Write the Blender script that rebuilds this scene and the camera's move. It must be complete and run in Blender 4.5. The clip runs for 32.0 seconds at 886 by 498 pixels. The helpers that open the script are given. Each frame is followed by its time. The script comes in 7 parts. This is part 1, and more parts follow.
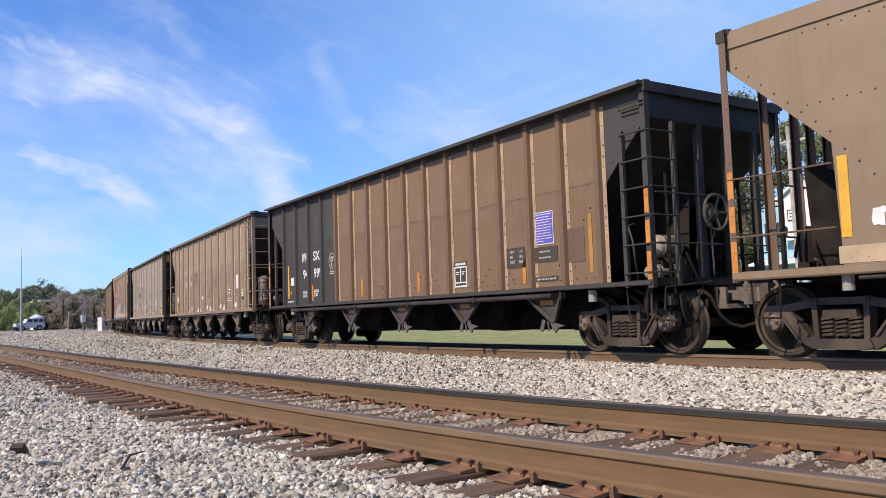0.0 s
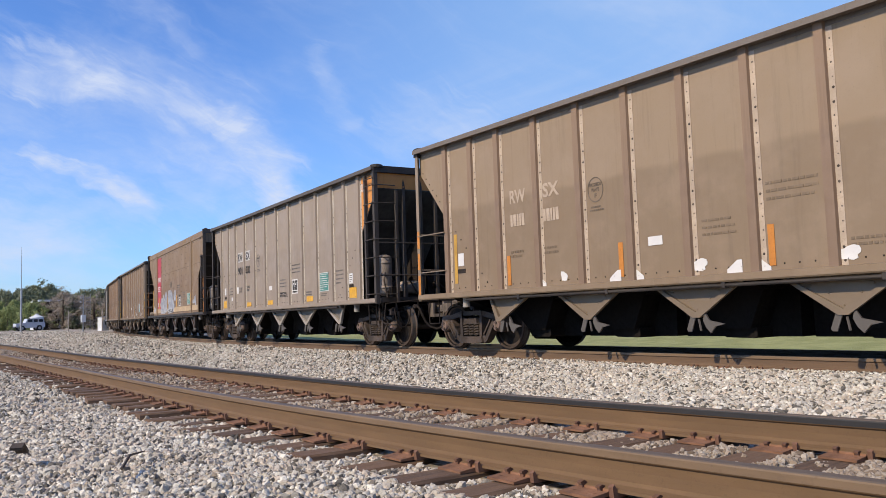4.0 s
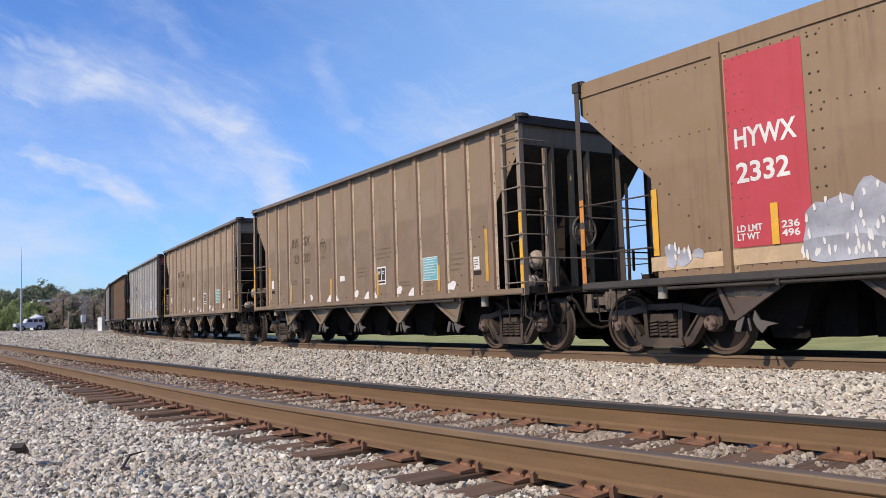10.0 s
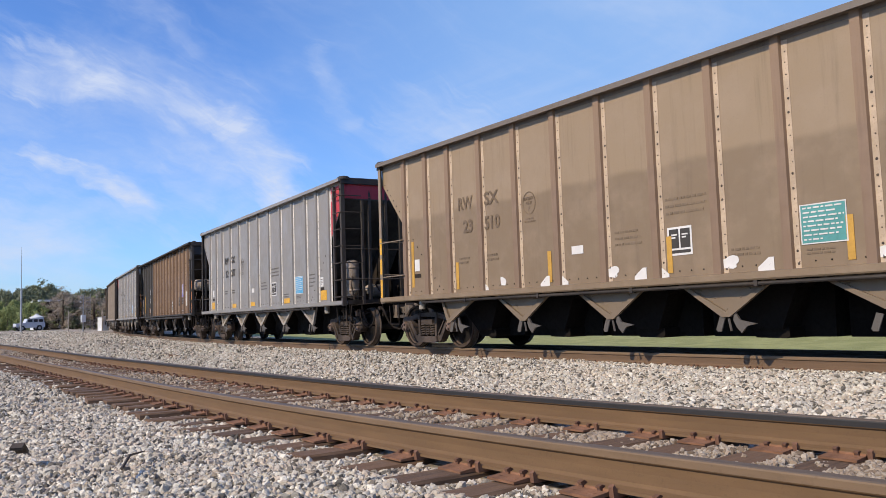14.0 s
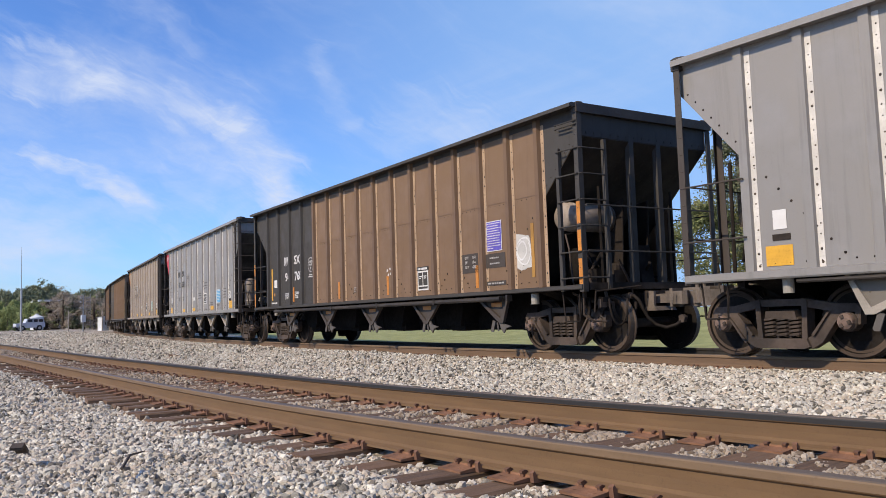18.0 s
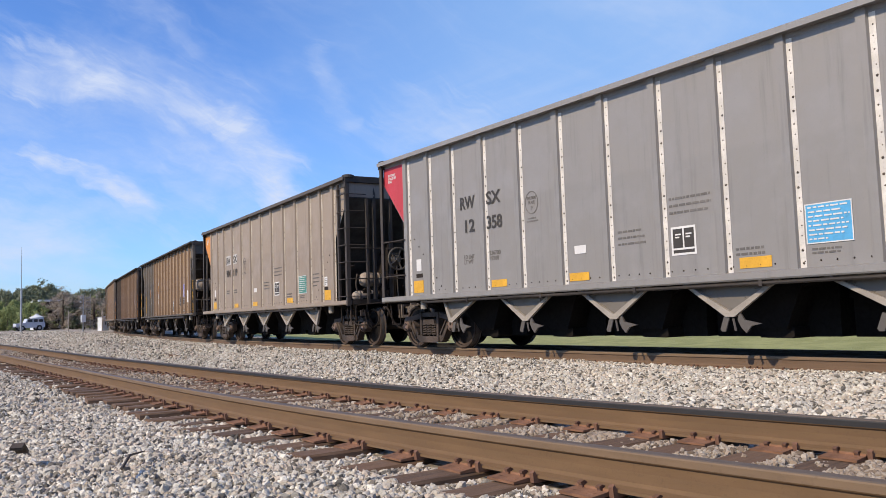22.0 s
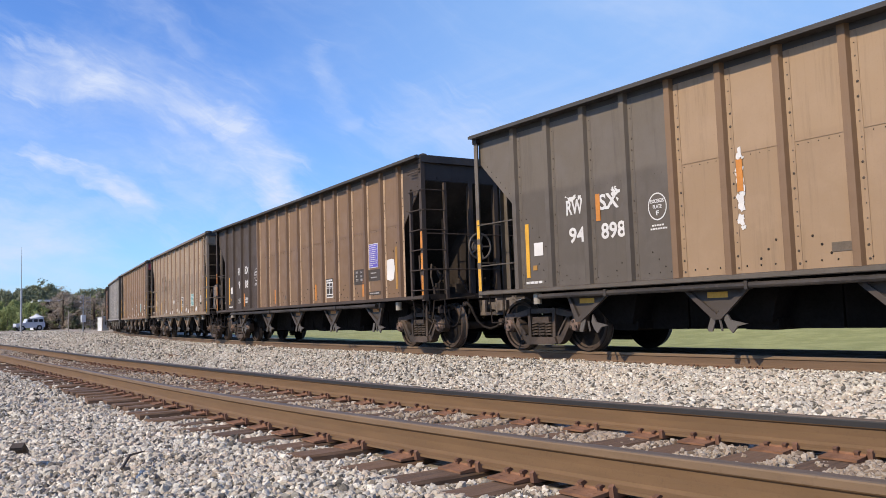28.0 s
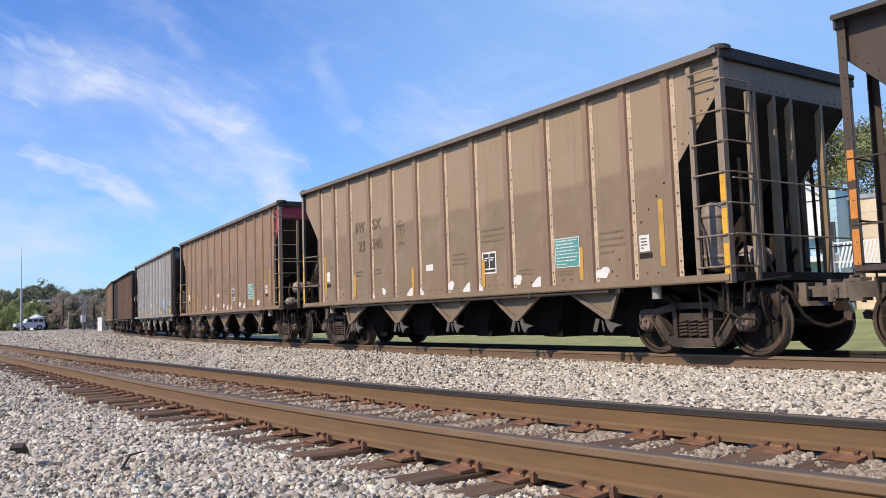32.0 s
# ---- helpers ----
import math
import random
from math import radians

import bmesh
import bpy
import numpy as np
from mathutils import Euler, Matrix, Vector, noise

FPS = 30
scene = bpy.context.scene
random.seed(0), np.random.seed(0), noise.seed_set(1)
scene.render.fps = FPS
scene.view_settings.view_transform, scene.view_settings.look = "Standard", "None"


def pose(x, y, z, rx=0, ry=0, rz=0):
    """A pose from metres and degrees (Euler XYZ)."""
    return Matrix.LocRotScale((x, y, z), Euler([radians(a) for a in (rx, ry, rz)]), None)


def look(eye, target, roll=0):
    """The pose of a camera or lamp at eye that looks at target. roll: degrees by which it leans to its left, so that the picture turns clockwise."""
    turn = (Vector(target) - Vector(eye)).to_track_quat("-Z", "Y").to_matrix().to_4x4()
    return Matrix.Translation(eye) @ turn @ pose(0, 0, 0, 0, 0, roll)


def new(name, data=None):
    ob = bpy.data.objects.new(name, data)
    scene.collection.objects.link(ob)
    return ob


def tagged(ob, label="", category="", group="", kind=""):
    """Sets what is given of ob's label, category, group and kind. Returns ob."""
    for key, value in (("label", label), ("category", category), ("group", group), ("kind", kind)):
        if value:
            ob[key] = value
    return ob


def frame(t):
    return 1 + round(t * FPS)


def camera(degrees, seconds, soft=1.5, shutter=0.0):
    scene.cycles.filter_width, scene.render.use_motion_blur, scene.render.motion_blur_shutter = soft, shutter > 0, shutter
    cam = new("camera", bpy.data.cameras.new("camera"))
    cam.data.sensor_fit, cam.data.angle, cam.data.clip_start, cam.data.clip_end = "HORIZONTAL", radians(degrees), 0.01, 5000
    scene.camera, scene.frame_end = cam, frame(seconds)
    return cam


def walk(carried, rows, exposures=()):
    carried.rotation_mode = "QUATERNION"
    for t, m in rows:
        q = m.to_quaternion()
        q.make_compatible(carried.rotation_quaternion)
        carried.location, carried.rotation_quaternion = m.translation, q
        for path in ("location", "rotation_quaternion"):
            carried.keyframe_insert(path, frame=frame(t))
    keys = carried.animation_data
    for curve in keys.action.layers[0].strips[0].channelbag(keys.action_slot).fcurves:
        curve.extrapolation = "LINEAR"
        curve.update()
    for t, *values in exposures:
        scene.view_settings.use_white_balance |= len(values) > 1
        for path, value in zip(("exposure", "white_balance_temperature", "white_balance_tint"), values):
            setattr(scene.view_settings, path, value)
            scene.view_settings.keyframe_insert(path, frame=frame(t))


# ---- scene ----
# A coal train passes a still camera on a low tripod beside a second track.
# World: z = 0 is the top of the train's near rail, x runs along the track, y away from the camera.
EYE = (0.0, 0.0, 0.692)
cam = camera(57.49, 32.0, soft=0.65)
AIM = (math.cos(radians(143.61)) * math.cos(radians(4.655)), math.sin(radians(143.61)) * math.cos(radians(4.655)), math.sin(radians(4.655)))
STAND = look(EYE, tuple(e + 10 * a for e, a in zip(EYE, AIM)), -1.862)
walk(cam, [(0.0, STAND), (32.0, STAND)], [(0.0, 0.1), (2.0, 0.05), (4.0, -0.02), (6.0, -0.06), (7.5, -0.1), (10.0, -0.04), (13.0, -0.04), (16.0, -0.05), (18.5, 0.0), (20.0, 0.03), (22.0, 0.0), (24.0, -0.06), (26.0, 0.0), (29.0, 0.07), (32.0, 0.07)])

# ---- light ----
SUN_TO = Vector((0.04, -1.0, 0.78)).normalized()
sun_el = math.asin(SUN_TO.z)
sun_az = math.atan2(SUN_TO.x, SUN_TO.y)
sun = new("sun", bpy.data.lights.new("sun", "SUN"))
sun.data.energy, sun.data.angle, sun.data.color = 4.95, radians(0.5), (1.0, 0.82, 0.6)
sun.matrix_world = look(tuple(SUN_TO * 60), (0, 0, 0))


class Nodes:
    """A small helper to write node trees."""

    def __init__(self, tree):
        self.t = tree

    def add(self, kind, **values):
        n = self.t.nodes.new(kind)
        for k, v in values.items():
            self.put(n.inputs[k], v)
        return n

    def put(self, socket, v):
        if isinstance(v, bpy.types.NodeSocket):
            self.t.links.new(v, socket)
        else:
            socket.default_value = v

    def math(self, op, a, b=0.0, c=0.0):
        n = self.t.nodes.new("ShaderNodeMath")
        n.operation = op
        for i, v in enumerate((a, b, c)):
            self.put(n.inputs[i], v)
        return n.outputs[0]

    def vec(self, op, a, b=(0, 0, 0)):
        n = self.t.nodes.new("ShaderNodeVectorMath")
        n.operation = op
        self.put(n.inputs[0], a)
        if op == "SCALE":
            self.put(n.inputs[3], b)
        else:
            self.put(n.inputs[1], b)
        return n.outputs[1] if op in ("DOT_PRODUCT", "LENGTH", "DISTANCE") else n.outputs[0]

    def noise(self, vector, scale, detail=4.0, rough=0.55, warp=0.0):
        n = self.t.nodes.new("ShaderNodeTexNoise")
        for k, v in (("Vector", vector), ("Scale", scale), ("Detail", detail), ("Roughness", rough), ("Distortion", warp)):
            self.put(n.inputs[k], v)
        return n.outputs[0]

    def ramp(self, fac, lo, hi, a=0.0, b=1.0):
        n = self.t.nodes.new("ShaderNodeMapRange")
        n.interpolation_type = "SMOOTHSTEP"
        for i, v in enumerate((fac, lo, hi, a, b)):
            self.put(n.inputs[i], v)
        return n.outputs[0]

    def mix(self, fac, a, b, blend="MIX"):
        n = self.t.nodes.new("ShaderNodeMix")
        n.data_type, n.blend_type = "RGBA", blend
        self.put(n.inputs[0], fac)
        for i, v in ((6, a), (7, b)):
            self.put(n.inputs[i], (*v, 1.0) if isinstance(v, tuple) and len(v) == 3 else v)
        return n.outputs[2]


# sky with thin cirrus
world = bpy.data.worlds.new("sky")
scene.world = world
world.use_nodes = True
world.node_tree.nodes.clear()
W = Nodes(world.node_tree)
sky = W.add("ShaderNodeTexSky")
sky.sky_type, sky.sun_disc, sky.sun_elevation, sky.sun_rotation = "NISHITA", False, sun_el, sun_az
sky.air_density, sky.dust_density, sky.ozone_density, sky.altitude = 1.0, 0.6, 2.5, 100.0
way = W.add("ShaderNodeTexCoord").outputs["Generated"]


def heading_to(px, py):
    """The direction of a place in the sky, from its offset right and up of the aim (tangents)."""
    m = STAND.to_3x3()
    return (m @ Vector((px, py, -1))).normalized()


def wisp(ends, width, bent, ragged, strength):
    """A streak of cirrus between two directions, of uneven width."""
    a, b = ends
    ax = (b - a)
    u = W.math("DIVIDE", W.vec("DOT_PRODUCT", W.vec("SUBTRACT", bent, tuple(a)), tuple(ax)), ax.length_squared)
    foot2 = W.t.nodes.new("ShaderNodeVectorMath")
    foot2.operation = "MULTIPLY_ADD"
    clampu = W.t.nodes.new("ShaderNodeClamp")
    W.put(clampu.inputs[0], u)
    W.put(foot2.inputs[0], tuple(ax))
    comb = W.t.nodes.new("ShaderNodeCombineXYZ")
    for i in range(3):
        W.put(comb.inputs[i], clampu.outputs[0])
    W.put(foot2.inputs[1], comb.outputs[0])
    W.put(foot2.inputs[2], tuple(a))
    d = W.math("MULTIPLY", W.vec("DISTANCE", bent, foot2.outputs[0]), ragged)
    return W.math("MULTIPLY", W.ramp(d, 0.0, width, 1.0, 0.0), strength)


def noise_colour(scale, detail):
    n = W.t.nodes.new("ShaderNodeTexNoise")
    for k, v in (("Vector", way), ("Scale", scale), ("Detail", detail), ("Roughness", 0.6)):
        W.put(n.inputs[k], v)
    return n.outputs[1]


T = lambda x, y: heading_to((x - 784) / 1429.4, (441 - y) / 1429.4)
warp_big, warp_small = noise_colour(5.0, 4.0), noise_colour(22.0, 5.0)
bent_way = W.vec("ADD", way, W.vec("ADD", W.vec("SCALE", W.vec("SUBTRACT", warp_big, (0.5, 0.5, 0.5)), 0.075), W.vec("SCALE", W.vec("SUBTRACT", warp_small, (0.5, 0.5, 0.5)), 0.016)))
# fibres run with the streaks
along = (T(490, 330) - T(30, 105)).normalized()
cross = along.cross(T(260, 200)).normalized()
fib = W.t.nodes.new("ShaderNodeCombineXYZ")
W.put(fib.inputs[0], W.math("MULTIPLY", W.vec("DOT_PRODUCT", bent_way, tuple(along)), 7.0))
W.put(fib.inputs[1], W.math("MULTIPLY", W.vec("DOT_PRODUCT", bent_way, tuple(cross)), 34.0))
fibres = W.noise(fib.outputs[0], 1.0, 7.0, 0.62, 0.3)
ragged = W.ramp(fibres, 0.3, 0.72, 1.6, 0.65)
cover = None
for x0, y0, x1, y1, wid, st in ((-60, 112, 60, 138, 0.035, 0.55), (50, 136, 190, 160, 0.04, 0.9), (180, 158, 300, 200, 0.035, 0.65), (290, 190, 410, 222, 0.035, 0.75), (400, 220, 470, 290, 0.045, 0.95), (465, 285, 488, 365, 0.045, 1.0),
                                (56, 262, 150, 314, 0.02, 1.0), (145, 311, 256, 362, 0.024, 0.95), (545, 92, 556, 140, 0.016, 0.4), (556, 140, 605, 215, 0.018, 0.3),
                                (20, 215, 330, 265, 0.11, 0.3), (720, 215, 820, 240, 0.06, 0.4), (220, -10, 335, 82, 0.02, 0.22), (-40, 375, 250, 380, 0.02, 0.3), (-60, 425, 130, 450, 0.06, 0.45), (330, 280, 440, 380, 0.09, 0.4)):
    w_ = wisp((T(x0, y0), T(x1, y1)), wid * 1.25, bent_way, ragged, st)
    cover = w_ if cover is None else W.math("MAXIMUM", cover, w_)
stretch = W.vec("MULTIPLY", way, (1.0, 1.0, 2.2))
fray = W.math("MULTIPLY", W.ramp(W.noise(stretch, 9.0, 8.0, 0.62, 0.8), 0.28, 0.68), W.ramp(fibres, 0.25, 0.62, 0.35, 1.0))
# a pale, even veil of high haze away from the sun
haze = W.ramp(W.vec("DOT_PRODUCT", way, tuple(T(1500, 150))), 0.72, 1.0, 0.0, 0.85)
veil = W.math("MULTIPLY", W.ramp(W.noise(stretch, 2.6, 6.0, 0.6, 0.5), 0.42, 0.8), 0.42)
cover = W.math("MINIMUM", W.math("ADD", W.math("MULTIPLY", cover, W.math("ADD", W.math("MULTIPLY", fray, 0.7), 0.3)), W.math("ADD", veil, W.ramp(fibres, 0.4, 0.75, 0.0, 0.08))), 0.9)
tint = W.mix(1.0, sky.outputs[0], (0.675, 0.955, 1.45), "MULTIPLY")
clouded = W.mix(cover, W.mix(haze, tint, (2.2, 3.75, 6.5)), (4.75, 5.35, 6.75))
bg = W.add("ShaderNodeBackground", Color=clouded, Strength=0.14)
out = W.t.nodes.new("ShaderNodeOutputWorld")
W.t.links.new(bg.outputs[0], out.inputs[0])


# ---- materials ----
def material(name, rough=0.7, metal=0.0):
    m = bpy.data.materials.new(name)
    m.use_nodes = True
    n = Nodes(m.node_tree)
    n.b = m.node_tree.nodes["Principled BSDF"]
    n.b.inputs["Roughness"].default_value = rough
    n.b.inputs["Metallic"].default_value = metal
    n.pos = n.t.nodes.new("ShaderNodeTexCoord").outputs["Object"]
    n.m = m
    return n


def bump(n, height, strength=0.4, dist=0.01):
    b = n.t.nodes.new("ShaderNodeBump")
    n.put(b.inputs["Strength"], strength)
    n.put(b.inputs["Distance"], dist)
    n.put(b.inputs["Height"], height)
    n.t.links.new(b.outputs[0], n.b.inputs["Normal"])


def scaled(c, k):
    return tuple(min(1.0, v * k) for v in c)


def paint(name, top, low=None, grime=0.5, rough=0.62, line=2.72):
    """Old car paint: two weathered tones, run-down dirt in streaks, dust at the foot."""
    n = material(name, rough)
    top, low = scaled(top, 0.82), scaled(low or top, 0.82 if low else 0.7)
    sep = n.t.nodes.new("ShaderNodeSeparateXYZ")
    n.put(sep.inputs[0], n.pos)
    z = sep.outputs[2]
    wav = n.noise(n.pos, 0.9, 2.0)
    fac = n.ramp(n.math("ADD", z, n.math("MULTIPLY", wav, 0.25)), line + 0.06, line + 0.18)
    c = n.mix(fac, low, top)
    streak = n.noise(n.vec("MULTIPLY", n.pos, (9.0, 9.0, 0.55)), 1.0, 6.0, 0.65)
    c = n.mix(n.math("MULTIPLY", n.ramp(streak, 0.5, 0.78), grime), c, scaled(low, 0.55))
    blot = n.noise(n.pos, 1.7, 5.0, 0.6)
    c = n.mix(n.math("MULTIPLY", n.ramp(blot, 0.45, 0.75), 0.35), c, scaled(top, 1.22))
    fine = n.noise(n.pos, 38.0, 4.0, 0.7)
    c = n.mix(n.math("MULTIPLY", n.ramp(fine, 0.55, 0.75), 0.22), c, scaled(low, 0.5))
    n.put(n.b.inputs["Base Color"], c)
    n.put(n.b.inputs["Roughness"], n.ramp(blot, 0.3, 0.7, rough + 0.1, rough - 0.1))
    bump(n, n.math("ADD", n.noise(n.pos, 2.2, 3.0), n.math("MULTIPLY", fine, 0.15)), 0.25, 0.02)
    return n.m


def worn(name, colour, rough=0.7, metal=0.0, scale=12.0, spread=0.4, spots=None, bump_d=0.004):
    """A plain surface with stains and grain at two scales."""
    n = material(name, rough, metal)
    colour = scaled(colour, 0.78)
    big = n.noise(n.pos, scale * 0.22, 4.0)
    fine = n.noise(n.pos, scale * 3.1, 5.0, 0.65)
    c = n.mix(n.ramp(big, 0.35, 0.68), scaled(colour, 1 - spread), scaled(colour, 1 + spread * 0.7))
    c = n.mix(n.math("MULTIPLY", n.ramp(fine, 0.5, 0.75), 0.5), c, spots or scaled(colour, 0.55))
    n.put(n.b.inputs["Base Color"], c)
    n.put(n.b.inputs["Roughness"], n.ramp(fine, 0.3, 0.7, rough - 0.1, min(1.0, rough + 0.12)))
    bump(n, fine, 0.5, bump_d)
    return n.m


TAUPE = paint("taupe_paint", (0.30, 0.22, 0.138), (0.24, 0.172, 0.105), 0.35)
BEIGE = paint("beige_paint", (0.305, 0.226, 0.142), (0.225, 0.163, 0.1), 0.35)
GREYTAUPE = paint("grey_taupe_paint", (0.325, 0.265, 0.205), (0.3, 0.243, 0.188), 0.35)
SILVER = paint("silver_grey_paint", (0.268, 0.255, 0.238), (0.254, 0.242, 0.225), 0.45, 0.5)
BROWN = paint("red_brown_paint", (0.205, 0.126, 0.067), (0.188, 0.114, 0.06), 0.4)
DARKBROWN = paint("dark_brown_paint", (0.15, 0.09, 0.058), (0.14, 0.082, 0.052), 0.5)
RIBBROWN = paint("dark_umber_stake_paint", (0.165, 0.1, 0.055), (0.15, 0.09, 0.05), 0.4)
RIBTAUPE = paint("reddish_taupe_stake_paint", (0.262, 0.176, 0.112), (0.225, 0.15, 0.096), 0.4)
TAN = paint("tan_paint", (0.34, 0.232, 0.134), (0.305, 0.205, 0.117), 0.6)
OCHRE = paint("ochre_brown_paint", (0.25, 0.168, 0.092), (0.228, 0.148, 0.081), 0.75)
DUNTAUPE = paint("dun_taupe_paint", (0.25, 0.18, 0.11), (0.205, 0.146, 0.09), 0.45)
WEATHERGREY = paint("weathered_grey_plate_paint", (0.165, 0.146, 0.122), (0.155, 0.137, 0.114), 0.55)
PALE = paint("pale_tan_paint", (0.25, 0.178, 0.11), (0.232, 0.162, 0.1), 0.45)
BLACK = paint("black_paint", (0.068, 0.064, 0.06), (0.06, 0.056, 0.052), 0.5, 0.7)
CHARCOAL = paint("charcoal_paint", (0.075, 0.064, 0.054), (0.07, 0.058, 0.05), 0.5, 0.6)
SLATE = paint("dusty_slate_paint", (0.1, 0.085, 0.07), (0.1, 0.088, 0.075), 0.5, 0.65)
OLIVE = paint("dusty_olive_grey_paint", (0.135, 0.112, 0.086), (0.098, 0.081, 0.063), 0.5, 0.65)
UMBER = paint("umber_paint", (0.078, 0.06, 0.048), (0.071, 0.054, 0.044), 0.5, 0.6)
RUSTSIDE = paint("rust_brown_paint", (0.27, 0.178, 0.108), (0.235, 0.152, 0.09), 0.5)
SOOTBROWN = worn("sooty_brown_steel", (0.035, 0.028, 0.023), 0.7, 0.0, 5.0, 0.5, (0.075, 0.06, 0.048))
# Near-black underbody steel: the shade below the cars is put into its colour.
UNDERSHADE = worn("underbody_shade_steel", (0.014, 0.012, 0.0105), 0.9, 0.0, 6.0)
UNDERSHADE.node_tree.nodes["Principled BSDF"].inputs["Specular IOR Level"].default_value = 0.1
# Dusty slope sheets, darkened in colour for the shade under the car ends.
SLOPE = worn("shaded_dusty_slope_steel", (0.055, 0.044, 0.035), 0.8, 0.0, 4.0, 0.5, (0.09, 0.072, 0.056))
GREYSLOPE = worn("shaded_dusty_grey_steel", (0.075, 0.07, 0.063), 0.75, 0.0, 4.0, 0.5, (0.035, 0.03, 0.026))
# Oily gear at the car ends, its colour lowered to hold the shade there.
DARKGEAR = worn("shaded_oily_castings", (0.022, 0.017, 0.014), 0.8, 0.0, 9.0, 0.6, (0.045, 0.033, 0.025))
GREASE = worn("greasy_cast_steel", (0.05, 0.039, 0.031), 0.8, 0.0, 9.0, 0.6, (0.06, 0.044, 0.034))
for _m in (GREASE, DARKGEAR, SLOPE, GREYSLOPE, BLACK, CHARCOAL, UMBER):
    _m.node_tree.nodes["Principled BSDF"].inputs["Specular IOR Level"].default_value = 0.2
DUSTCHORD = paint("grimy_top_chord_paint", (0.17, 0.14, 0.112), (0.16, 0.132, 0.105), 0.5)
PLATETAUPE = paint("dusty_taupe_plate_paint", (0.2, 0.15, 0.098), (0.19, 0.142, 0.092), 0.5)
GHOST = worn("ghosted_lettering", (0.185, 0.13, 0.08), 0.7, 0.0, 10.0, 0.3)
FAINT = worn("faint_ghosted_lettering", (0.205, 0.149, 0.093), 0.7, 0.0, 10.0, 0.2)
# Wheel colours carry the light: RIM as the lit ring, TREAD as the shaded web.
RIM = worn("lit_dusty_wheel_rim", (0.092, 0.066, 0.05), 0.8, 0.0, 8.0, 0.4, (0.07, 0.052, 0.042))
ENDTAUPE = paint("dusty_end_post_paint", (0.27, 0.212, 0.152), (0.25, 0.195, 0.14), 0.5)
TREAD = worn("shaded_wheel_steel", (0.02, 0.0155, 0.013), 0.8, 0.0, 7.0, 0.4)
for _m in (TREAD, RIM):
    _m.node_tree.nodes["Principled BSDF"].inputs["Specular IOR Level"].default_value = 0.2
FRAME = worn("dusty_cast_side_frame", (0.07, 0.05, 0.038), 0.8, 0.0, 7.0, 0.5, (0.045, 0.034, 0.027))
COUPLER = worn("dusty_coupler_casting", (0.14, 0.115, 0.095), 0.8, 0.0, 9.0, 0.5, (0.06, 0.047, 0.038))
STUB = worn("pale_outlet_pipe_paint", (0.42, 0.39, 0.34), 0.7, 0.0, 8.0, 0.25)
TANK = worn("dusty_air_tank_paint", (0.3, 0.25, 0.205), 0.75, 0.0, 5.0, 0.35, (0.13, 0.1, 0.08))
CAP = worn("dusty_bearing_cap", (0.22, 0.15, 0.12), 0.8, 0.0, 9.0, 0.5, (0.08, 0.06, 0.05))
BRIGHT = worn("bare_tread_steel", (0.2, 0.175, 0.15), 0.5, 0.5, 8.0, 0.2)
ORANGE = worn("orange_reflective_tape", (0.62, 0.235, 0.03), 0.5, 0.0, 10.0, 0.2)
SOFTYELLOW = worn("faded_yellow_reflective_tape", (0.62, 0.35, 0.055), 0.6, 0.0, 10.0, 0.25)
YELLOW = worn("yellow_reflective_tape", (0.78, 0.42, 0.03), 0.5, 0.0, 10.0, 0.15)
WHITE = worn("white_label", (0.78, 0.77, 0.74), 0.6, 0.0, 8.0, 0.1, (0.55, 0.53, 0.5))
PURPLE = worn("purple_sign", (0.13, 0.1, 0.52), 0.5, 0.0, 6.0, 0.15)
CYAN = worn("cyan_sign", (0.1, 0.345, 0.325), 0.5, 0.0, 6.0, 0.15)
PALECYAN = worn("pale_cyan_sign", (0.17, 0.48, 0.53), 0.5, 0.0, 6.0, 0.15)
BLUE = worn("blue_sign", (0.1, 0.42, 0.72), 0.5, 0.0, 6.0, 0.12)
GREEN = worn("green_sign", (0.07, 0.27, 0.22), 0.5, 0.0, 6.0, 0.15)
RED = paint("red_panel_paint", (0.5, 0.048, 0.065), (0.44, 0.042, 0.058), 0.4)
ORANGEPANEL = paint("orange_panel_paint", (0.66, 0.27, 0.06), (0.6, 0.24, 0.055), 0.3)
LETTER = worn("white_lettering", (0.74, 0.73, 0.7), 0.6, 0.0, 10.0, 0.1)
DUSTLETTER = worn("dusty_white_lettering", (0.45, 0.43, 0.4), 0.65, 0.0, 10.0, 0.25)
DARKLETTER = worn("faded_black_lettering", (0.055, 0.05, 0.045), 0.7, 0.0, 10.0, 0.3)
DIM = worn("worn_grey_lettering", (0.165, 0.152, 0.136), 0.7, 0.0, 10.0, 0.3)
FADED = worn("faint_worn_lettering", (0.15, 0.115, 0.08), 0.7, 0.0, 10.0, 0.3)
SPRAY = worn("silver_spray_paint", (0.43, 0.44, 0.48), 0.5, 0.15, 6.0, 0.35, (0.2, 0.19, 0.18))
RIVET = worn("rusty_rivet_heads", (0.1, 0.075, 0.055), 0.8, 0.0, 25.0, 0.6)
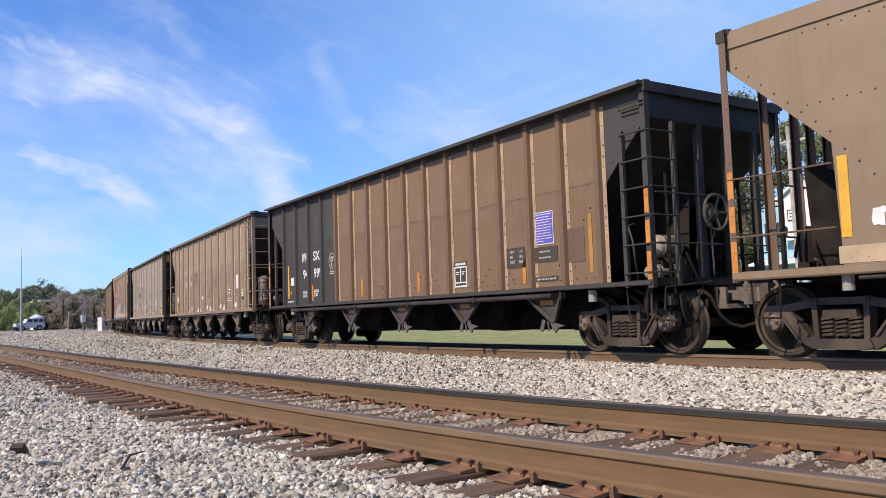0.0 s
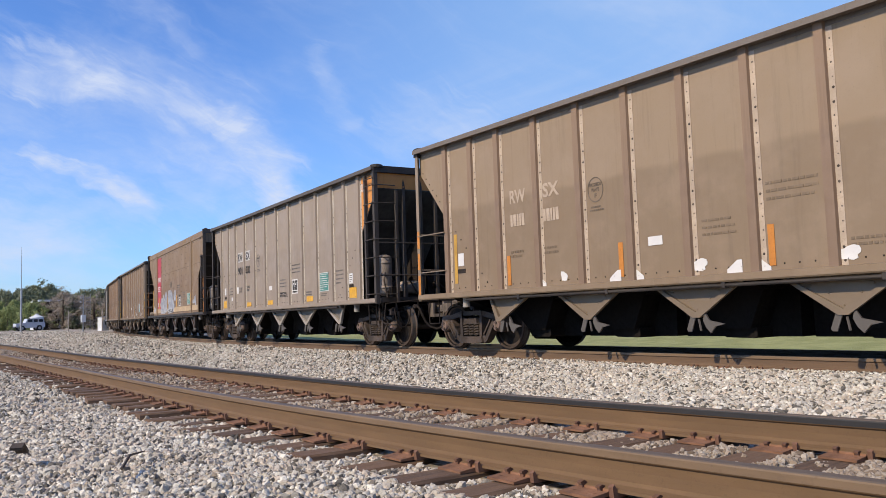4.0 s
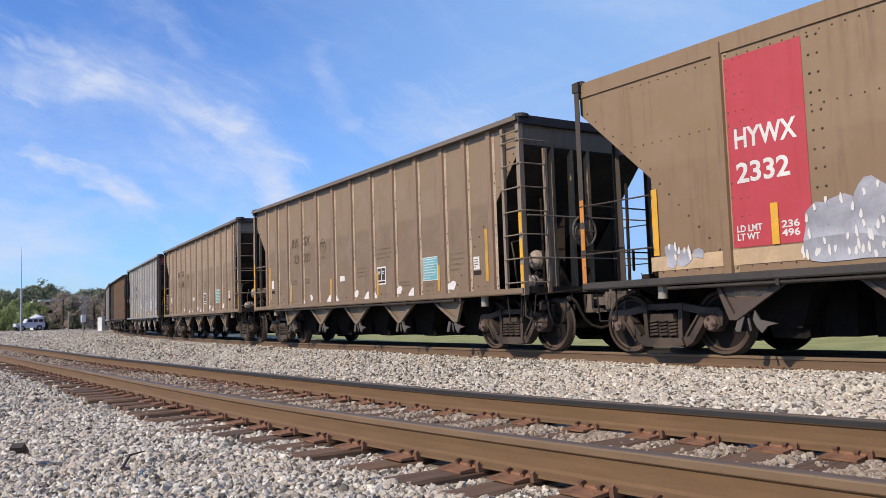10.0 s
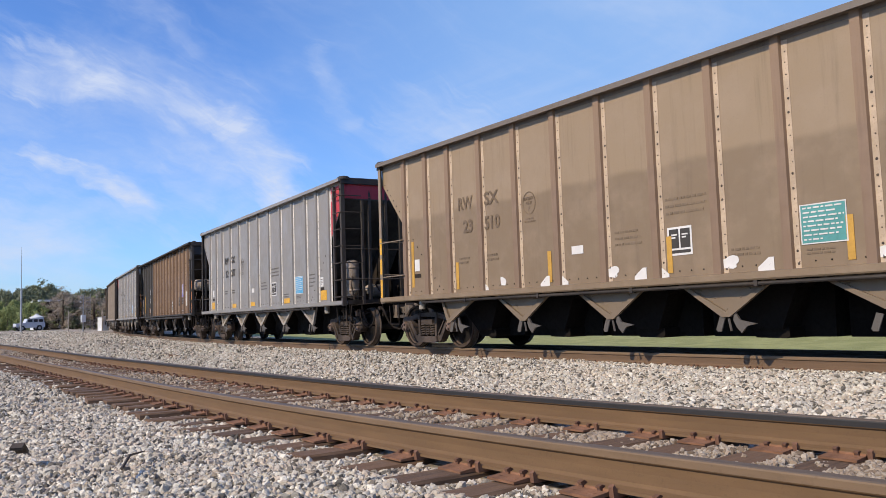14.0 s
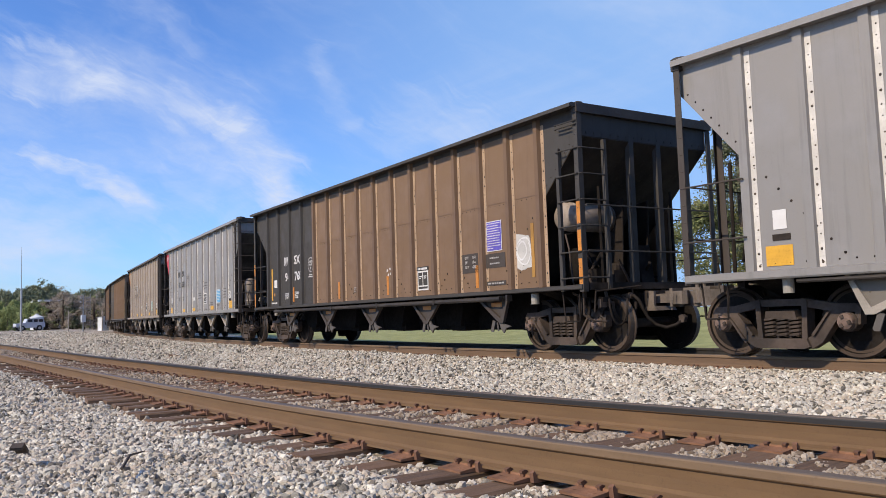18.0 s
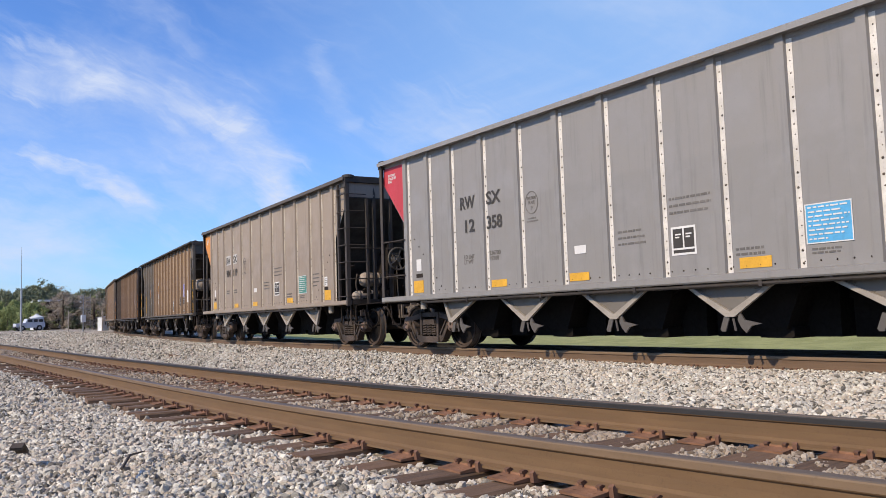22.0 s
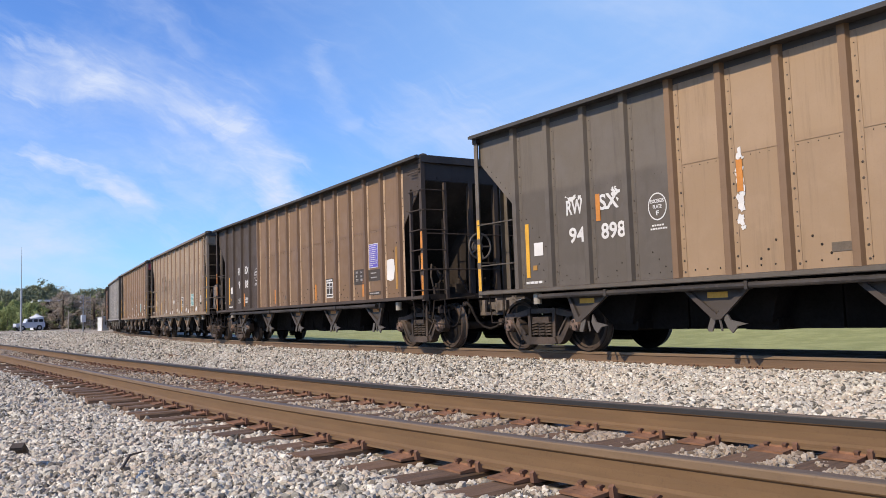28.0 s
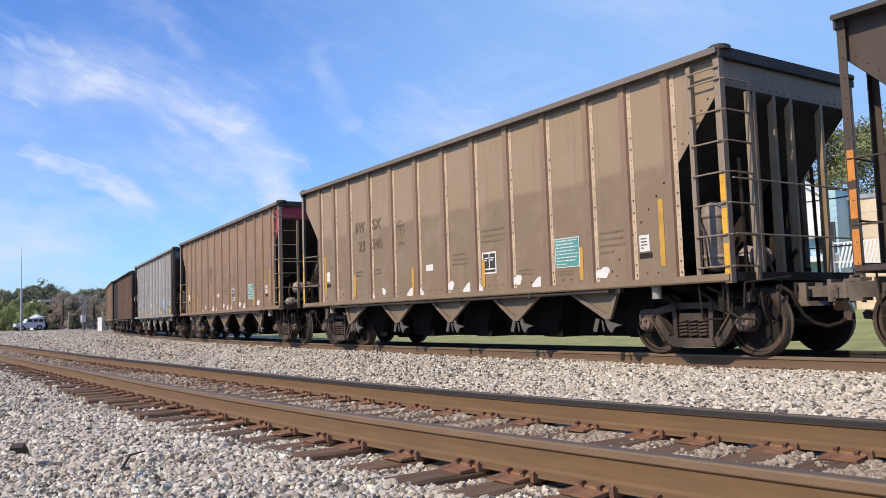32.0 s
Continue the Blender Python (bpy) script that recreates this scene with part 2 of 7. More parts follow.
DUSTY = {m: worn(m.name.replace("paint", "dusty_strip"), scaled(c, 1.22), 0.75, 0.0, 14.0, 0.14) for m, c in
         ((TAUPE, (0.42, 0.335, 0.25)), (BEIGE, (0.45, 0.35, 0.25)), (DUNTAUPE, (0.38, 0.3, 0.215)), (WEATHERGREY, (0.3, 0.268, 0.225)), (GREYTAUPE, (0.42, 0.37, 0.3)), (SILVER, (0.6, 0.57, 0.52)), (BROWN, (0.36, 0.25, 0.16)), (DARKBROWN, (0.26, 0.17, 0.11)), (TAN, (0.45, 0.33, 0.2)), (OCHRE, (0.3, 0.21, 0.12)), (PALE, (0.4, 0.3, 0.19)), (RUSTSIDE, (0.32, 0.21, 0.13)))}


def rail_material(name, colour, rough, metal):
    n = material(name, rough, metal)
    colour = scaled(colour, 0.66)
    st = n.noise(n.vec("MULTIPLY", n.pos, (0.9, 0.9, 9.0)), 2.0, 5.0, 0.6)
    c = n.mix(n.ramp(st, 0.35, 0.7), scaled(colour, 0.9), scaled(colour, 1.1))
    fine = n.noise(n.pos, 55.0, 4.0, 0.7)
    c = n.mix(n.math("MULTIPLY", n.ramp(fine, 0.52, 0.72), 0.35), c, scaled(colour, 0.55))
    n.put(n.b.inputs["Base Color"], c)
    bump(n, fine, 0.4, 0.002)
    return n.m


WEB_T = rail_material("dark_rusty_rail_web", (0.185, 0.115, 0.066), 0.85, 0.0)
WEB = rail_material("rusty_rail_web", (0.198, 0.115, 0.05), 0.8, 0.0)
FIELD = rail_material("dusty_rail_head_side", (0.23, 0.15, 0.082), 0.7, 0.0)
HEADTOP = rail_material("polished_rail_head", (0.17, 0.13, 0.095), 0.6, 0.1)
# Dark gauge faces; also the far rail's web, where it paints the train's shade.
GAUGE = rail_material("dark_gauge_and_shaded_web", (0.03, 0.028, 0.027), 0.65, 0.1)
PLATE = worn("rusty_tie_plate", (0.22, 0.108, 0.056), 0.85, 0.0, 20.0, 0.4, (0.14, 0.075, 0.045))
SPIKE = worn("rusty_spike", (0.17, 0.085, 0.05), 0.85, 0.0, 30.0, 0.4)


def tie_wood():
    n = material("creosoted_wood", 0.85)
    ob_rand = n.t.nodes.new("ShaderNodeObjectInfo").outputs["Random"]
    grain = n.noise(n.vec("MULTIPLY", n.pos, (38.0, 2.5, 38.0)), 1.0, 6.0, 0.7)
    c = n.mix(n.ramp(grain, 0.35, 0.7), (0.036, 0.023, 0.015), (0.135, 0.082, 0.047))
    c = n.mix(n.math("MULTIPLY_ADD", ob_rand, 0.42, 0.1), c, (0.2, 0.115, 0.062))
    dust = n.noise(n.pos, 7.0, 4.0)
    c = n.mix(n.math("MULTIPLY", n.ramp(dust, 0.5, 0.75), 0.3), c, (0.2, 0.15, 0.11))
    n.put(n.b.inputs["Base Color"], c)
    bump(n, grain, 0.8, 0.012)
    return n.m


WOOD = tie_wood()


def stone_material(name, dirt=0.0):
    n = material(name, 0.85)
    rnd = n.t.nodes.new("ShaderNodeNewGeometry").outputs["Random Per Island"]
    ramp = n.t.nodes.new("ShaderNodeValToRGB")
    n.put(ramp.inputs[0], rnd)
    e = ramp.color_ramp.elements
    e[0].position, e[0].color = 0.0, (0.059, 0.055, 0.045, 1)
    e[1].position, e[1].color = 1.0, (0.736, 0.710, 0.610, 1)
    for q, c in ((0.16, (0.138, 0.126, 0.102, 1)), (0.28, (0.504, 0.477, 0.398, 1)), (0.4, (0.340, 0.285, 0.209, 1)), (0.5, (0.694, 0.655, 0.551, 1)), (0.64, (0.394, 0.376, 0.322, 1)), (0.75, (0.533, 0.443, 0.343, 1)), (0.87, (0.355, 0.335, 0.286, 1))):
        k = e.new(q)
        k.color = c
    fine = n.noise(n.pos, 85.0, 5.0, 0.75)
    c = n.mix(n.math("MULTIPLY", n.ramp(fine, 0.52, 0.68), 0.25), ramp.outputs[0], (0.24, 0.215, 0.175))
    big = n.noise(n.pos, 0.7, 3.0)
    c = n.mix(n.math("MULTIPLY", n.ramp(big, 0.45, 0.75), 0.25), c, (0.42, 0.34, 0.25))
    if dirt:
        c = n.mix(dirt, c, (0.19, 0.13, 0.08))
    n.put(n.b.inputs["Base Color"], c)
    bump(n, fine, 0.8, 0.008)
    return n.m


STONE = stone_material("crushed_granite")
DIRTYSTONE = stone_material("rust_dusted_granite", 0.58)


def ground_material():
    """Crushed stone by the tracks, grass beyond them, dusty soil further off."""
    n = material("ground", 0.9)
    vor = n.t.nodes.new("ShaderNodeTexVoronoi")
    n.put(vor.inputs["Vector"], n.pos)
    n.put(vor.inputs["Scale"], 17.0)
    sepc = n.t.nodes.new("ShaderNodeSeparateColor")
    n.put(sepc.inputs[0], vor.outputs["Color"])
    g = n.mix(sepc.outputs[0], (0.3, 0.272, 0.227), (0.5, 0.462, 0.393))
    # Cell edges go dark: shade between the stones is put into the colour.
    g = n.mix(n.ramp(vor.outputs["Distance"], 0.35, 0.75), g, (0.15, 0.13, 0.1))
    g = n.mix(n.math("MULTIPLY", n.ramp(n.noise(n.pos, 0.35, 4.0), 0.4, 0.7), 0.3), g, (0.42, 0.34, 0.25))
    grass = n.mix(n.ramp(n.noise(n.pos, 1.3, 6.0, 0.7), 0.35, 0.7), (0.2, 0.22, 0.074), (0.3, 0.315, 0.122))
    grass = n.mix(n.ramp(n.noise(n.pos, 9.0, 5.0, 0.7), 0.55, 0.8), grass, (0.3, 0.275, 0.14))
    sep = n.t.nodes.new("ShaderNodeSeparateXYZ")
    n.put(sep.inputs[0], n.pos)
    # the train's track as a parabola: y = 10.67 + 0.00168 x^2
    off = n.math("SUBTRACT", sep.outputs[1], n.math("MULTIPLY_ADD", n.math("MULTIPLY", sep.outputs[0], sep.outputs[0]), 0.00168, 10.67))
    off = n.math("ADD", off, n.math("MULTIPLY", n.noise(n.pos, 0.8, 4.0), 1.2))
    c = n.mix(n.ramp(off, 6.4, 7.6), g, grass)
    n.put(n.b.inputs["Base Color"], c)
    bump(n, n.math("ADD", n.math("SUBTRACT", 1.0, vor.outputs["Distance"]), n.noise(n.pos, 30.0, 4.0)), 0.6, 0.025)
    return n.m


GROUND = ground_material()


# ---- building helpers ----
def mesh_of(bm, mats, smooth=False):
    me = bpy.data.meshes.new("shape")
    bm.normal_update()
    bm.to_mesh(me)
    bm.free()
    for m in (mats if isinstance(mats, (list, tuple)) else [mats]):
        me.materials.append(m)
    if smooth:
        me.shade_smooth()
    return me


def part(name, bm, mat, parent, label="", smooth=False, at=None):
    """Links a bmesh, or a shared mesh, as one mesh object under its thing."""
    me = bm if isinstance(bm, bpy.types.Mesh) else mesh_of(bm, mat, smooth)
    ob = new(name, me)
    ob.parent = parent
    if at is not None:
        ob.matrix_basis = at
    if label:
        ob["label"] = label
    if name in ("stencil", "print", "platform_gear", "end_gear", "framed_stencil", "round_mark"):
        ob["kind"] = "stuff"
    return ob


def empty(name, m=None):
    ob = new(name)
    ob.empty_display_size = 0.3
    if m is not None:
        ob.matrix_basis = m
    return ob


def box(bm, x0, x1, y0, y1, z0, z1, mat=0):
    v = [bm.verts.new((x, y, z)) for x in (x0, x1) for y in (y0, y1) for z in (z0, z1)]
    for q in ((0, 1, 3, 2), (4, 6, 7, 5), (0, 4, 5, 1), (2, 3, 7, 6), (0, 2, 6, 4), (1, 5, 7, 3)):
        bm.faces.new([v[i] for i in q]).material_index = mat


def prism(bm, poly, axis, lo, hi, mat=0):
    """Extrudes a polygon of (a, b) along an axis: 'y' takes (x, z), 'x' takes (y, z), 'z' takes (x, y)."""
    def at(a, b, c):
        return {"y": (a, c, b), "x": (c, a, b), "z": (a, b, c)}[axis]
    p = [bm.verts.new(at(a, b, lo)) for a, b in poly]
    q = [bm.verts.new(at(a, b, hi)) for a, b in poly]
    n = len(poly)
    fs = [bm.faces.new(p), bm.faces.new(q[::-1])]
    for i in range(n):
        fs.append(bm.faces.new((p[i], q[i], q[(i + 1) % n], p[(i + 1) % n])))
    for f in fs:
        f.material_index = mat
    return fs


def tube(bm, a, b, r0, r1=None, n=8, mat=0):
    """A round bar from a to b."""
    a, b = Vector(a), Vector(b)
    r1 = r0 if r1 is None else r1
    d = (b - a).normalized()
    s = d.orthogonal().normalized()
    t = d.cross(s)
    ca, cb = [], []
    for i in range(n):
        w = s * math.cos(2 * math.pi * i / n) + t * math.sin(2 * math.pi * i / n)
        ca.append(bm.verts.new(a + w * r0))
        cb.append(bm.verts.new(b + w * r1))
    for i in range(n):
        bm.faces.new((ca[i], ca[(i + 1) % n], cb[(i + 1) % n], cb[i])).material_index = mat
    bm.faces.new(ca[::-1]).material_index = mat
    bm.faces.new(cb).material_index = mat


def pipe(bm, pts, r, n=7, mat=0):
    """One round bent pipe through the given places."""
    pts = [Vector(p) for p in pts]
    rings = []
    side = (pts[1] - pts[0]).orthogonal().normalized()
    for i, p in enumerate(pts):
        d = (pts[min(i + 1, len(pts) - 1)] - pts[max(i - 1, 0)]).normalized()
        side = (side - d * side.dot(d)).normalized()
        t = d.cross(side)
        rings.append([bm.verts.new(p + (side * math.cos(2 * math.pi * k / n) + t * math.sin(2 * math.pi * k / n)) * r) for k in range(n)])
    for a, b in zip(rings, rings[1:]):
        for k in range(n):
            bm.faces.new((a[k], a[(k + 1) % n], b[(k + 1) % n], b[k])).material_index = mat
    bm.faces.new(rings[0][::-1]).material_index = mat
    bm.faces.new(rings[-1]).material_index = mat


def lathe(bm, prof, axis="y", n=24, mat=0):
    """Turns a profile of (radius, along) round an axis through the origin."""
    rings = []
    for r, a in prof:
        ring = []
        for i in range(n):
            c, s = math.cos(2 * math.pi * i / n), math.sin(2 * math.pi * i / n)
            ring.append(bm.verts.new({"y": (r * c, a, r * s), "x": (a, r * c, r * s), "z": (r * c, r * s, a)}[axis]))
        rings.append(ring)
    for p, q in zip(rings, rings[1:]):
        for i in range(n):
            bm.faces.new((p[i], p[(i + 1) % n], q[(i + 1) % n], q[i])).material_index = mat
    bm.faces.new(rings[0][::-1]).material_index = mat
    bm.faces.new(rings[-1]).material_index = mat


def fixed(bm):
    bmesh.ops.recalc_face_normals(bm, faces=bm.faces)
    return bm


def bolt(bm, x, y, z, r=0.018, out=-0.014, mat=0):
    """A low bolt head on a face that looks along y."""
    n = 5
    base = [bm.verts.new((x + r * math.cos(2 * math.pi * i / n), y, z + r * math.sin(2 * math.pi * i / n))) for i in range(n)]
    tip = bm.verts.new((x, y + out, z))
    for i in range(n):
        f = (base[i], base[(i + 1) % n], tip)
        bm.faces.new(f if out < 0 else f[::-1]).material_index = mat


# ---- lie of the land ----
def rise(x):
    d = max(0.0, -x - 18.0)
    return 0.62 * (1 - math.exp(-(d / 55.0) ** 2))


Y_T = 10.671


def eased(x, xs, vs):
    """A table read with rounded corners."""
    return float(np.mean(np.interp([x - 2.0, x - 1.0, x, x + 1.0, x + 2.0], xs, vs)))


def run_line(bends, heading, step, lo, hi):
    """Follows a track from s = 0 both ways: rows of s, x, y, heading. bends: the curvature along it."""
    at, k = [b[0] for b in bends], [b[1] for b in bends]
    rows = []
    for sign, end in ((-1, lo), (1, hi)):
        x = y = s = 0.0
        h = heading
        side = []
        while abs(s) < abs(end):
            side.append((s, x, y, h))
            turn = sign * step * float(np.interp(s + sign * step / 2, at, k))
            x, y = x + sign * step * math.cos(h + turn / 2), y + sign * step * math.sin(h + turn / 2)
            h, s = h + turn, s + sign * step
        rows = side[::-1] if sign < 0 else rows + side[1:]
    return np.array(rows)


TRAIN = run_line([(-140, 0.0024), (-90, 0.0024), (-65, 0.0022), (-50, 0.0013), (-38, 0.0014), (-28, 0.0034), (-20, 0.0062), (-12, 0.0036), (20, 0.0028)], 0.0, 1.0, -340.0, 240.0)
TRAIN[:, 2] += Y_T
TRAIN_Z = ((-140.0, -80.0, -60.0, -45.0, -32.0, -22.0, -10.0), (0.35, 0.15, 0.05, 0.02, 0.0, 0.005, 0.0))
NEAR = run_line([(-120, -0.0003), (-35, -0.0003), (-22, -0.0008), (-14, -0.004), (-9, 0.0032), (-5, 0.0124), (-2, 0.0151), (6, 0.0151), (9, 0.004)], 0.0572, 0.25, -121.0, 51.0)
NEAR[:, 2] += 2.8828
NEAR_Z = ((-120.0, -70.0, -45.0, -30.0, -20.0, -12.0, -6.0, 6.0), (0.459, 0.207, 0.081, 0.005, -0.039, -0.02, 0.024, 0.186))


def on_line(table, zs, s, lat):
    x, y, h = (float(np.interp(s, table[:, 0], table[:, c])) for c in (1, 2, 3))
    return x - lat * math.sin(h), y + lat * math.cos(h), eased(s, *zs), h


def train_line(s, lat=0.0):
    """A place on the train's track, s metres along it and lat metres to its far side: x, y, z of the rail top, heading."""
    return on_line(TRAIN, TRAIN_Z, s, lat)


def near_line(s, lat=0.0):
    """A place on the near track, counted from its near rail."""
    return on_line(NEAR, NEAR_Z, s, lat)


def train_y(x):
    return np.interp(x, TRAIN[:, 1], TRAIN[:, 2])


NEAR_XY = np.array([near_line(s, 0.7525)[:2] for s in np.arange(-119, 49, 0.5)])


def soft_step(v, a, b):
    f = max(0.0, min(1.0, (v - a) / (b - a)))
    return f * f * (3 - 2 * f)


def ground_z(x, y):
    """Height of the ground sheet: ballast shoulders by the tracks, level land beyond."""
    dn = float(np.sqrt(((NEAR_XY - (x, y)) ** 2).sum(1).min()))
    dt = (y - float(train_y(x))) / math.sqrt(1 + min(0.3, 0.0034 * x) ** 2)
    zn, zt = eased(x, *NEAR_Z) - 0.092, eased(x, *TRAIN_Z)
    far = max(0.0, min(1.0, (-x - 4.0) / 4.0))
    bed_n = zn - 0.109 - 0.02 * far - 0.022 * far * soft_step(dn, 0.7, 0.9) - (0.036 - 0.032 * far) * max(0.0, min(1.0, (dn - 0.7) / 0.15)) + 0.04 * (1 - 1.1 * far) * max(0.0, min(1.0, (dn - 1.2) / 0.2)) - 0.12 * max(0.0, min(1.0, (dn - 2.2) / 2.0))
    bed_t = zt - 0.2 - 0.12 * max(0.0, min(1.0, (abs(dt) - 2.2) / 2.2))
    if dt > 4:
        f = max(0.0, min(1.0, (dt - 7.6) / 13.0)) if x > -60 else 0.0
        g = rise(x) - 0.46 + 0.8 * f * f * (3 - 2 * f) * max(0.0, min(1.0, (x + 60) / 30))
    else:
        # level between the tracks, and over to the land beside them
        land = rise(x) - 0.24
        g = land + (bed_t - land) * soft_step(dt, -6.5, -2.0)
        g = max(g, bed_t if dt > -4.4 else -9.0)
        g += (bed_n - g) * (1 - soft_step(dn, 2.2, 4.2)) if bed_n < g or dn < 2.0 else 0.0
        g = max(g, bed_n) if dn < 4.2 else g
    if math.hypot(x, y) < 200:
        g += 0.03 * (noise.noise((x * 0.35, y * 0.35, 0.0))) + 0.012 * noise.noise((x * 1.7, y * 1.7, 3.0))
    pile = math.exp(-(((x + 35.5) / 2.4) ** 2 + ((y - 8.9) / 1.3) ** 2))
    return g + 0.34 * pile


def build_ground():
    xs = np.unique(np.concatenate([-np.geomspace(60, 2500, 22)[::-1], np.arange(-60, -30, 1.2), np.arange(-30, 8.1, 0.45), np.geomspace(9, 2500, 26)]))
    ys = np.unique(np.concatenate([-np.geomspace(1, 2500, 22)[::-1], np.arange(-0.6, 24, 0.4), np.geomspace(24.5, 2500, 30)]))
    verts = [(x, y, ground_z(x, y)) for x in xs for y in ys]
    n = len(ys)
    faces = [(i * n + j, (i + 1) * n + j, (i + 1) * n + j + 1, i * n + j + 1) for i in range(len(xs) - 1) for j in range(n - 1)]
    me = bpy.data.meshes.new("ground")
    me.from_pydata([tuple(map(float, v)) for v in verts], [], faces)
    me.shade_smooth()
    me.materials.append(GROUND)
    tagged(new("ground", me), "crushed stone and grass ground under the tracks", "ground", kind="structure")


build_ground()


# ---- tracks ----
def rail_profile():
    """Half-closed outline of a rail: (across, up from the top, slot of the face that follows). Near side is negative."""
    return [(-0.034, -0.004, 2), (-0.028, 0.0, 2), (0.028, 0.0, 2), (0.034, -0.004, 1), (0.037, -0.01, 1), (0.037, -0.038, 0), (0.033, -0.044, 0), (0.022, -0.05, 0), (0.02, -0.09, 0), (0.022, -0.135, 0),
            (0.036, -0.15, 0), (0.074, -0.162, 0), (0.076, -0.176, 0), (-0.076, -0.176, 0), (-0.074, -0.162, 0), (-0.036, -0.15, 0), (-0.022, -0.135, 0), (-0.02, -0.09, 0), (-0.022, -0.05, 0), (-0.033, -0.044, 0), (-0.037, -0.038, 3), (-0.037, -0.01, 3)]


def sweep_rail(line, lat, steps, near_side, web):
    """near_side: the material of the face towards the camera's side and of the far one."""
    prof = rail_profile()
    n = len(prof)
    verts, faces, mats = [], [], []
    for k, s in enumerate(steps):
        for a, u, _ in prof:
            x, y, z, _h = line(s, lat + a)
            verts.append((x, y, z + u))
        if k:
            for i in range(n):
                a, b = (k - 1) * n, k * n
                faces.append((a + i, b + i, b + (i + 1) % n, a + (i + 1) % n))
                mats.append(prof[i][2])
    me = bpy.data.meshes.new("rail")
    me.from_pydata(verts, [], faces)
    me.polygons.foreach_set("material_index", mats)
    me.shade_flat()
    for m in (web, near_side[1], HEADTOP, near_side[0]):
        me.materials.append(m)
    return me


def tie_mesh(seed):
    rnd = random.Random(seed)
    bm = bmesh.new()
    w, l, h = 0.115 + rnd.uniform(-0.008, 0.008), 1.3, 0.17
    n = 9
    rows = []
    for i in range(n):
        y = -l + 2 * l * i / (n - 1)
        j = [rnd.uniform(-0.006, 0.006) for _ in range(6)]
        rows.append([bm.verts.new(p) for p in ((-w + j[0], y, -h), (-w + j[1], y, -0.014), (-w + 0.014, y, j[2] * 0.5), (w - 0.014, y, j[3] * 0.5), (w + j[4], y, -0.014), (w + j[5], y, -h))])
    for p, q in zip(rows, rows[1:]):
        for i in range(5):
            bm.faces.new((p[i], p[i + 1], q[i + 1], q[i]))
    bm.faces.new(rows[0])
    bm.faces.new(rows[-1][::-1])
    return mesh_of(fixed(bm), WOOD)


def plate_mesh():
    """A tie plate with raised shoulders along the rail."""
    bm = bmesh.new()
    prism(bm, [(-0.19, 0.0), (-0.19, 0.012), (-0.085, 0.02), (-0.082, 0.03), (-0.077, 0.03), (-0.076, 0.018), (0.076, 0.018), (0.077, 0.03), (0.082, 0.03), (0.085, 0.02), (0.19, 0.012), (0.19, 0.0)], "x", -0.1, 0.1)
    for x in (-0.06, 0.06):
        for y in (-0.14, 0.14):
            box(bm, x - 0.011, x + 0.011, y - 0.011, y + 0.011, 0.01, 0.0175)
    return mesh_of(fixed(bm), PLATE)


def spike_mesh():
    bm = bmesh.new()
    prism(bm, [(-0.008, -0.05), (-0.008, 0.016), (-0.016, 0.018), (-0.016, 0.026), (0.004, 0.033), (0.022, 0.026), (0.022, 0.016), (0.008, 0.012), (0.008, -0.05)], "x", -0.012, 0.012)
    return mesh_of(fixed(bm), SPIKE)


def anchor_mesh():
    """A rail anchor clipped under the rail's foot."""
    bm = bmesh.new()
    prism(bm, [(-0.1, -0.02), (-0.105, 0.028), (-0.092, 0.038), (-0.078, 0.012), (0.08, 0.0), (0.1, 0.03), (0.108, 0.02), (0.102, -0.02), (-0.07, -0.022)], "x", -0.013, 0.013)
    return mesh_of(fixed(bm), SPIKE)


TIE_PLACES = []
TIES = [tie_mesh(k) for k in range(6)]
PLATE_ME, SPIKE_ME, ANCHOR_ME = plate_mesh(), spike_mesh(), anchor_mesh()


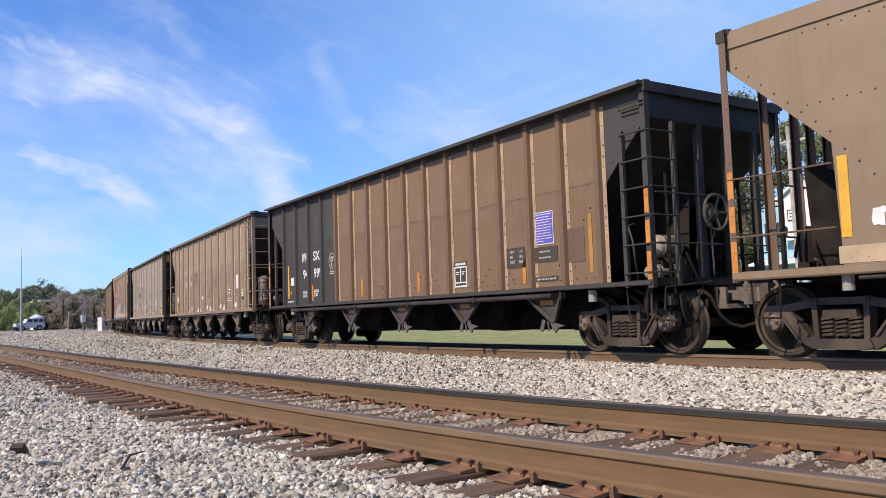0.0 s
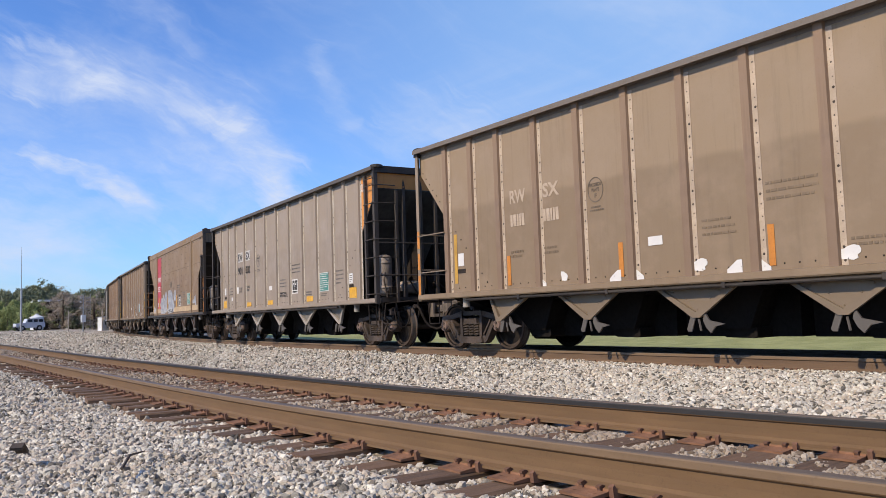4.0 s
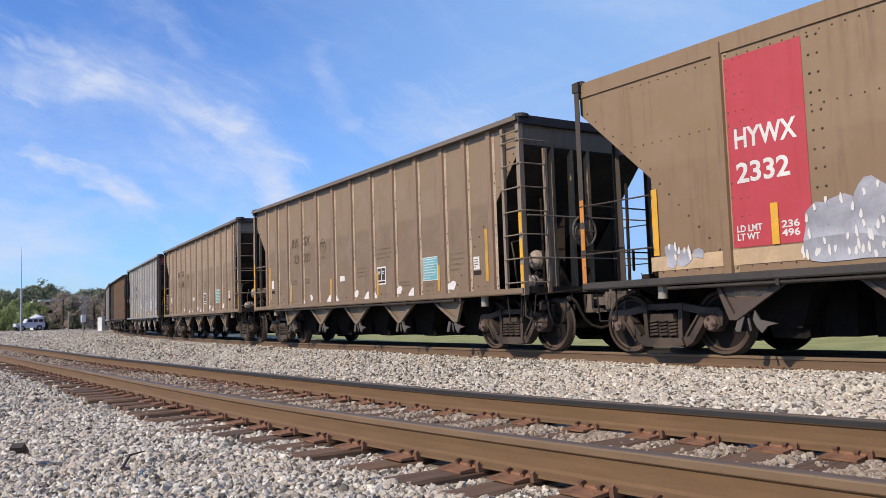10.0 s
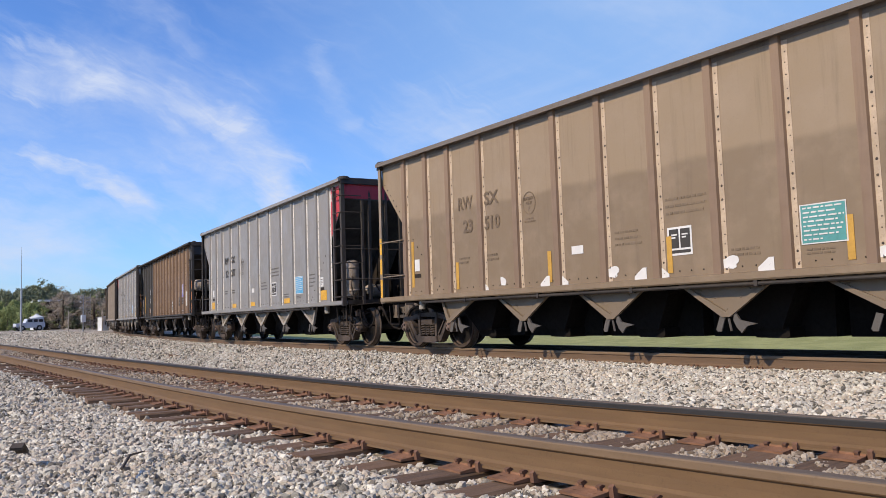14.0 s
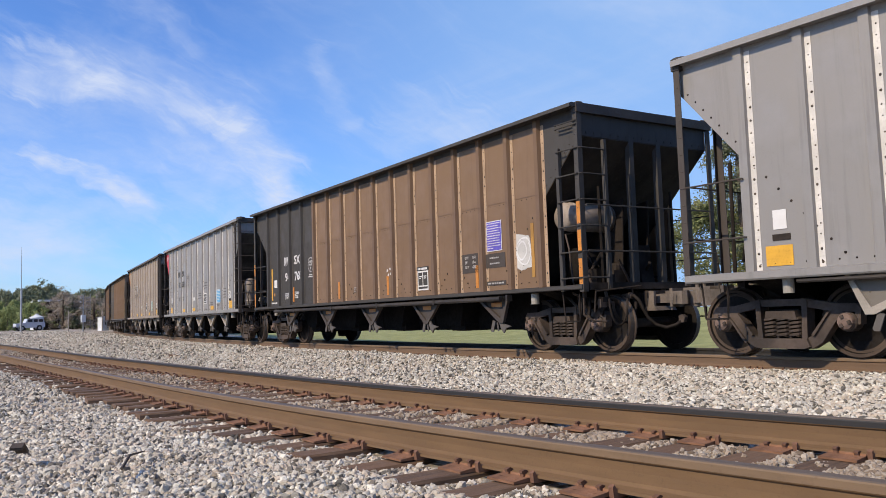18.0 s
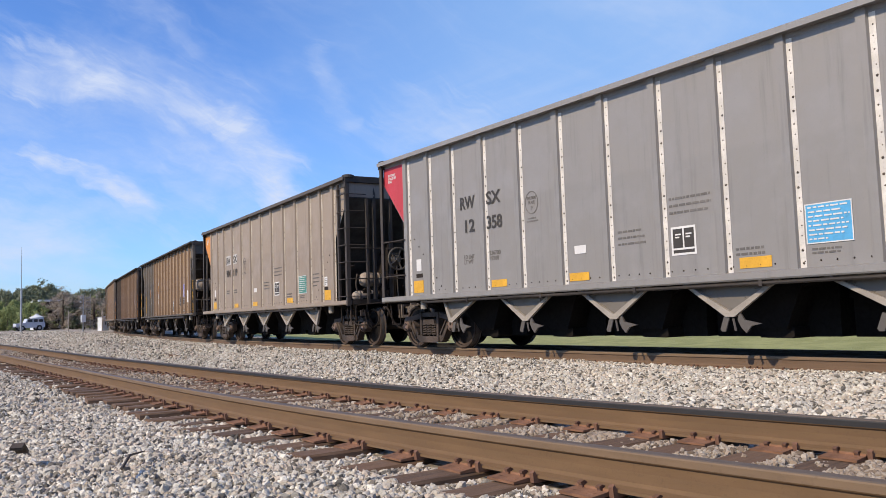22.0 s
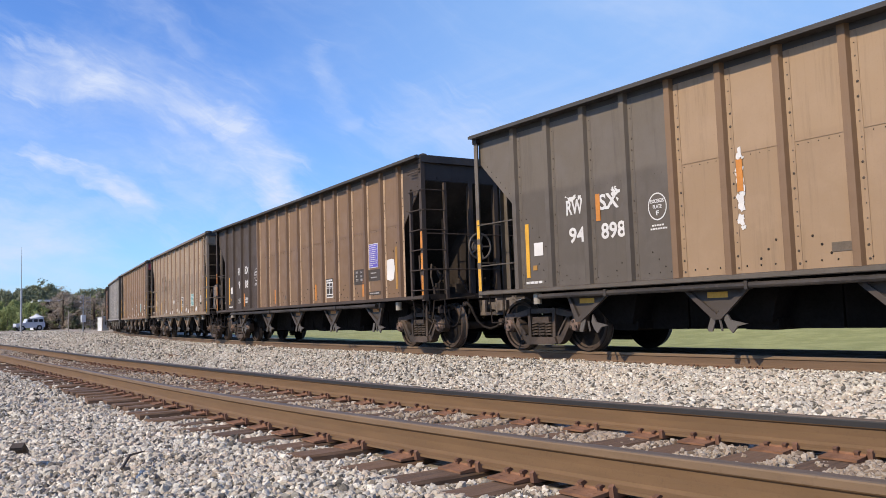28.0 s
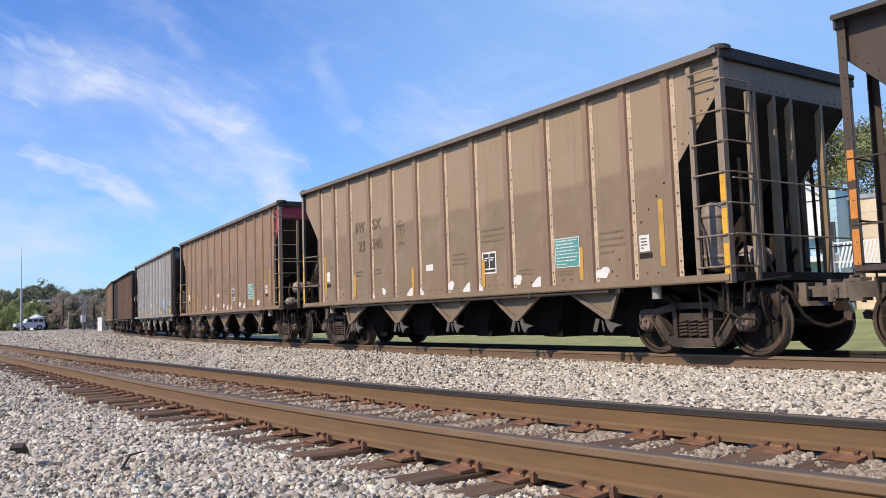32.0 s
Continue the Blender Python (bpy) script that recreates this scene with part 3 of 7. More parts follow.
def build_track(name, line, rails, steps, tie_from, tie_to, pitch, plates_from, label, faces, seed, sink=0.0):
    """rails: places of the two rails across the line. A track is rails, ties, plates with spikes, and anchors."""
    rnd = random.Random(seed)
    track = tagged(empty(name), label, "railway track", kind="structure")
    for lat, fc in zip(rails, faces):
        # The far train rail's web is coloured dark in place of shade.
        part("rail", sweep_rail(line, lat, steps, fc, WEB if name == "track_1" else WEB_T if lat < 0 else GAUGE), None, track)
    mid = sum(rails) / 2
    stands = []
    s = tie_from
    while s < tie_to:
        stands.append(s)
        s += pitch * rnd.uniform(0.95, 1.05)
    if name == "track_1":
        # the ties beside the camera lie unevenly
        stands = [s for s in stands if not -6.0 < s < -1.95] + [-5.72, -5.18, -4.7, -4.09, -3.52, -3.1, -2.6, -2.19]
    for s in stands:
        x, y, z, h = line(s, mid)
        tilt = rnd.uniform(-1.2, 1.2)
        m = Matrix.Translation((x, y, z - 0.196 - sink)) @ pose(0, rnd.uniform(-0.07, 0.07), rnd.uniform(-0.012, 0.006), rnd.uniform(-0.3, 0.3), rnd.uniform(-1.5, 1.5), math.degrees(h) + tilt)
        if name == "track_1":
            TIE_PLACES.append(s)
        part("tie", TIES[rnd.randrange(6)], None, track, at=m)
        if s > plates_from:
            for lat in rails:
                x, y, z, h = line(s + rnd.uniform(-0.01, 0.01), lat)
                pl = part("tie_plate", PLATE_ME, None, track, at=Matrix.Translation((x, y, z - 0.195)) @ pose(0, 0, 0, 0, 0, math.degrees(h)))
                for sx, sy in ((-0.055, -0.088), (0.055, -0.088), (0.02, 0.088)) if lat == rails[0] else ((-0.055, -0.088), (0.055, -0.088)):
                    part("spike", SPIKE_ME, None, pl, at=pose(sx, sy, 0.014 + rnd.uniform(-0.004, 0.012), 0, 0, 0 if sy < 0 else 180))
                x, y, z, h = line(s + 0.125, lat)
                part("rail_anchor", ANCHOR_ME, None, track, at=Matrix.Translation((x, y, z - 0.176)) @ pose(0, 0, 0, 0, 0, math.degrees(h)))
    return track


near_steps = [-119 + 3.0 * i for i in range(26)] + [-41 + 0.5 * i for i in range(90)] + [6.0 + 3 * i for i in range(15)]
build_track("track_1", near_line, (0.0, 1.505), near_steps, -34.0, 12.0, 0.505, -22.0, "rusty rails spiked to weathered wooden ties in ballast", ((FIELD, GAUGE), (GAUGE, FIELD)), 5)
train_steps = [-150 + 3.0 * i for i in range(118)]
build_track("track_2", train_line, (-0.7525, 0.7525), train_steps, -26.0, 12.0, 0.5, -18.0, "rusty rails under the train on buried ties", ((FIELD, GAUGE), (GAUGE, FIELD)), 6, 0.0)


# ---- the train ----
SPEED = 5.852
CACHE = {}


def shared(key, make):
    """One mesh for all alike parts."""
    if key not in CACHE:
        CACHE[key] = make()
    return CACHE[key]


class Kind:
    """Sizes of a kind of hopper car, in metres from its middle and from the rail top."""

    def __init__(self, length, top, ribs, chutes, apex, bolster, chute_w, gusset):
        self.half, self.top, self.ribs, self.chutes, self.apex, self.bolster, self.chute_w, self.gusset = length / 2, top, ribs, chutes, apex, bolster, chute_w, gusset

    def side_outline(self):
        """Outline of a side: cut away under both ends along the slope of the hopper."""
        h, t, g = self.half, self.top, self.gusset
        return [(-h + 0.04, t - 0.12), (-h + 0.04, t - 0.5), (-h + g, 2.55), (-h + g + 0.05, 1.08), (h - g - 0.05, 1.08), (h - g, 2.55), (h - 0.04, t - 0.5), (h - 0.04, t - 0.12)]


KIND = {
    "long": Kind(14.75, 3.97, [6.32 - 0.8427 * i for i in range(16)], [2.42 * i for i in (-2, -1, 0, 1, 2)], 0.53, 6.27, 1.2, 0.98),
    "short": Kind(13.38, 4.1, [5.72, 4.9, 4.1, 3.08, 2.06, 1.03, 0.0, -1.03, -2.06, -3.08, -4.1, -4.9, -5.72], [2.07 * i for i in (-2, -1, 0, 1, 2)], 0.56, 5.62, 1.46, 0.94),
    "riveted": Kind(13.9, 4.27, [4.3, -4.38], [2.12 * i for i in (-2, -1, 0, 1, 2)], 0.52, 5.85, 1.35, 1.36),
}
SIDE = 1.5


def side_sheet(k, sy, kind):
    """One side of the body: cut away at both ends along the slope of the hopper, with rows of bolts."""
    bm = bmesh.new()
    h, t = k.half, k.top
    poly = k.side_outline()
    y0, y1 = (-SIDE, -SIDE + 0.012) if sy < 0 else (SIDE - 0.012, SIDE)
    prism(bm, poly, "y", y0, y1)
    fixed(bm)
    first = len(bm.faces)
    yo, out = (-SIDE, -0.016) if sy < 0 else (SIDE, 0.016)
    # bolts along the foot, and along the hidden slope sheets
    x = -h + 1.1
    while x < h - 1.1:
        bolt(bm, x, yo, 1.19, 0.014, out)
        x += 0.2
    for e in (-1, 1):
        for i in range(8):
            bolt(bm, e * (h - k.gusset - 0.15 - 0.155 * i), yo, 2.45 - 0.17 * i, 0.02, out)
        for i in range(8):
            f = (i + 0.5) / 8
            bolt(bm, e * (h - 0.1 - (k.gusset - 0.02) * f), yo, t - 0.44 - (t - 0.5 - 2.55) * f, 0.017, out)
    if kind == "long":
        # short rising rows of bolts over the pockets
        for x in k.chutes:
            for e in (-1, 1):
                for i in range(3):
                    bolt(bm, x + e * (0.75 + 0.11 * i), yo, 1.27 + 0.11 * i, 0.02, out)
        x = -h + 1.1
        while x < h - 1.1:
            bolt(bm, x, yo, 2.62, 0.009, out * 0.6)
            x += 0.13
    if kind == "riveted":
        for c in range(9):
            xx = -4.1 + c * 1.025
            z = 1.6
            while z < t - 0.25:
                bolt(bm, xx - 0.05, yo, z, 0.02, out)
                bolt(bm, xx + 0.06, yo, z, 0.02, out)
                z += 0.23
        xx = -h + 1.1
        while xx < h - 1.1:
            bolt(bm, xx, yo, 3.06, 0.014, out)
            bolt(bm, xx, yo, t - 0.32, 0.014, out)
            xx += 0.16
    bm.faces.ensure_lookup_table()
    for f in list(bm.faces)[first:]:
        f.material_index = 1
    return bm


def seam(k, sy, rear_end=None):
    """The lapped weld seam that runs along the side."""
    bm = bmesh.new()
    y0, y1 = (-SIDE - 0.007, -SIDE) if sy < 0 else (SIDE, SIDE + 0.007)
    box(bm, -k.half + 1.0 if rear_end is None else rear_end, k.half - 1.0, y0, y1, 2.66, 2.685)
    return fixed(bm)


def rib(k, sy):
    """An upright side stake with a bolted flange."""
    bm = bmesh.new()
    zt = k.top - (0.064 if k.half > 7 else 0.089)
    out = 1.572 if k.half > 7 else 1.55
    a, b = sy * (SIDE + 0.001), sy * out
    f = 0.012 if k.half > 7 else 0.0
    prism(bm, [(-0.085, a), (-0.06 + f, b), (0.058 - f, b), (0.074, a)], "z", 1.09, zt, 0)
    prism(bm, [(0.076, a), (0.07, a + (b - a) * 0.09), (0.15, a + (b - a) * 0.09), (0.15, a)], "z", 1.1, k.top - 0.16, 1)
    fixed(bm)
    z, i = 1.17, 0
    while z < k.top - 0.2:
        bolt(bm, 0.116 + 0.006 * math.sin(5.0 * i), a + (b - a) * 0.07, z, 0.022 if i % 6 in (0, 1) else 0.013 + 0.002 * math.sin(3.0 * i), (b - a) * 0.16, 2)
        z, i = z + 0.155 + 0.03 * math.sin(2.3 * i), i + 1
    return bm


def top_chord(k, sy, kind):
    bm = bmesh.new()
    h, t = k.half, k.top
    lo, out = (t - 0.075, 1.72) if kind == "long" else (t - 0.1, 1.65)
    y = [(-1.46, t - 0.01), (-1.5, t), (-1.525, t - 0.02), (-1.525, t - 0.24), (-1.46, t - 0.24)] if kind == "riveted" else [(-1.47, t - 0.01), (0.04 - out, t), (-out, t - 0.025), (-out, lo), (0.02 - out, lo + 0.012), (-1.506, lo + 0.012), (-1.506, t - 0.15), (-1.47, t - 0.15)]
    prism(bm, [(sy * -a, b) for a, b in y], "x", -h, h)
    return fixed(bm)


def end_chord(k, e):
    bm = bmesh.new()
    h, t = k.half, k.top
    prism(bm, [(e * (h - 0.1), t - 0.15), (e * (h - 0.1), t + 0.012), (e * (h + 0.03), t), (e * (h + 0.03), t - 0.15)], "y", -1.6, 1.6)
    return fixed(bm)


def corner_cap(r):
    """The low rounded casting on a top corner."""
    bm = bmesh.new()
    lathe(bm, [(r, -0.05), (r, 0.0), (r * 0.8, 0.02), (r * 0.3, 0.035)], "z", 14)
    return fixed(bm)


def end_sheet(k, e):
    """The upright top of the end with the slope sheet that runs down and inwards from it."""
    bm = bmesh.new()
    h, t = k.half, k.top
    run = (k.gusset - 0.04) / (t - 0.5 - 2.55) * (t - 0.5 - 1.1)
    prism(bm, [(e * (h - 0.05), t - 0.5), (e * (h - 0.05), t - 0.52), (e * (h - 0.06 - run), 1.1), (e * (h - 0.09 - run), 1.1), (e * (h - 0.08), t - 0.49)], "y", -1.485, 1.485)
    fixed(bm)
    return bm


def end_wall(k, e):
    """The upright strip at the top of the end."""
    bm = bmesh.new()
    h, t = k.half, k.top
    box(bm, *sorted((e * (h - 0.075), e * (h - 0.05))), -1.485, 1.485, t - 0.498, t - 0.12)
    fixed(bm)
    for i in range(16):
        y = -1.35 + i * 0.18
        box(bm, *sorted((e * (h - 0.05), e * (h - 0.035))), y - 0.012, y + 0.012, t - 0.46, t - 0.436)
    return bm


def end_gear(seed):
    """Striker casting, brake pipes, levers and chains under the end platform; dusty slot 1 paints the lit pieces, slot
    0 the shaded ones.
    """
    rnd = random.Random(seed)
    bm = bmesh.new()
    box(bm, -0.5, -0.06, -0.24, 0.24, 0.68, 0.96)
    prism(bm, [(-0.2, 0.66), (0.2, 0.66), (0.24, 0.98), (-0.24, 0.98)], "x", -0.055, 0.05, 1)
    prism(bm, [(-0.6, 0.56), (0.6, 0.56), (0.62, 0.9), (-0.62, 0.9)], "x", -0.8, -0.62)
    # train pipe, its bends and brackets
    pipe(bm, [(-1.6, -0.45, 0.84), (-0.7, -0.5, 0.86), (-0.35, -0.58, 0.9), (0.0, -0.61, 0.9)], 0.028, mat=1)
    pipe(bm, [(-0.9, -1.0, 0.98), (-0.55, -1.05, 0.86), (-0.3, -0.9, 0.78), (-0.1, -0.7, 0.84), (0.03, -0.62, 0.9)], 0.022, mat=1)
    pipe(bm, [(-0.2, -1.42, 0.98), (-0.2, -1.42, 0.62), (-0.12, -1.3, 0.52), (0.0, -1.1, 0.5)], 0.018, mat=1)
    # levers and hangers seen from the side
    for i in range(8):
        y, x, z = rnd.uniform(-1.4, -0.5), rnd.uniform(-0.5, 0.02), rnd.uniform(0.62, 0.8)
        prism(bm, [(x, z), (x + 0.05, z - 0.02), (x + 0.05 + rnd.uniform(-0.12, 0.12), z + 0.26), (x - 0.02, z + 0.28)], "y", y, y + 0.03, i % 2)
    for i in range(14):
        y, x, z = rnd.uniform(-1.35, 0.9), rnd.uniform(-0.55, 0.05), rnd.uniform(0.72, 0.98)
        tube(bm, (x, y, z), (x + rnd.uniform(-0.25, 0.3), y + rnd.uniform(-0.5, 0.5), z + rnd.uniform(-0.25, 0.12)), rnd.uniform(0.014, 0.03), n=6, mat=i % 2)
    for i in range(8):
        y, x, z = rnd.uniform(-1.35, 0.5), rnd.uniform(-0.5, 0.0), rnd.uniform(0.7, 0.95)
        box(bm, x, x + rnd.uniform(0.04, 0.13), y, y + rnd.uniform(0.05, 0.16), z, z + rnd.uniform(0.05, 0.16), i % 2)
    pipe(bm, [(0.1 + 0.05 * k / 9, -0.85 + 0.28 * math.cos(math.pi * k / 9), 0.8 - 0.32 * math.sin(math.pi * k / 9)) for k in range(10)], 0.022)
    pipe(bm, [(0.16, -1.02 + 0.2 * math.cos(math.pi * k / 9), 0.86 - 0.42 * math.sin(math.pi * k / 9)) for k in range(10)], 0.016)
    return fixed(bm)


def platform_gear(seed):
    """Brake cylinder, levers and pipes that stand on the end platform under the slope sheet."""
    rnd = random.Random(seed)
    bm = bmesh.new()
    for i in range(9):
        y = rnd.uniform(-1.2, 1.0)
        x = rnd.uniform(-0.9, -0.2)
        z = rnd.uniform(1.12, 1.35)
        tube(bm, (x, y, z), (x + rnd.uniform(-0.3, 0.3), y + rnd.uniform(-0.35, 0.35), z + rnd.uniform(0.0, 0.45)), rnd.uniform(0.014, 0.03), n=6, mat=i % 2)
    pipe(bm, [(-0.3, -1.15, 1.12), (-0.36, -1.2, 1.5), (-0.5, -1.1, 1.75), (-0.62, -0.9, 1.62), (-0.6, -0.75, 1.3), (-0.5, -0.6, 1.12)], 0.02, mat=1)
    pipe(bm, [(-0.55, -1.3, 1.1), (-0.6, -1.32, 1.7), (-0.75, -1.25, 1.95), (-0.85, -1.0, 2.0)], 0.016, mat=1)
    for i in range(4):
        y = rnd.uniform(-1.1, 0.9)
        x = rnd.uniform(-0.8, -0.35)
        box(bm, x, x + rnd.uniform(0.1, 0.22), y, y + rnd.uniform(0.1, 0.25), 1.1, 1.1 + rnd.uniform(0.12, 0.32))
    prism(bm, [(-0.14, 1.1), (-0.5, 1.1), (-0.46, 1.6), (-0.22, 1.75)], "y", -0.15, 0.15)
    for y in (-0.3, 0.3):
        prism(bm, [(-0.42, 1.09), (-0.34, 2.55), (-0.62, 2.5), (-1.2, 1.85), (-1.2, 1.09)], "y", y - 0.012, y + 0.012)
    for y in (-0.95, 0.75):
        tube(bm, (-0.22, y, 1.1), (-0.24, y, 2.7), 0.026, n=6)
    return fixed(bm)


def sill(k, sy):
    bm = bmesh.new()
    y = [(-1.46, 1.0), (-1.6, 1.0), (-1.615, 1.02), (-1.615, 1.1), (-1.5, 1.115), (-1.46, 1.1)] if k.half < 7 else [(-1.46, 1.02), (-1.6, 1.02), (-1.61, 1.03), (-1.61, 1.08), (-1.5, 1.1), (-1.46, 1.09)]
    prism(bm, [(sy * -a, b) for a, b in y], "x", -k.half + 0.02, k.half - 0.02)
    return fixed(bm)


def end_sill(k, e):
    bm = bmesh.new()
    box(bm, *sorted((e * (k.half - 0.12), e * (k.half - 0.005))), -1.455, 1.455, 1.01, 1.12)
    box(bm, *sorted((e * (k.half - 1.0), e * (k.half - 0.15))), -1.455, 1.455, 1.04, 1.075)
    return fixed(bm)


def centre_sill(k):
    bm = bmesh.new()
    h = k.half
    prism(bm, [(-0.24, 0.74), (-0.24, 1.2), (0.0, 1.42), (0.24, 1.2), (0.24, 0.74)], "x", -h + 0.5, h - 0.5)
    for b in (-k.bolster, k.bolster):
        prism(bm, [(-1.44, 1.02), (-1.44, 1.09), (1.44, 1.09), (1.44, 1.02), (0.5, 0.72), (-0.5, 0.72)], "x", b - 0.2, b + 0.2)
    return fixed(bm)


def chute(k):
    """The dark wedge of one hopper pocket across the car, narrowing downwards to its gate."""
    bm = bmesh.new()
    w, a = k.chute_w / 2, k.apex
    lo = 0.45 if k.half > 7 else 0.37
    prism(bm, [(-w, 1.02), (w, 1.02), (0.45, lo), (0.02, lo)], "y", -0.88, 0.88)
    prism(bm, [(-w - 0.3, 1.03), (w + 0.3, 1.03), (0.1, a + 0.12), (-0.1, a + 0.12)], "y", -0.86, 0.86)
    return fixed(bm)


def pocket_plate(k, sy, e=0):
    """The three-cornered outer plate of a pocket; those at the ends have one steep edge."""
    bm = bmesh.new()
    w, a = k.chute_w / 2, k.apex
    poly = [(-w, 1.0), (w, 1.0), (0.06, a), (-0.06, a)] if not e else [(-e * w, 1.0), (e * 0.42, 1.0), (e * 0.22, a), (e * 0.12, a)]
    prism(bm, poly, "y", *sorted((sy * 1.38, sy * 1.4)))
    fixed(bm)
    yo, out = (-1.4, -0.012) if sy < 0 else (1.4, 0.012)
    for x, z in ((-w * 0.55, 0.9), (w * 0.5, 0.9), (-w * 0.25, 0.8), (w * 0.3, 0.8), (0.0, a + 0.09)):
        bolt(bm, x, yo, z, 0.016, out)
    return bm


def pocket_rim(k, sy, e=0):
    """The folded rim along the two sloping edges of a pocket's plate."""
    bm = bmesh.new()
    w, a = k.chute_w / 2, k.apex
    if e:
        prism(bm, [(e * x, z) for x, z in ((-w - 0.015, 1.0), (-w + 0.055, 1.0), (0.16, a + 0.06), (0.38, 1.0), (0.43, 1.0), (0.23, a - 0.02), (0.12, a - 0.02))], "y", *sorted((sy * 1.402, sy * 1.45)))
        return fixed(bm)
    prism(bm, [(-w - 0.015, 1.0), (-w + 0.055, 1.0), (0.0, a + 0.05), (w - 0.055, 1.0), (w + 0.015, 1.0), (0.06, a - 0.02), (-0.06, a - 0.02)], "y", *sorted((sy * 1.402, sy * 1.45)))
    return fixed(bm)


def gate(x0, x1, lo):
    """The long discharge gate under a pocket; lo: height of its foot."""
    bm = bmesh.new()
    prism(bm, [(-0.06, lo + 0.15), (0.5, lo + 0.15), (0.5, lo + 0.03), (0.45, lo), (0.0, lo + 0.01)], "y", -0.8, 0.8)
    prism(bm, [(x0, 0.95), (x1, 0.95), (x1 - 0.01, lo + 0.01), (x0 + 0.01, lo + 0.01)], "y", -0.45, 0.45)
    return fixed(bm)


def latch_plate(sy):
    """The pointed bracket of a discharge gate."""
    bm = bmesh.new()
    prism(bm, [(0.13, 0.62), (0.2, 0.5), (0.44, 0.45), (0.3, 0.42), (0.22, 0.33), (0.15, 0.4), (0.1, 0.5)], "y", *sorted((sy * 1.43, sy * 1.4)))
    prism(bm, [(-0.1, 0.56), (-0.17, 0.38), (-0.15, 0.35), (-0.09, 0.35), (-0.02, 0.54)], "y", *sorted((sy * 1.43, sy * 1.41)))
    tube(bm, (0.03, sy * 1.42, 0.52), (0.06, sy * 1.42, 0.36), 0.016, n=5)
    return fixed(bm)


def conduit(k):
    """The pipe that runs under the near sill."""
    bm = bmesh.new()
    r = 0.042 if k.half > 7 else 0.026
    tube(bm, (-k.half + 1.6, -1.56, 0.985 - r), (k.half - 2.2, -1.56, 0.985 - r), r, n=10)
    for x in k.chutes:
        box(bm, x + 0.55, x + 0.6, -1.57 - r, -1.5, 0.975 - 2 * r, 1.0)
    return fixed(bm)


def ladder_stile(zt, z0=1.0):
    bm = bmesh.new()
    prism(bm, [(-0.035, -0.01), (-0.035, 0.01), (0.025, 0.01), (0.025, 0.045), (0.035, 0.045), (0.035, -0.01)], "z", z0, zt)
    return fixed(bm)


def end_strut(zt, w):
    """A bent-plate post of the car's end, tapered at its top."""
    bm = bmesh.new()
    prism(bm, [(-w / 2, 1.1), (w / 2, 1.1), (w / 2, zt - 0.12), (-w * 0.1, zt + 0.05), (-w / 2, zt - 0.05)], "x", 0.0, 0.012)
    prism(bm, [(0.0, 1.1), (-0.11, 1.1), (-0.08, zt - 0.1), (0.0, zt)], "y", -w / 2, -w / 2 + 0.012)
    return fixed(bm)


def rung_mesh(length):
    bm = bmesh.new()
    tube(bm, (0, 0, 0), (length, 0, 0), 0.012, n=6)
    for x in (0.0, length):
        tube(bm, (x, 0.0, 0.0), (x, 0.03, 0.0), 0.012, n=5)
    return fixed(bm)


def corner_post(k):
    bm = bmesh.new()
    prism(bm, [(-0.085, -0.012), (-0.085, 0.0), (0.0, 0.0), (0.0, 0.085), (0.012, 0.085), (0.012, -0.012)], "z", 0.98, k.top - 0.1)
    fixed(bm)
    for i in range(12):
        bolt(bm, -0.045, -0.012, 1.12 + i * 0.235, 0.014, -0.012)
    return bm


def tape_mesh(z0, z1):
    bm = bmesh.new()
    box(bm, -0.08, 0.0, -0.0155, -0.0125, z0, z1)
    return fixed(bm)


def brake_wheel():
    """A hand-brake wheel with spokes on its gear case."""
    bm = bmesh.new()
    n = 20
    for i in range(n):
        a, b = 2 * math.pi * i / n, 2 * math.pi * (i + 1) / n
        tube(bm, (0.09, 0.27 * math.cos(a), 0.27 * math.sin(a)), (0.09, 0.27 * math.cos(b), 0.27 * math.sin(b)), 0.022, n=6)
    for i in range(5):
        a = 2 * math.pi * i / 5
        tube(bm, (0.07, 0, 0), (0.09, 0.27 * math.cos(a), 0.27 * math.sin(a)), 0.02, n=5)
    lathe(bm, [(0.09, -0.1), (0.13, -0.08), (0.13, 0.02), (0.07, 0.05), (0.05, 0.1)], "x", 12)
    box(bm, -0.12, -0.06, -0.1, 0.1, -0.2, 0.16)
    tube(bm, (-0.02, 0.0, -0.15), (-0.02, 0.03, -0.95), 0.014, n=5)
    return fixed(bm)


def air_tank(r, l):
    bm = bmesh.new()
    lathe(bm, [(0.05, -l / 2 - 0.06), (r * 0.75, -l / 2 - 0.03), (r, -l / 2 + 0.03), (r, l / 2 - 0.03), (r * 0.75, l / 2 + 0.03), (0.05, l / 2 + 0.06)], "y", 16)
    for y in (-l / 3, l / 3):
        lathe(bm, [(r + 0.008, y - 0.03), (r + 0.008, y + 0.03)], "y", 16)
    return fixed(bm)


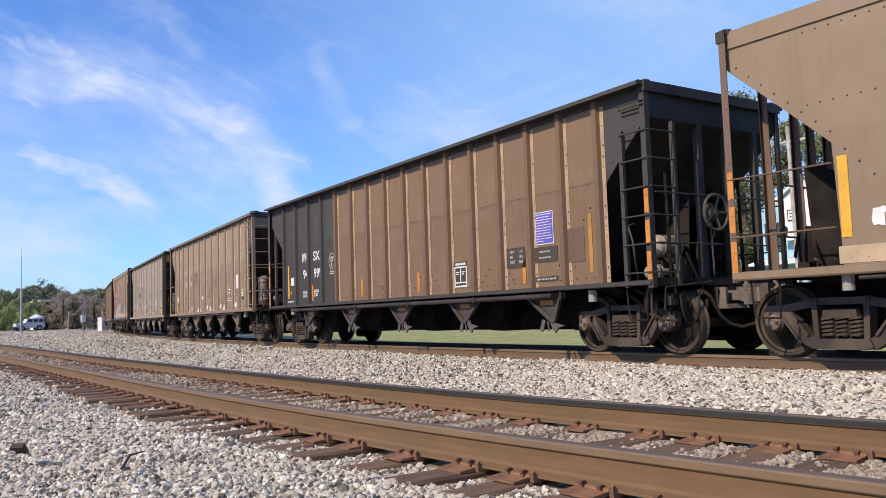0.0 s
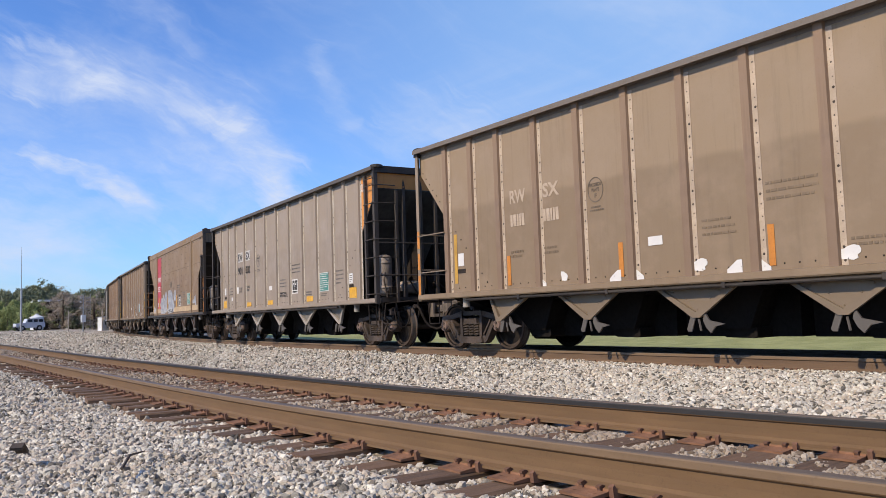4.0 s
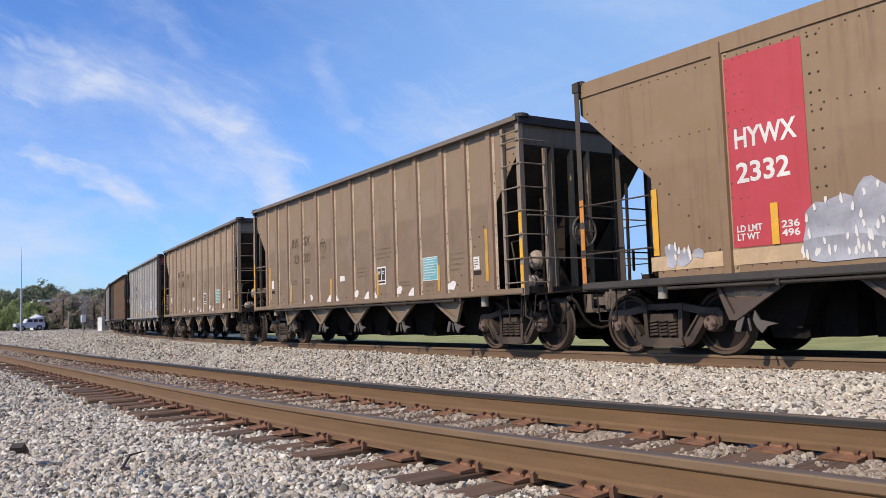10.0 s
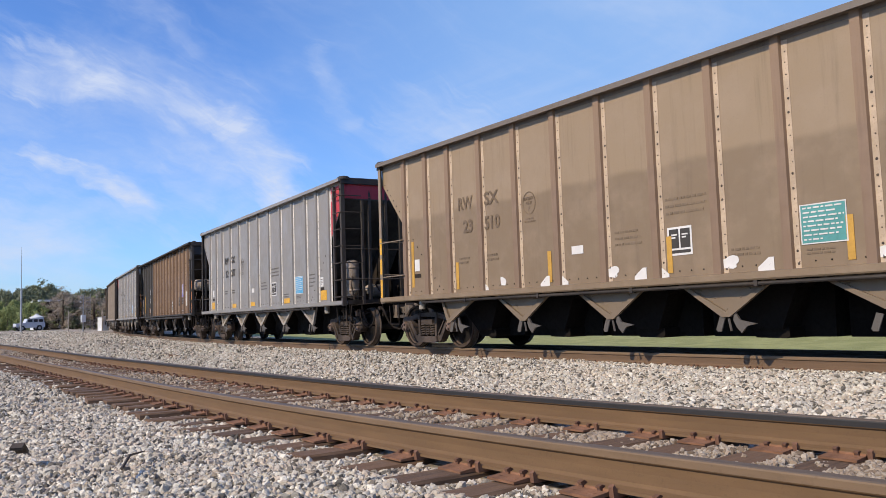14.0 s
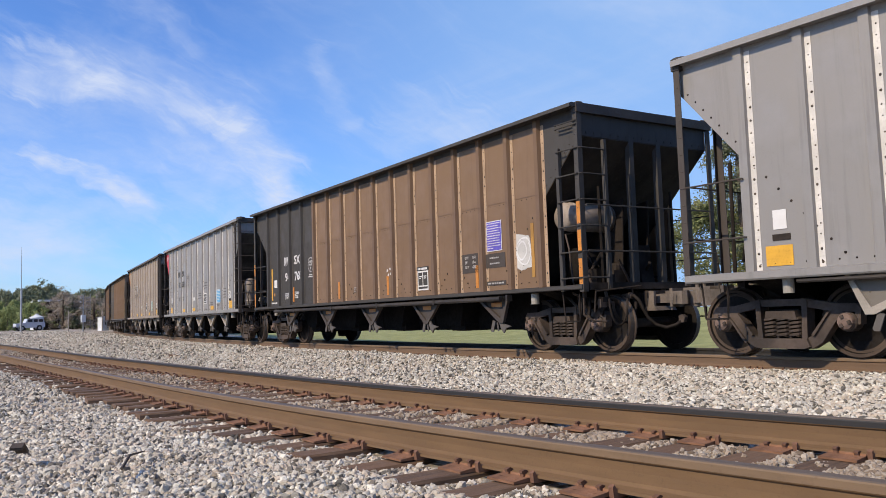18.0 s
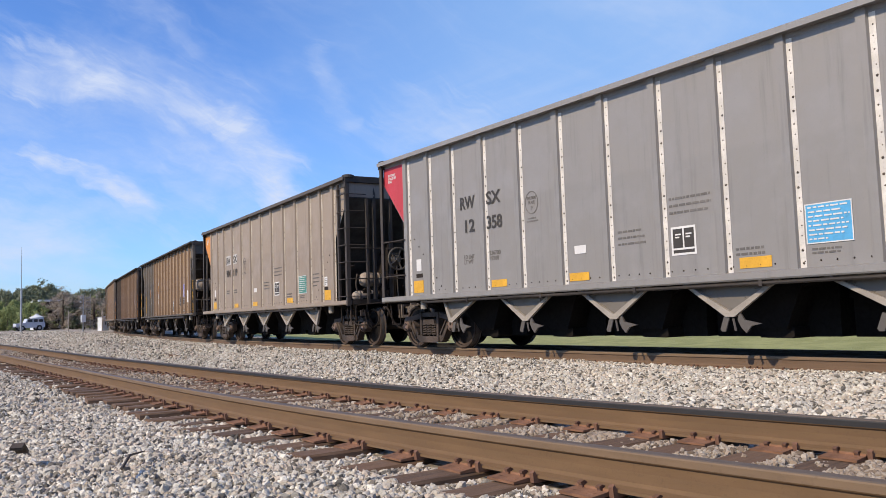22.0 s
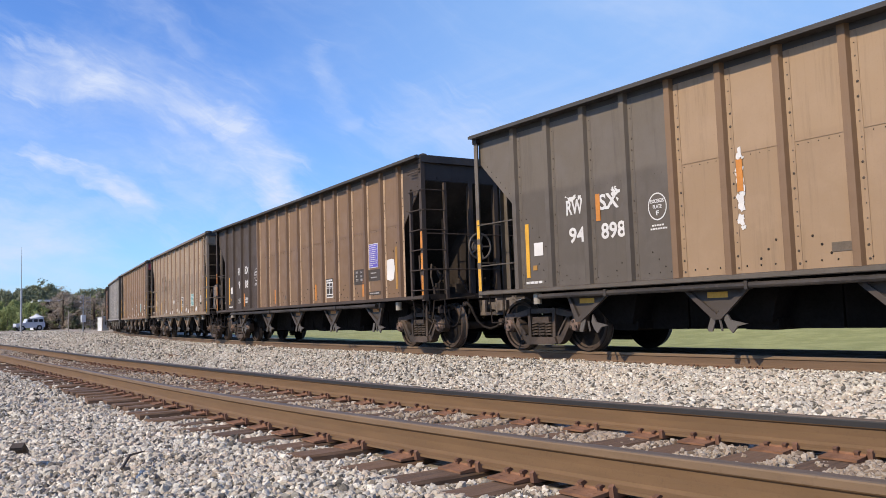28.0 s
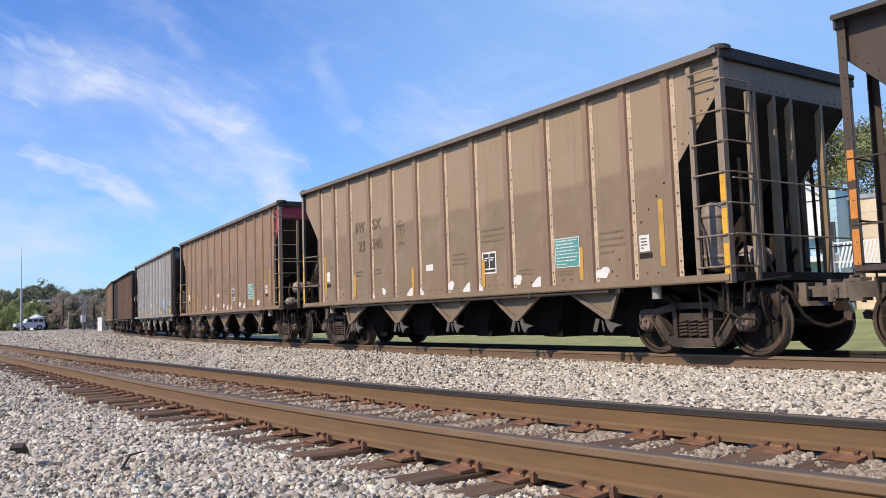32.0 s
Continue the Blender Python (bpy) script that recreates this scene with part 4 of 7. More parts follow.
def brake_valve():
    """Control valve, pipes and rods on the end platform."""
    bm = bmesh.new()
    box(bm, -0.12, 0.1, -0.14, 0.14, 0.0, 0.22)
    lathe_c = [(0.1, 0.2), (0.1, 0.3), (0.05, 0.34)]
    lathe(bm, lathe_c, "z", 10)
    tube(bm, (0.05, -0.14, 0.1), (0.02, -0.62, 0.16), 0.022, n=6)
    tube(bm, (0.02, -0.62, 0.16), (0.0, -0.66, -0.1), 0.022, n=6)
    tube(bm, (0.0, 0.1, 0.26), (-0.3, 0.35, 0.5), 0.02, n=6)
    tube(bm, (-0.1, 0.0, 0.1), (-0.6, -0.1, 0.35), 0.03, n=6)
    lathe(bm, [(0.07, 0.22), (0.09, 0.26), (0.09, 0.5), (0.07, 0.54)], "y", 10)
    return fixed(bm)


def coupler():
    """A knuckle coupler: shank, horned head with lugs and pin, and the carrier under it."""
    bm = bmesh.new()
    box(bm, -0.35, 0.36, -0.065, 0.065, -0.08, 0.07)
    box(bm, 0.33, 0.39, -0.13, 0.13, -0.15, 0.15)
    prism(bm, [(0.38, -0.14), (0.38, 0.14), (0.52, 0.2), (0.7, 0.17), (0.74, 0.11), (0.6, 0.02), (0.66, -0.1), (0.62, -0.18)], "z", -0.11, 0.1)
    for z in (-0.15, 0.105):
        prism(bm, [(0.45, 0.06), (0.52, 0.2), (0.7, 0.18), (0.74, 0.1), (0.6, 0.04)], "z", z, z + 0.045)
    tube(bm, (0.68, 0.12, -0.17), (0.68, 0.12, 0.19), 0.03, n=8)
    tube(bm, (0.72, 0.1, -0.1), (0.72, 0.1, 0.1), 0.07, n=8)
    prism(bm, [(-0.12, -0.2), (0.14, -0.2), (0.1, -0.13), (-0.08, -0.13)], "y", -0.24, 0.24)
    for y in (-0.2, 0.2):
        box(bm, -0.06, 0.08, y - 0.025, y + 0.025, -0.2, 0.12)
    for i in range(6):
        tube(bm, (0.5, -0.22 - 0.012 * i, 0.08 - 0.05 * i), (0.5, -0.22 - 0.012 * (i + 1), 0.05 - 0.05 * i), 0.014, n=5)
    return fixed(bm)


def air_hose():
    """The brake hose that hangs in a loop from its angle cock."""
    bm = bmesh.new()
    pipe(bm, [(0.05, -0.61, 0.05), (0.12, -0.6, 0.05), (0.2, -0.58, -0.02), (0.25, -0.55, -0.16), (0.3, -0.5, -0.3), (0.4, -0.43, -0.42), (0.54, -0.35, -0.47), (0.68, -0.28, -0.43), (0.76, -0.24, -0.36)], 0.028)
    return fixed(bm)


def angle_cock():
    bm = bmesh.new()
    lathe(bm, [(0.03, -0.14), (0.034, -0.04), (0.055, -0.02), (0.055, 0.05), (0.036, 0.07)], "x", 8)
    return fixed(bm)


def gladhand():
    bm = bmesh.new()
    prism(bm, [(-0.05, -0.06), (0.05, -0.05), (0.07, 0.03), (0.02, 0.07), (-0.05, 0.05)], "y", -0.035, 0.035)
    return fixed(bm)


def cut_lever():
    bm = bmesh.new()
    tube(bm, (0, -1.38, 0.0), (0.02, -0.4, 0.08), 0.014, n=6)
    tube(bm, (0, -1.38, 0.0), (0.0, -1.42, -0.32), 0.014, n=6)
    return fixed(bm)


def stirrup():
    """The step that hangs under a corner."""
    bm = bmesh.new()
    tube(bm, (-0.2, 0, 0), (-0.17, 0.02, -0.5), 0.013, n=6)
    tube(bm, (0.2, 0, 0), (0.17, 0.02, -0.5), 0.013, n=6)
    tube(bm, (-0.17, 0.02, -0.5), (0.17, 0.02, -0.5), 0.013, n=6)
    return fixed(bm)


def side_frame(sy):
    """A cast truck side frame: arched top, window for the springs, pedestals over the axles."""
    bm = bmesh.new()
    y0, y1 = sorted((sy * 0.93, sy * 1.07))
    for e in (-1, 1):
        prism(bm, [(e * 0.3, 0.65), (e * 0.28, 0.76), (e * 0.68, 0.68), (e * 0.96, 0.67), (e * 1.02, 0.6), (e * 1.0, 0.42), (e * 0.96, 0.42), (e * 0.94, 0.57), (e * 0.8, 0.58), (e * 0.77, 0.44), (e * 0.72, 0.44), (e * 0.67, 0.58)], "y", y0, y1)
        # the sloping arm, with a raised edge on both sides
        prism(bm, [(e * 0.63, 0.6), (e * 0.76, 0.6), (e * 0.74, 0.5), (e * 0.52, 0.2), (e * 0.38, 0.12), (e * 0.34, 0.13), (e * 0.34, 0.26), (e * 0.42, 0.3)], "y", y0, y1)
        prism(bm, [(e * 0.72, 0.5), (e * 0.75, 0.5), (e * 0.53, 0.19), (e * 0.5, 0.2)], "y", *sorted((sy * 1.07, sy * 1.105)))
        prism(bm, [(e * 0.62, 0.58), (e * 0.65, 0.58), (e * 0.43, 0.28), (e * 0.4, 0.3)], "y", *sorted((sy * 1.07, sy * 1.105)))
        prism(bm, [(e * 0.29, 0.76), (e * 0.36, 0.74), (e * 0.34, 0.24), (e * 0.27, 0.24)], "y", *sorted((sy * 0.9, sy * 1.09)))
    prism(bm, [(-0.3, 0.66), (-0.3, 0.75), (0.3, 0.75), (0.3, 0.66)], "y", y0, y1)
    prism(bm, [(-0.38, 0.15), (-0.34, 0.25), (0.34, 0.25), (0.38, 0.15), (0.3, 0.12), (-0.3, 0.12)], "y", *sorted((sy * 0.86, sy * 1.12)))
    prism(bm, [(-0.22, 0.5), (-0.2, 0.6), (0.2, 0.6), (0.22, 0.5)], "y", *sorted((sy * 0.88, sy * 1.11)))
    return fixed(bm)


def spring_mesh():
    """A nest of coil springs side by side."""
    bm = bmesh.new()
    for cx in (-0.17, 0.0, 0.17):
        pipe(bm, [(cx + 0.078 * math.cos(a * math.pi / 4), 0.078 * math.sin(a * math.pi / 4), 0.26 + 0.0062 * a) for a in range(41)], 0.019, 5)
    return fixed(bm)


def truck_bolster():
    bm = bmesh.new()
    # Plates added behind the springs; their near-black stands in for shade.
    for sy in (-1, 1):
        box(bm, -0.28, 0.28, *sorted((sy * 0.8, sy * 0.9)), 0.2, 0.62)
    prism(bm, [(-1.0, 0.5), (-1.0, 0.62), (-0.4, 0.7), (0.4, 0.7), (1.0, 0.62), (1.0, 0.5), (0.4, 0.4), (-0.4, 0.4)], "x", -0.2, 0.2)
    for e in (-1, 1):
        box(bm, e * 0.47 - 0.05, e * 0.47 + 0.05, -0.85, 0.85, 0.3, 0.42)
        for sy in (-1, 1):
            box(bm, *sorted((e * 0.4, e * 0.46)), *sorted((sy * 0.66, sy * 0.86)), 0.28, 0.52)
    return fixed(bm)


def wheel_mesh(sy):
    """A dished freight wheel with flange; slot 1 is the running tread, slot 2 the rim coloured as lit."""
    bm = bmesh.new()
    R = 0.457
    prof = [(0.06, 0.93), (0.1, 0.92), (0.12, 0.86), (0.16, 0.835), (0.25, 0.80), (0.36, 0.79), (0.395, 0.80), (0.405, 0.835), (R - 0.012, 0.84), (R, 0.82), (R + 0.003, 0.735), (R + 0.027, 0.72), (R + 0.027, 0.70), (0.4, 0.69), (0.385, 0.73), (0.2, 0.75), (0.11, 0.72), (0.09, 0.66)]
    lathe(bm, [(r, sy * a) for r, a in prof], "y", 36)
    fixed(bm)
    for f in bm.faces:
        c = f.calc_center_median()
        if math.hypot(c.x, c.z) > R - 0.004 and abs(f.normal.y) < 0.6:
            f.material_index = 1
        elif math.hypot(c.x, c.z) > 0.37 and sy * f.normal.y > 0.3:
            f.material_index = 2
    return bm


def axle_mesh():
    bm = bmesh.new()
    lathe(bm, [(0.075, -0.98), (0.08, -0.7), (0.085, -0.4), (0.078, 0.0), (0.085, 0.4), (0.08, 0.7), (0.075, 0.98)], "y", 14)
    return fixed(bm)


def bearing_mesh(sy):
    """A roller bearing with its end cap and three cap screws."""
    bm = bmesh.new()
    lathe(bm, [(r, sy * a) for r, a in ((0.1, 0.9), (0.125, 0.92), (0.125, 1.08), (0.105, 1.1), (0.095, 1.145), (0.05, 1.16))], "y", 14)
    fixed(bm)
    for f in bm.faces:
        if abs(f.calc_center_median().y) > 1.12:
            f.material_index = 1
    for i in range(3):
        a = 2 * math.pi * i / 3
        box(bm, 0.06 * math.cos(a) - 0.02, 0.06 * math.cos(a) + 0.02, *sorted((sy * 1.145, sy * 1.175)), 0.06 * math.sin(a) - 0.02, 0.06 * math.sin(a) + 0.02)
    return fixed(bm)


def brake_rod():
    bm = bmesh.new()
    tube(bm, (-0.35, -1.08, 0.92), (0.2, -1.06, 0.5), 0.03, n=6)
    tube(bm, (0.2, -1.06, 0.5), (0.26, -1.04, 0.34), 0.03, n=6)
    return fixed(bm)


def lettering(text, size, mat, wide=0.0):
    """Text as a thin mesh in the x-z plane, read from the -y side; wide: its width in metres, where it is squeezed or stretched."""
    cu = bpy.data.curves.new("lettering", "FONT")
    cu.body, cu.size, cu.extrude, cu.offset = text, size, 0.001, 0.024 * size
    cu.resolution_u = 3
    cu.space_line = 1.2 if text.startswith(("EXW", "11-0")) else 0.9
    tmp = bpy.data.objects.new("lettering", cu)
    me = bpy.data.meshes.new_from_object(tmp)
    bpy.data.objects.remove(tmp)
    bpy.data.curves.remove(cu)
    me.transform(Matrix.Rotation(radians(90), 4, "X"))
    if wide:
        xs = [v.co.x for v in me.vertices]
        me.transform(Matrix.Diagonal((wide / (max(xs) - min(xs)), 1, 1, 1)) @ Matrix.Translation((-min(xs), 0, 0)))
    me.materials.clear()
    me.materials.append(mat)
    return me


def bars(rows, w, h, fill, seed, mat):
    """Lines of writing too small to read, as plain bars of a word's length each."""
    rnd = random.Random(seed)
    bm = bmesh.new()
    unit = min(0.05, w * 0.1)
    for i in range(rows):
        z = h - (i + 0.5) * h / rows
        x = 0.0
        end = w * (rnd.uniform(0.8, 1.0) if i < rows - 1 or rows < 4 else rnd.uniform(0.3, 0.6))
        while x < end:
            l = unit * rnd.uniform(0.6, 2.2)
            box(bm, x, min(end, x + l), -0.002, 0.002, z - fill * h / rows / 2, z + fill * h / rows / 2)
            x += l + unit * 0.4
    return mesh_of(fixed(bm), mat)


def panel(w, h, mat, thick=0.004):
    bm = bmesh.new()
    box(bm, 0, w, -thick, 0, 0, h)
    return mesh_of(fixed(bm), mat)


def blob(seed, w, h, mat, n=26, rough=0.22):
    """A patch with a ragged outline: peeled paper or sprayed paint."""
    rnd = random.Random(seed)
    bm = bmesh.new()
    ph = [rnd.uniform(0, 6.28) for _ in range(4)]
    pts = []
    for i in range(n):
        a = 2 * math.pi * i / n
        r = 1 + rough * (0.5 * math.sin(2 * a + ph[0]) + 0.4 * math.sin(3 * a + ph[1]) + 0.3 * math.sin(5 * a + ph[2])) + rnd.uniform(-0.06, 0.06)
        c, s = math.cos(a), math.sin(a)
        m = max(abs(c), abs(s)) ** 0.5
        pts.append((w / 2 * r * c / m, h / 2 * r * s / m))
    prism(bm, pts, "y", -0.003, 0.0)
    return mesh_of(fixed(bm), mat)


def ring_mark(r, mat, dashed=False):
    """A round stencilled mark with lines of small writing in it and below."""
    bm = bmesh.new()
    n = 28
    for i in range(n):
        if dashed and i % 4 == 3:
            continue
        a, b = 2 * math.pi * i / n, 2 * math.pi * (i + 1) / n
        prism(bm, [(q * math.cos(w) * 0.84, q * math.sin(w)) for q, w in ((r, a), (r, b), (r * 0.91, b), (r * 0.91, a))], "y", -0.002, 0.0)
    for z, w in ((-1.35, 0.55), (-1.6, 0.7)):
        x = -w * r
        while x < w * r:
            box(bm, x, x + 0.16 * r, -0.002, 0.0, z * r - 0.06 * r, z * r + 0.06 * r)
            x += 0.22 * r
    me = mesh_of(fixed(bm), mat)
    both = bmesh.new()
    both.from_mesh(me)
    for text, z, size, wide in (("EXCEEDS", 0.28, 0.36, 1.2), ("PLATE", -0.12, 0.36, 0.8), ("F", -0.62, 0.46, 0.24)):
        letters = lettering(text, size * r, mat, wide * r)
        letters.transform(Matrix.Translation((-wide * r / 2, -0.001, z * r)))
        both.from_mesh(letters)
    return mesh_of(both, mat)


def scribble(r, mat):
    """Sprayed loops, drawn as a band that winds round twice."""
    bm = bmesh.new()
    n = 46
    def at(i, w):
        a = 4.2 * math.pi * i / n
        q = r * (0.72 + 0.28 * math.sin(0.6 * a + 1.0)) + w
        return q * math.cos(a), 1.1 * q * math.sin(a) + 0.1 * r * math.sin(2.6 * a)
    for i in range(n):
        prism(bm, [at(i, 0.0), at(i + 1, 0.0), at(i + 1, 0.028), at(i, 0.028)], "y", -0.002 - 0.00002 * i, 0.0)
    return mesh_of(fixed(bm), mat)


def white_box_mark(mat_frame, mat_in):
    """A framed consolidated stencil: white rim with two dark fields."""
    bm = bmesh.new()
    w, h, b = 0.42, 0.4, 0.03
    box(bm, 0, w, -0.003, 0, 0, b, 0)
    box(bm, 0, w, -0.003, 0, h - b, h, 0)
    box(bm, 0, b, -0.003, 0, b, h - b, 0)
    box(bm, w - b, w, -0.003, 0, b, h - b, 0)
    box(bm, b, w - b, -0.002, 0, b, h - b, 1)
    box(bm, w / 2 - 0.012, w / 2 + 0.012, -0.004, 0, 0.09, h - b, 0)
    box(bm, b, w - b, -0.004, 0, 0.075, 0.1, 0)
    for x in (0.07, 0.25):
        box(bm, x, x + 0.1, -0.004, 0, 0.28, 0.3, 0)
        box(bm, x, x + 0.07, -0.004, 0, 0.24, 0.26, 0)
    return mesh_of(fixed(bm), [mat_frame, mat_in])


def wheelset(car, x):
    ws = part("wheelset", shared("axle", lambda: mesh_of(axle_mesh(), GREASE, True)), None, car, at=pose(x, 0, 0.457))
    for sy in (-1, 1):
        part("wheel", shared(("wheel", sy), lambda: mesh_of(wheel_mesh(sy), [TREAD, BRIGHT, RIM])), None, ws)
        part("bearing", shared(("bearing", sy), lambda: mesh_of(bearing_mesh(sy), [FRAME, CAP])), None, ws)
    return ws


def hopper_car(kind, name_label, body, ends, chord, sills, rear=None, rear_ribs=0, gear="brake", chutes=None, post_tape=ORANGE, front_corner=None, rear_corner=None, plate_tape=None):
    """A coal hopper with all its parts. body: side paint; rear: paint of the last panels; ends: slope sheets, ladders and posts."""
    k = KIND[kind]
    h, t = k.half, k.top
    car = tagged(empty("hopper_car"), name_label, "railway car", "cars of the coal train")
    chutes = chutes or body
    for sy in (-1, 1):
        sh = part("side_sheet", shared((kind, "side", sy, body.name), lambda: mesh_of(side_sheet(k, sy, kind), [body, RIVET if kind == "riveted" else GREASE])), None, car)
        if kind == "long":
            part("seam", shared((kind, "seam", sy, body.name), lambda: mesh_of(seam(k, sy, k.ribs[len(k.ribs) - rear_ribs - 1] - 0.05 if rear else None), body)), None, sh)
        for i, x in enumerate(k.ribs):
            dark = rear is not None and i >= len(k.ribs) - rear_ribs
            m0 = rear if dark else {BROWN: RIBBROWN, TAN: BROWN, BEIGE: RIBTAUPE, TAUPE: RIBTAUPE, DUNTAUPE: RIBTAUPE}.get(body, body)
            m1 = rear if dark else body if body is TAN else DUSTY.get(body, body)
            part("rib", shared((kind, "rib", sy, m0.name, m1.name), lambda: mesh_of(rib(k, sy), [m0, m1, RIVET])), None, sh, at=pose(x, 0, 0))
        if rear is not None:
            # the last panels carry another paint
            xr = k.ribs[len(k.ribs) - rear_ribs - 1] - 0.05
            g = k.gusset
            bm = bmesh.new()
            y0, y1 = (-SIDE - 0.004, -SIDE) if sy < 0 else (SIDE, SIDE + 0.004)
            prism(bm, [(-h + 0.042, t - 0.14), (-h + 0.042, t - 0.5), (-h + g, 2.55), (-h + g + 0.05, 1.1), (xr, 1.1), (xr, t - 0.14)], "y", y0, y1)
            part("painted_panel", fixed(bm), rear, sh, "dark painted panels with white lettering")
            bm = bmesh.new()
            prism(bm, [(h - 0.042, t - 0.14), (h - 0.042, t - 0.5), (h - g, 2.55), (h - g, t - 0.14)], "y", y0, y1)
            part("painted_panel", fixed(bm), rear, sh)
        for e, m in ((1, front_corner), (-1, rear_corner)):
            if m is not None:
                bm = bmesh.new()
                y0, y1 = (-SIDE - 0.005, -SIDE) if sy < 0 else (SIDE, SIDE + 0.005)
                prism(bm, [(e * (h - 0.045), t - 0.16), (e * (h - 0.045), t - 0.5), (e * (h - k.gusset), 2.58), (e * (h - k.gusset), t - 0.16)], "y", y0, y1)
                cp = part("painted_corner", fixed(bm), m, sh, "brightly painted corner panel")
                if sy < 0:
                    part("lettering", shared(("rotary",), lambda: lettering("ROTARY\nCOUPLER\nEND", 0.075, LETTER)), None, cp, at=pose((h - 0.82) if e > 0 else (-h + 0.25), -SIDE - 0.007, t - 0.36))
        part("top_chord", shared((kind, "chord", sy, chord.name), lambda: mesh_of(top_chord(k, sy, kind), chord)), None, car)
        part("side_sill", shared((kind, "sill", sy, sills.name), lambda: mesh_of(sill(k, sy), sills)), None, car)
    part("centre_sill", shared((kind, "centre"), lambda: mesh_of(centre_sill(k), UNDERSHADE)), None, car)
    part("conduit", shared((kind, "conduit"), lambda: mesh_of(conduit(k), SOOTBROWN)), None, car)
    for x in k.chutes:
        c = part("hopper_pocket", shared((kind, "chute"), lambda: mesh_of(chute(k), UNDERSHADE)), None, car, at=pose(x, 0, 0))
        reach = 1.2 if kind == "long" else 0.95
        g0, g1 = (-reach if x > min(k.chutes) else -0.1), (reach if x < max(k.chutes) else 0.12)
        part("gate", shared(("gate", kind, g0, g1), lambda: mesh_of(gate(g0, g1, 0.345 if kind == "long" else 0.235), UNDERSHADE)), None, c)
        e = 1 if x == max(k.chutes) else -1 if x == min(k.chutes) else 0
        for sy in (-1, 1):
            part("pocket_plate", shared((kind, "plate", sy, e, chutes.name), lambda: mesh_of(pocket_plate(k, sy, e), chutes)), None, c)
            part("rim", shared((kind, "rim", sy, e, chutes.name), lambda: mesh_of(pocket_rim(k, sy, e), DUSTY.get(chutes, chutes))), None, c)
            part("latch_plate", shared(("latch", sy), lambda: mesh_of(latch_plate(sy), SLATE)), None, c)
        if plate_tape is not None:
            part("tape", shared(("plate_tape", plate_tape.name), lambda: panel(0.32, 0.08, plate_tape)), None, c, at=pose(-0.16, -1.402, 0.8))
    for e in (1, -1):
        turn = pose(0, 0, 0, 0, 0, 0 if e > 0 else 180)
        wall_paint = (front_corner if e > 0 else rear_corner) or (ends if kind == "long" else body)
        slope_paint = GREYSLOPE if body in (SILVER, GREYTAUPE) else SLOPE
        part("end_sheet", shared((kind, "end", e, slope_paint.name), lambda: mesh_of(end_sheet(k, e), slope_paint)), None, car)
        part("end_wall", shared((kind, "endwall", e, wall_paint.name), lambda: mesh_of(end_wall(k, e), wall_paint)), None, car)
        part("end_gear", shared(("endgear", e), lambda: mesh_of(end_gear(70 + e), [DARKGEAR, FRAME])), None, car, at=turn @ pose(h, 0, 0))
        part("platform_gear", shared(("platgear", e), lambda: mesh_of(platform_gear(80 + e), [DARKGEAR, FRAME])), None, car, at=turn @ pose(h, 0, 0))
        for sy in (-1, 1):
            part("corner_cap", shared((kind, "cap"), lambda: mesh_of(corner_cap(0.15 if kind == "short" else 0.08), BLACK)), None, car, at=pose(e * (h - 0.06), sy * 1.48, t + 0.01))
        part("end_chord", shared((kind, "endchord", e), lambda: mesh_of(end_chord(k, e), SOOTBROWN)), None, car)
        part("end_platform", shared((kind, "endsill", e), lambda: mesh_of(end_sill(k, e), GREASE)), None, car)
        for sy in (-1, 1):
            flip = Matrix.Diagonal((e, -sy, 1, 1))
            def mirrored(make, mats):
                def run():
                    me = mesh_of(make(), mats)
                    me.transform(flip)
                    if e * -sy < 0:
                        me.flip_normals()
                    return me
                return run
            lad = part("ladder", shared((kind, "post", e, sy, ends.name), mirrored(lambda: corner_post(k), ends)), None, car, at=pose(e * (h - 0.01), sy * 1.575, 0))
            for z0, z1 in ((1.1, 1.5), (1.62, 1.95), (2.05, 2.4)) if post_tape is not None else ():
                part("tape", shared(("tape", e, sy, z0, post_tape.name), mirrored(lambda: tape_mesh(z0, z1), post_tape)), None, lad)
            if e * sy < 0:
                part("stile", shared((kind, "stile", e, sy, ends.name), mirrored(lambda: ladder_stile(t - 0.16 if kind == "short" else 3.32), ends)), None, lad, at=pose(-e * 0.5, 0, 0))
                part("stile", shared((kind, "stile2", e, sy, ends.name), mirrored(lambda: ladder_stile(t - 0.55), ends)), None, lad, at=pose(e * 0.02, -sy * 0.52, 0, 0, 0, 0))
                for i in range(7 if kind == "short" else 6):
                    part("rung", shared(("rung", e, sy, ends.name), mirrored(lambda: rung_mesh(0.48), ends)), None, lad, at=pose(-e * 0.49, sy * 0.035, 1.2 + i * 0.41))
                    part("rung", shared(("rung2", ends.name), lambda: mesh_of(rung_mesh(0.5), ends)), None, lad, at=pose(e * 0.055, 0 if sy < 0 else -0.5, 1.2 + i * 0.41, 0, 0, 90))
                for z in (t - 0.28,) if kind == "short" else (t - 0.28, t - 0.34):
                    part("grab_iron", shared(("rung", e, sy, ends.name), lambda: None), None, lad, at=pose(-e * 0.49, sy * 0.035, z))
            else:
                for z in (1.55, 2.3):
                    part("grab_iron", shared((kind, "grab", e, sy, ends.name), mirrored(lambda: rung_mesh(k.gusset), ends)), None, lad, at=pose(-e * k.gusset, sy * 0.01, z))
            part("step", shared("stirrup", lambda: mesh_of(stirrup(), DARKGEAR)), None, car, at=pose(e * (h - 0.4), sy * 1.5, 1.02))
        strut_paint = body if kind == "short" and body not in (SILVER, GREYTAUPE) else ends
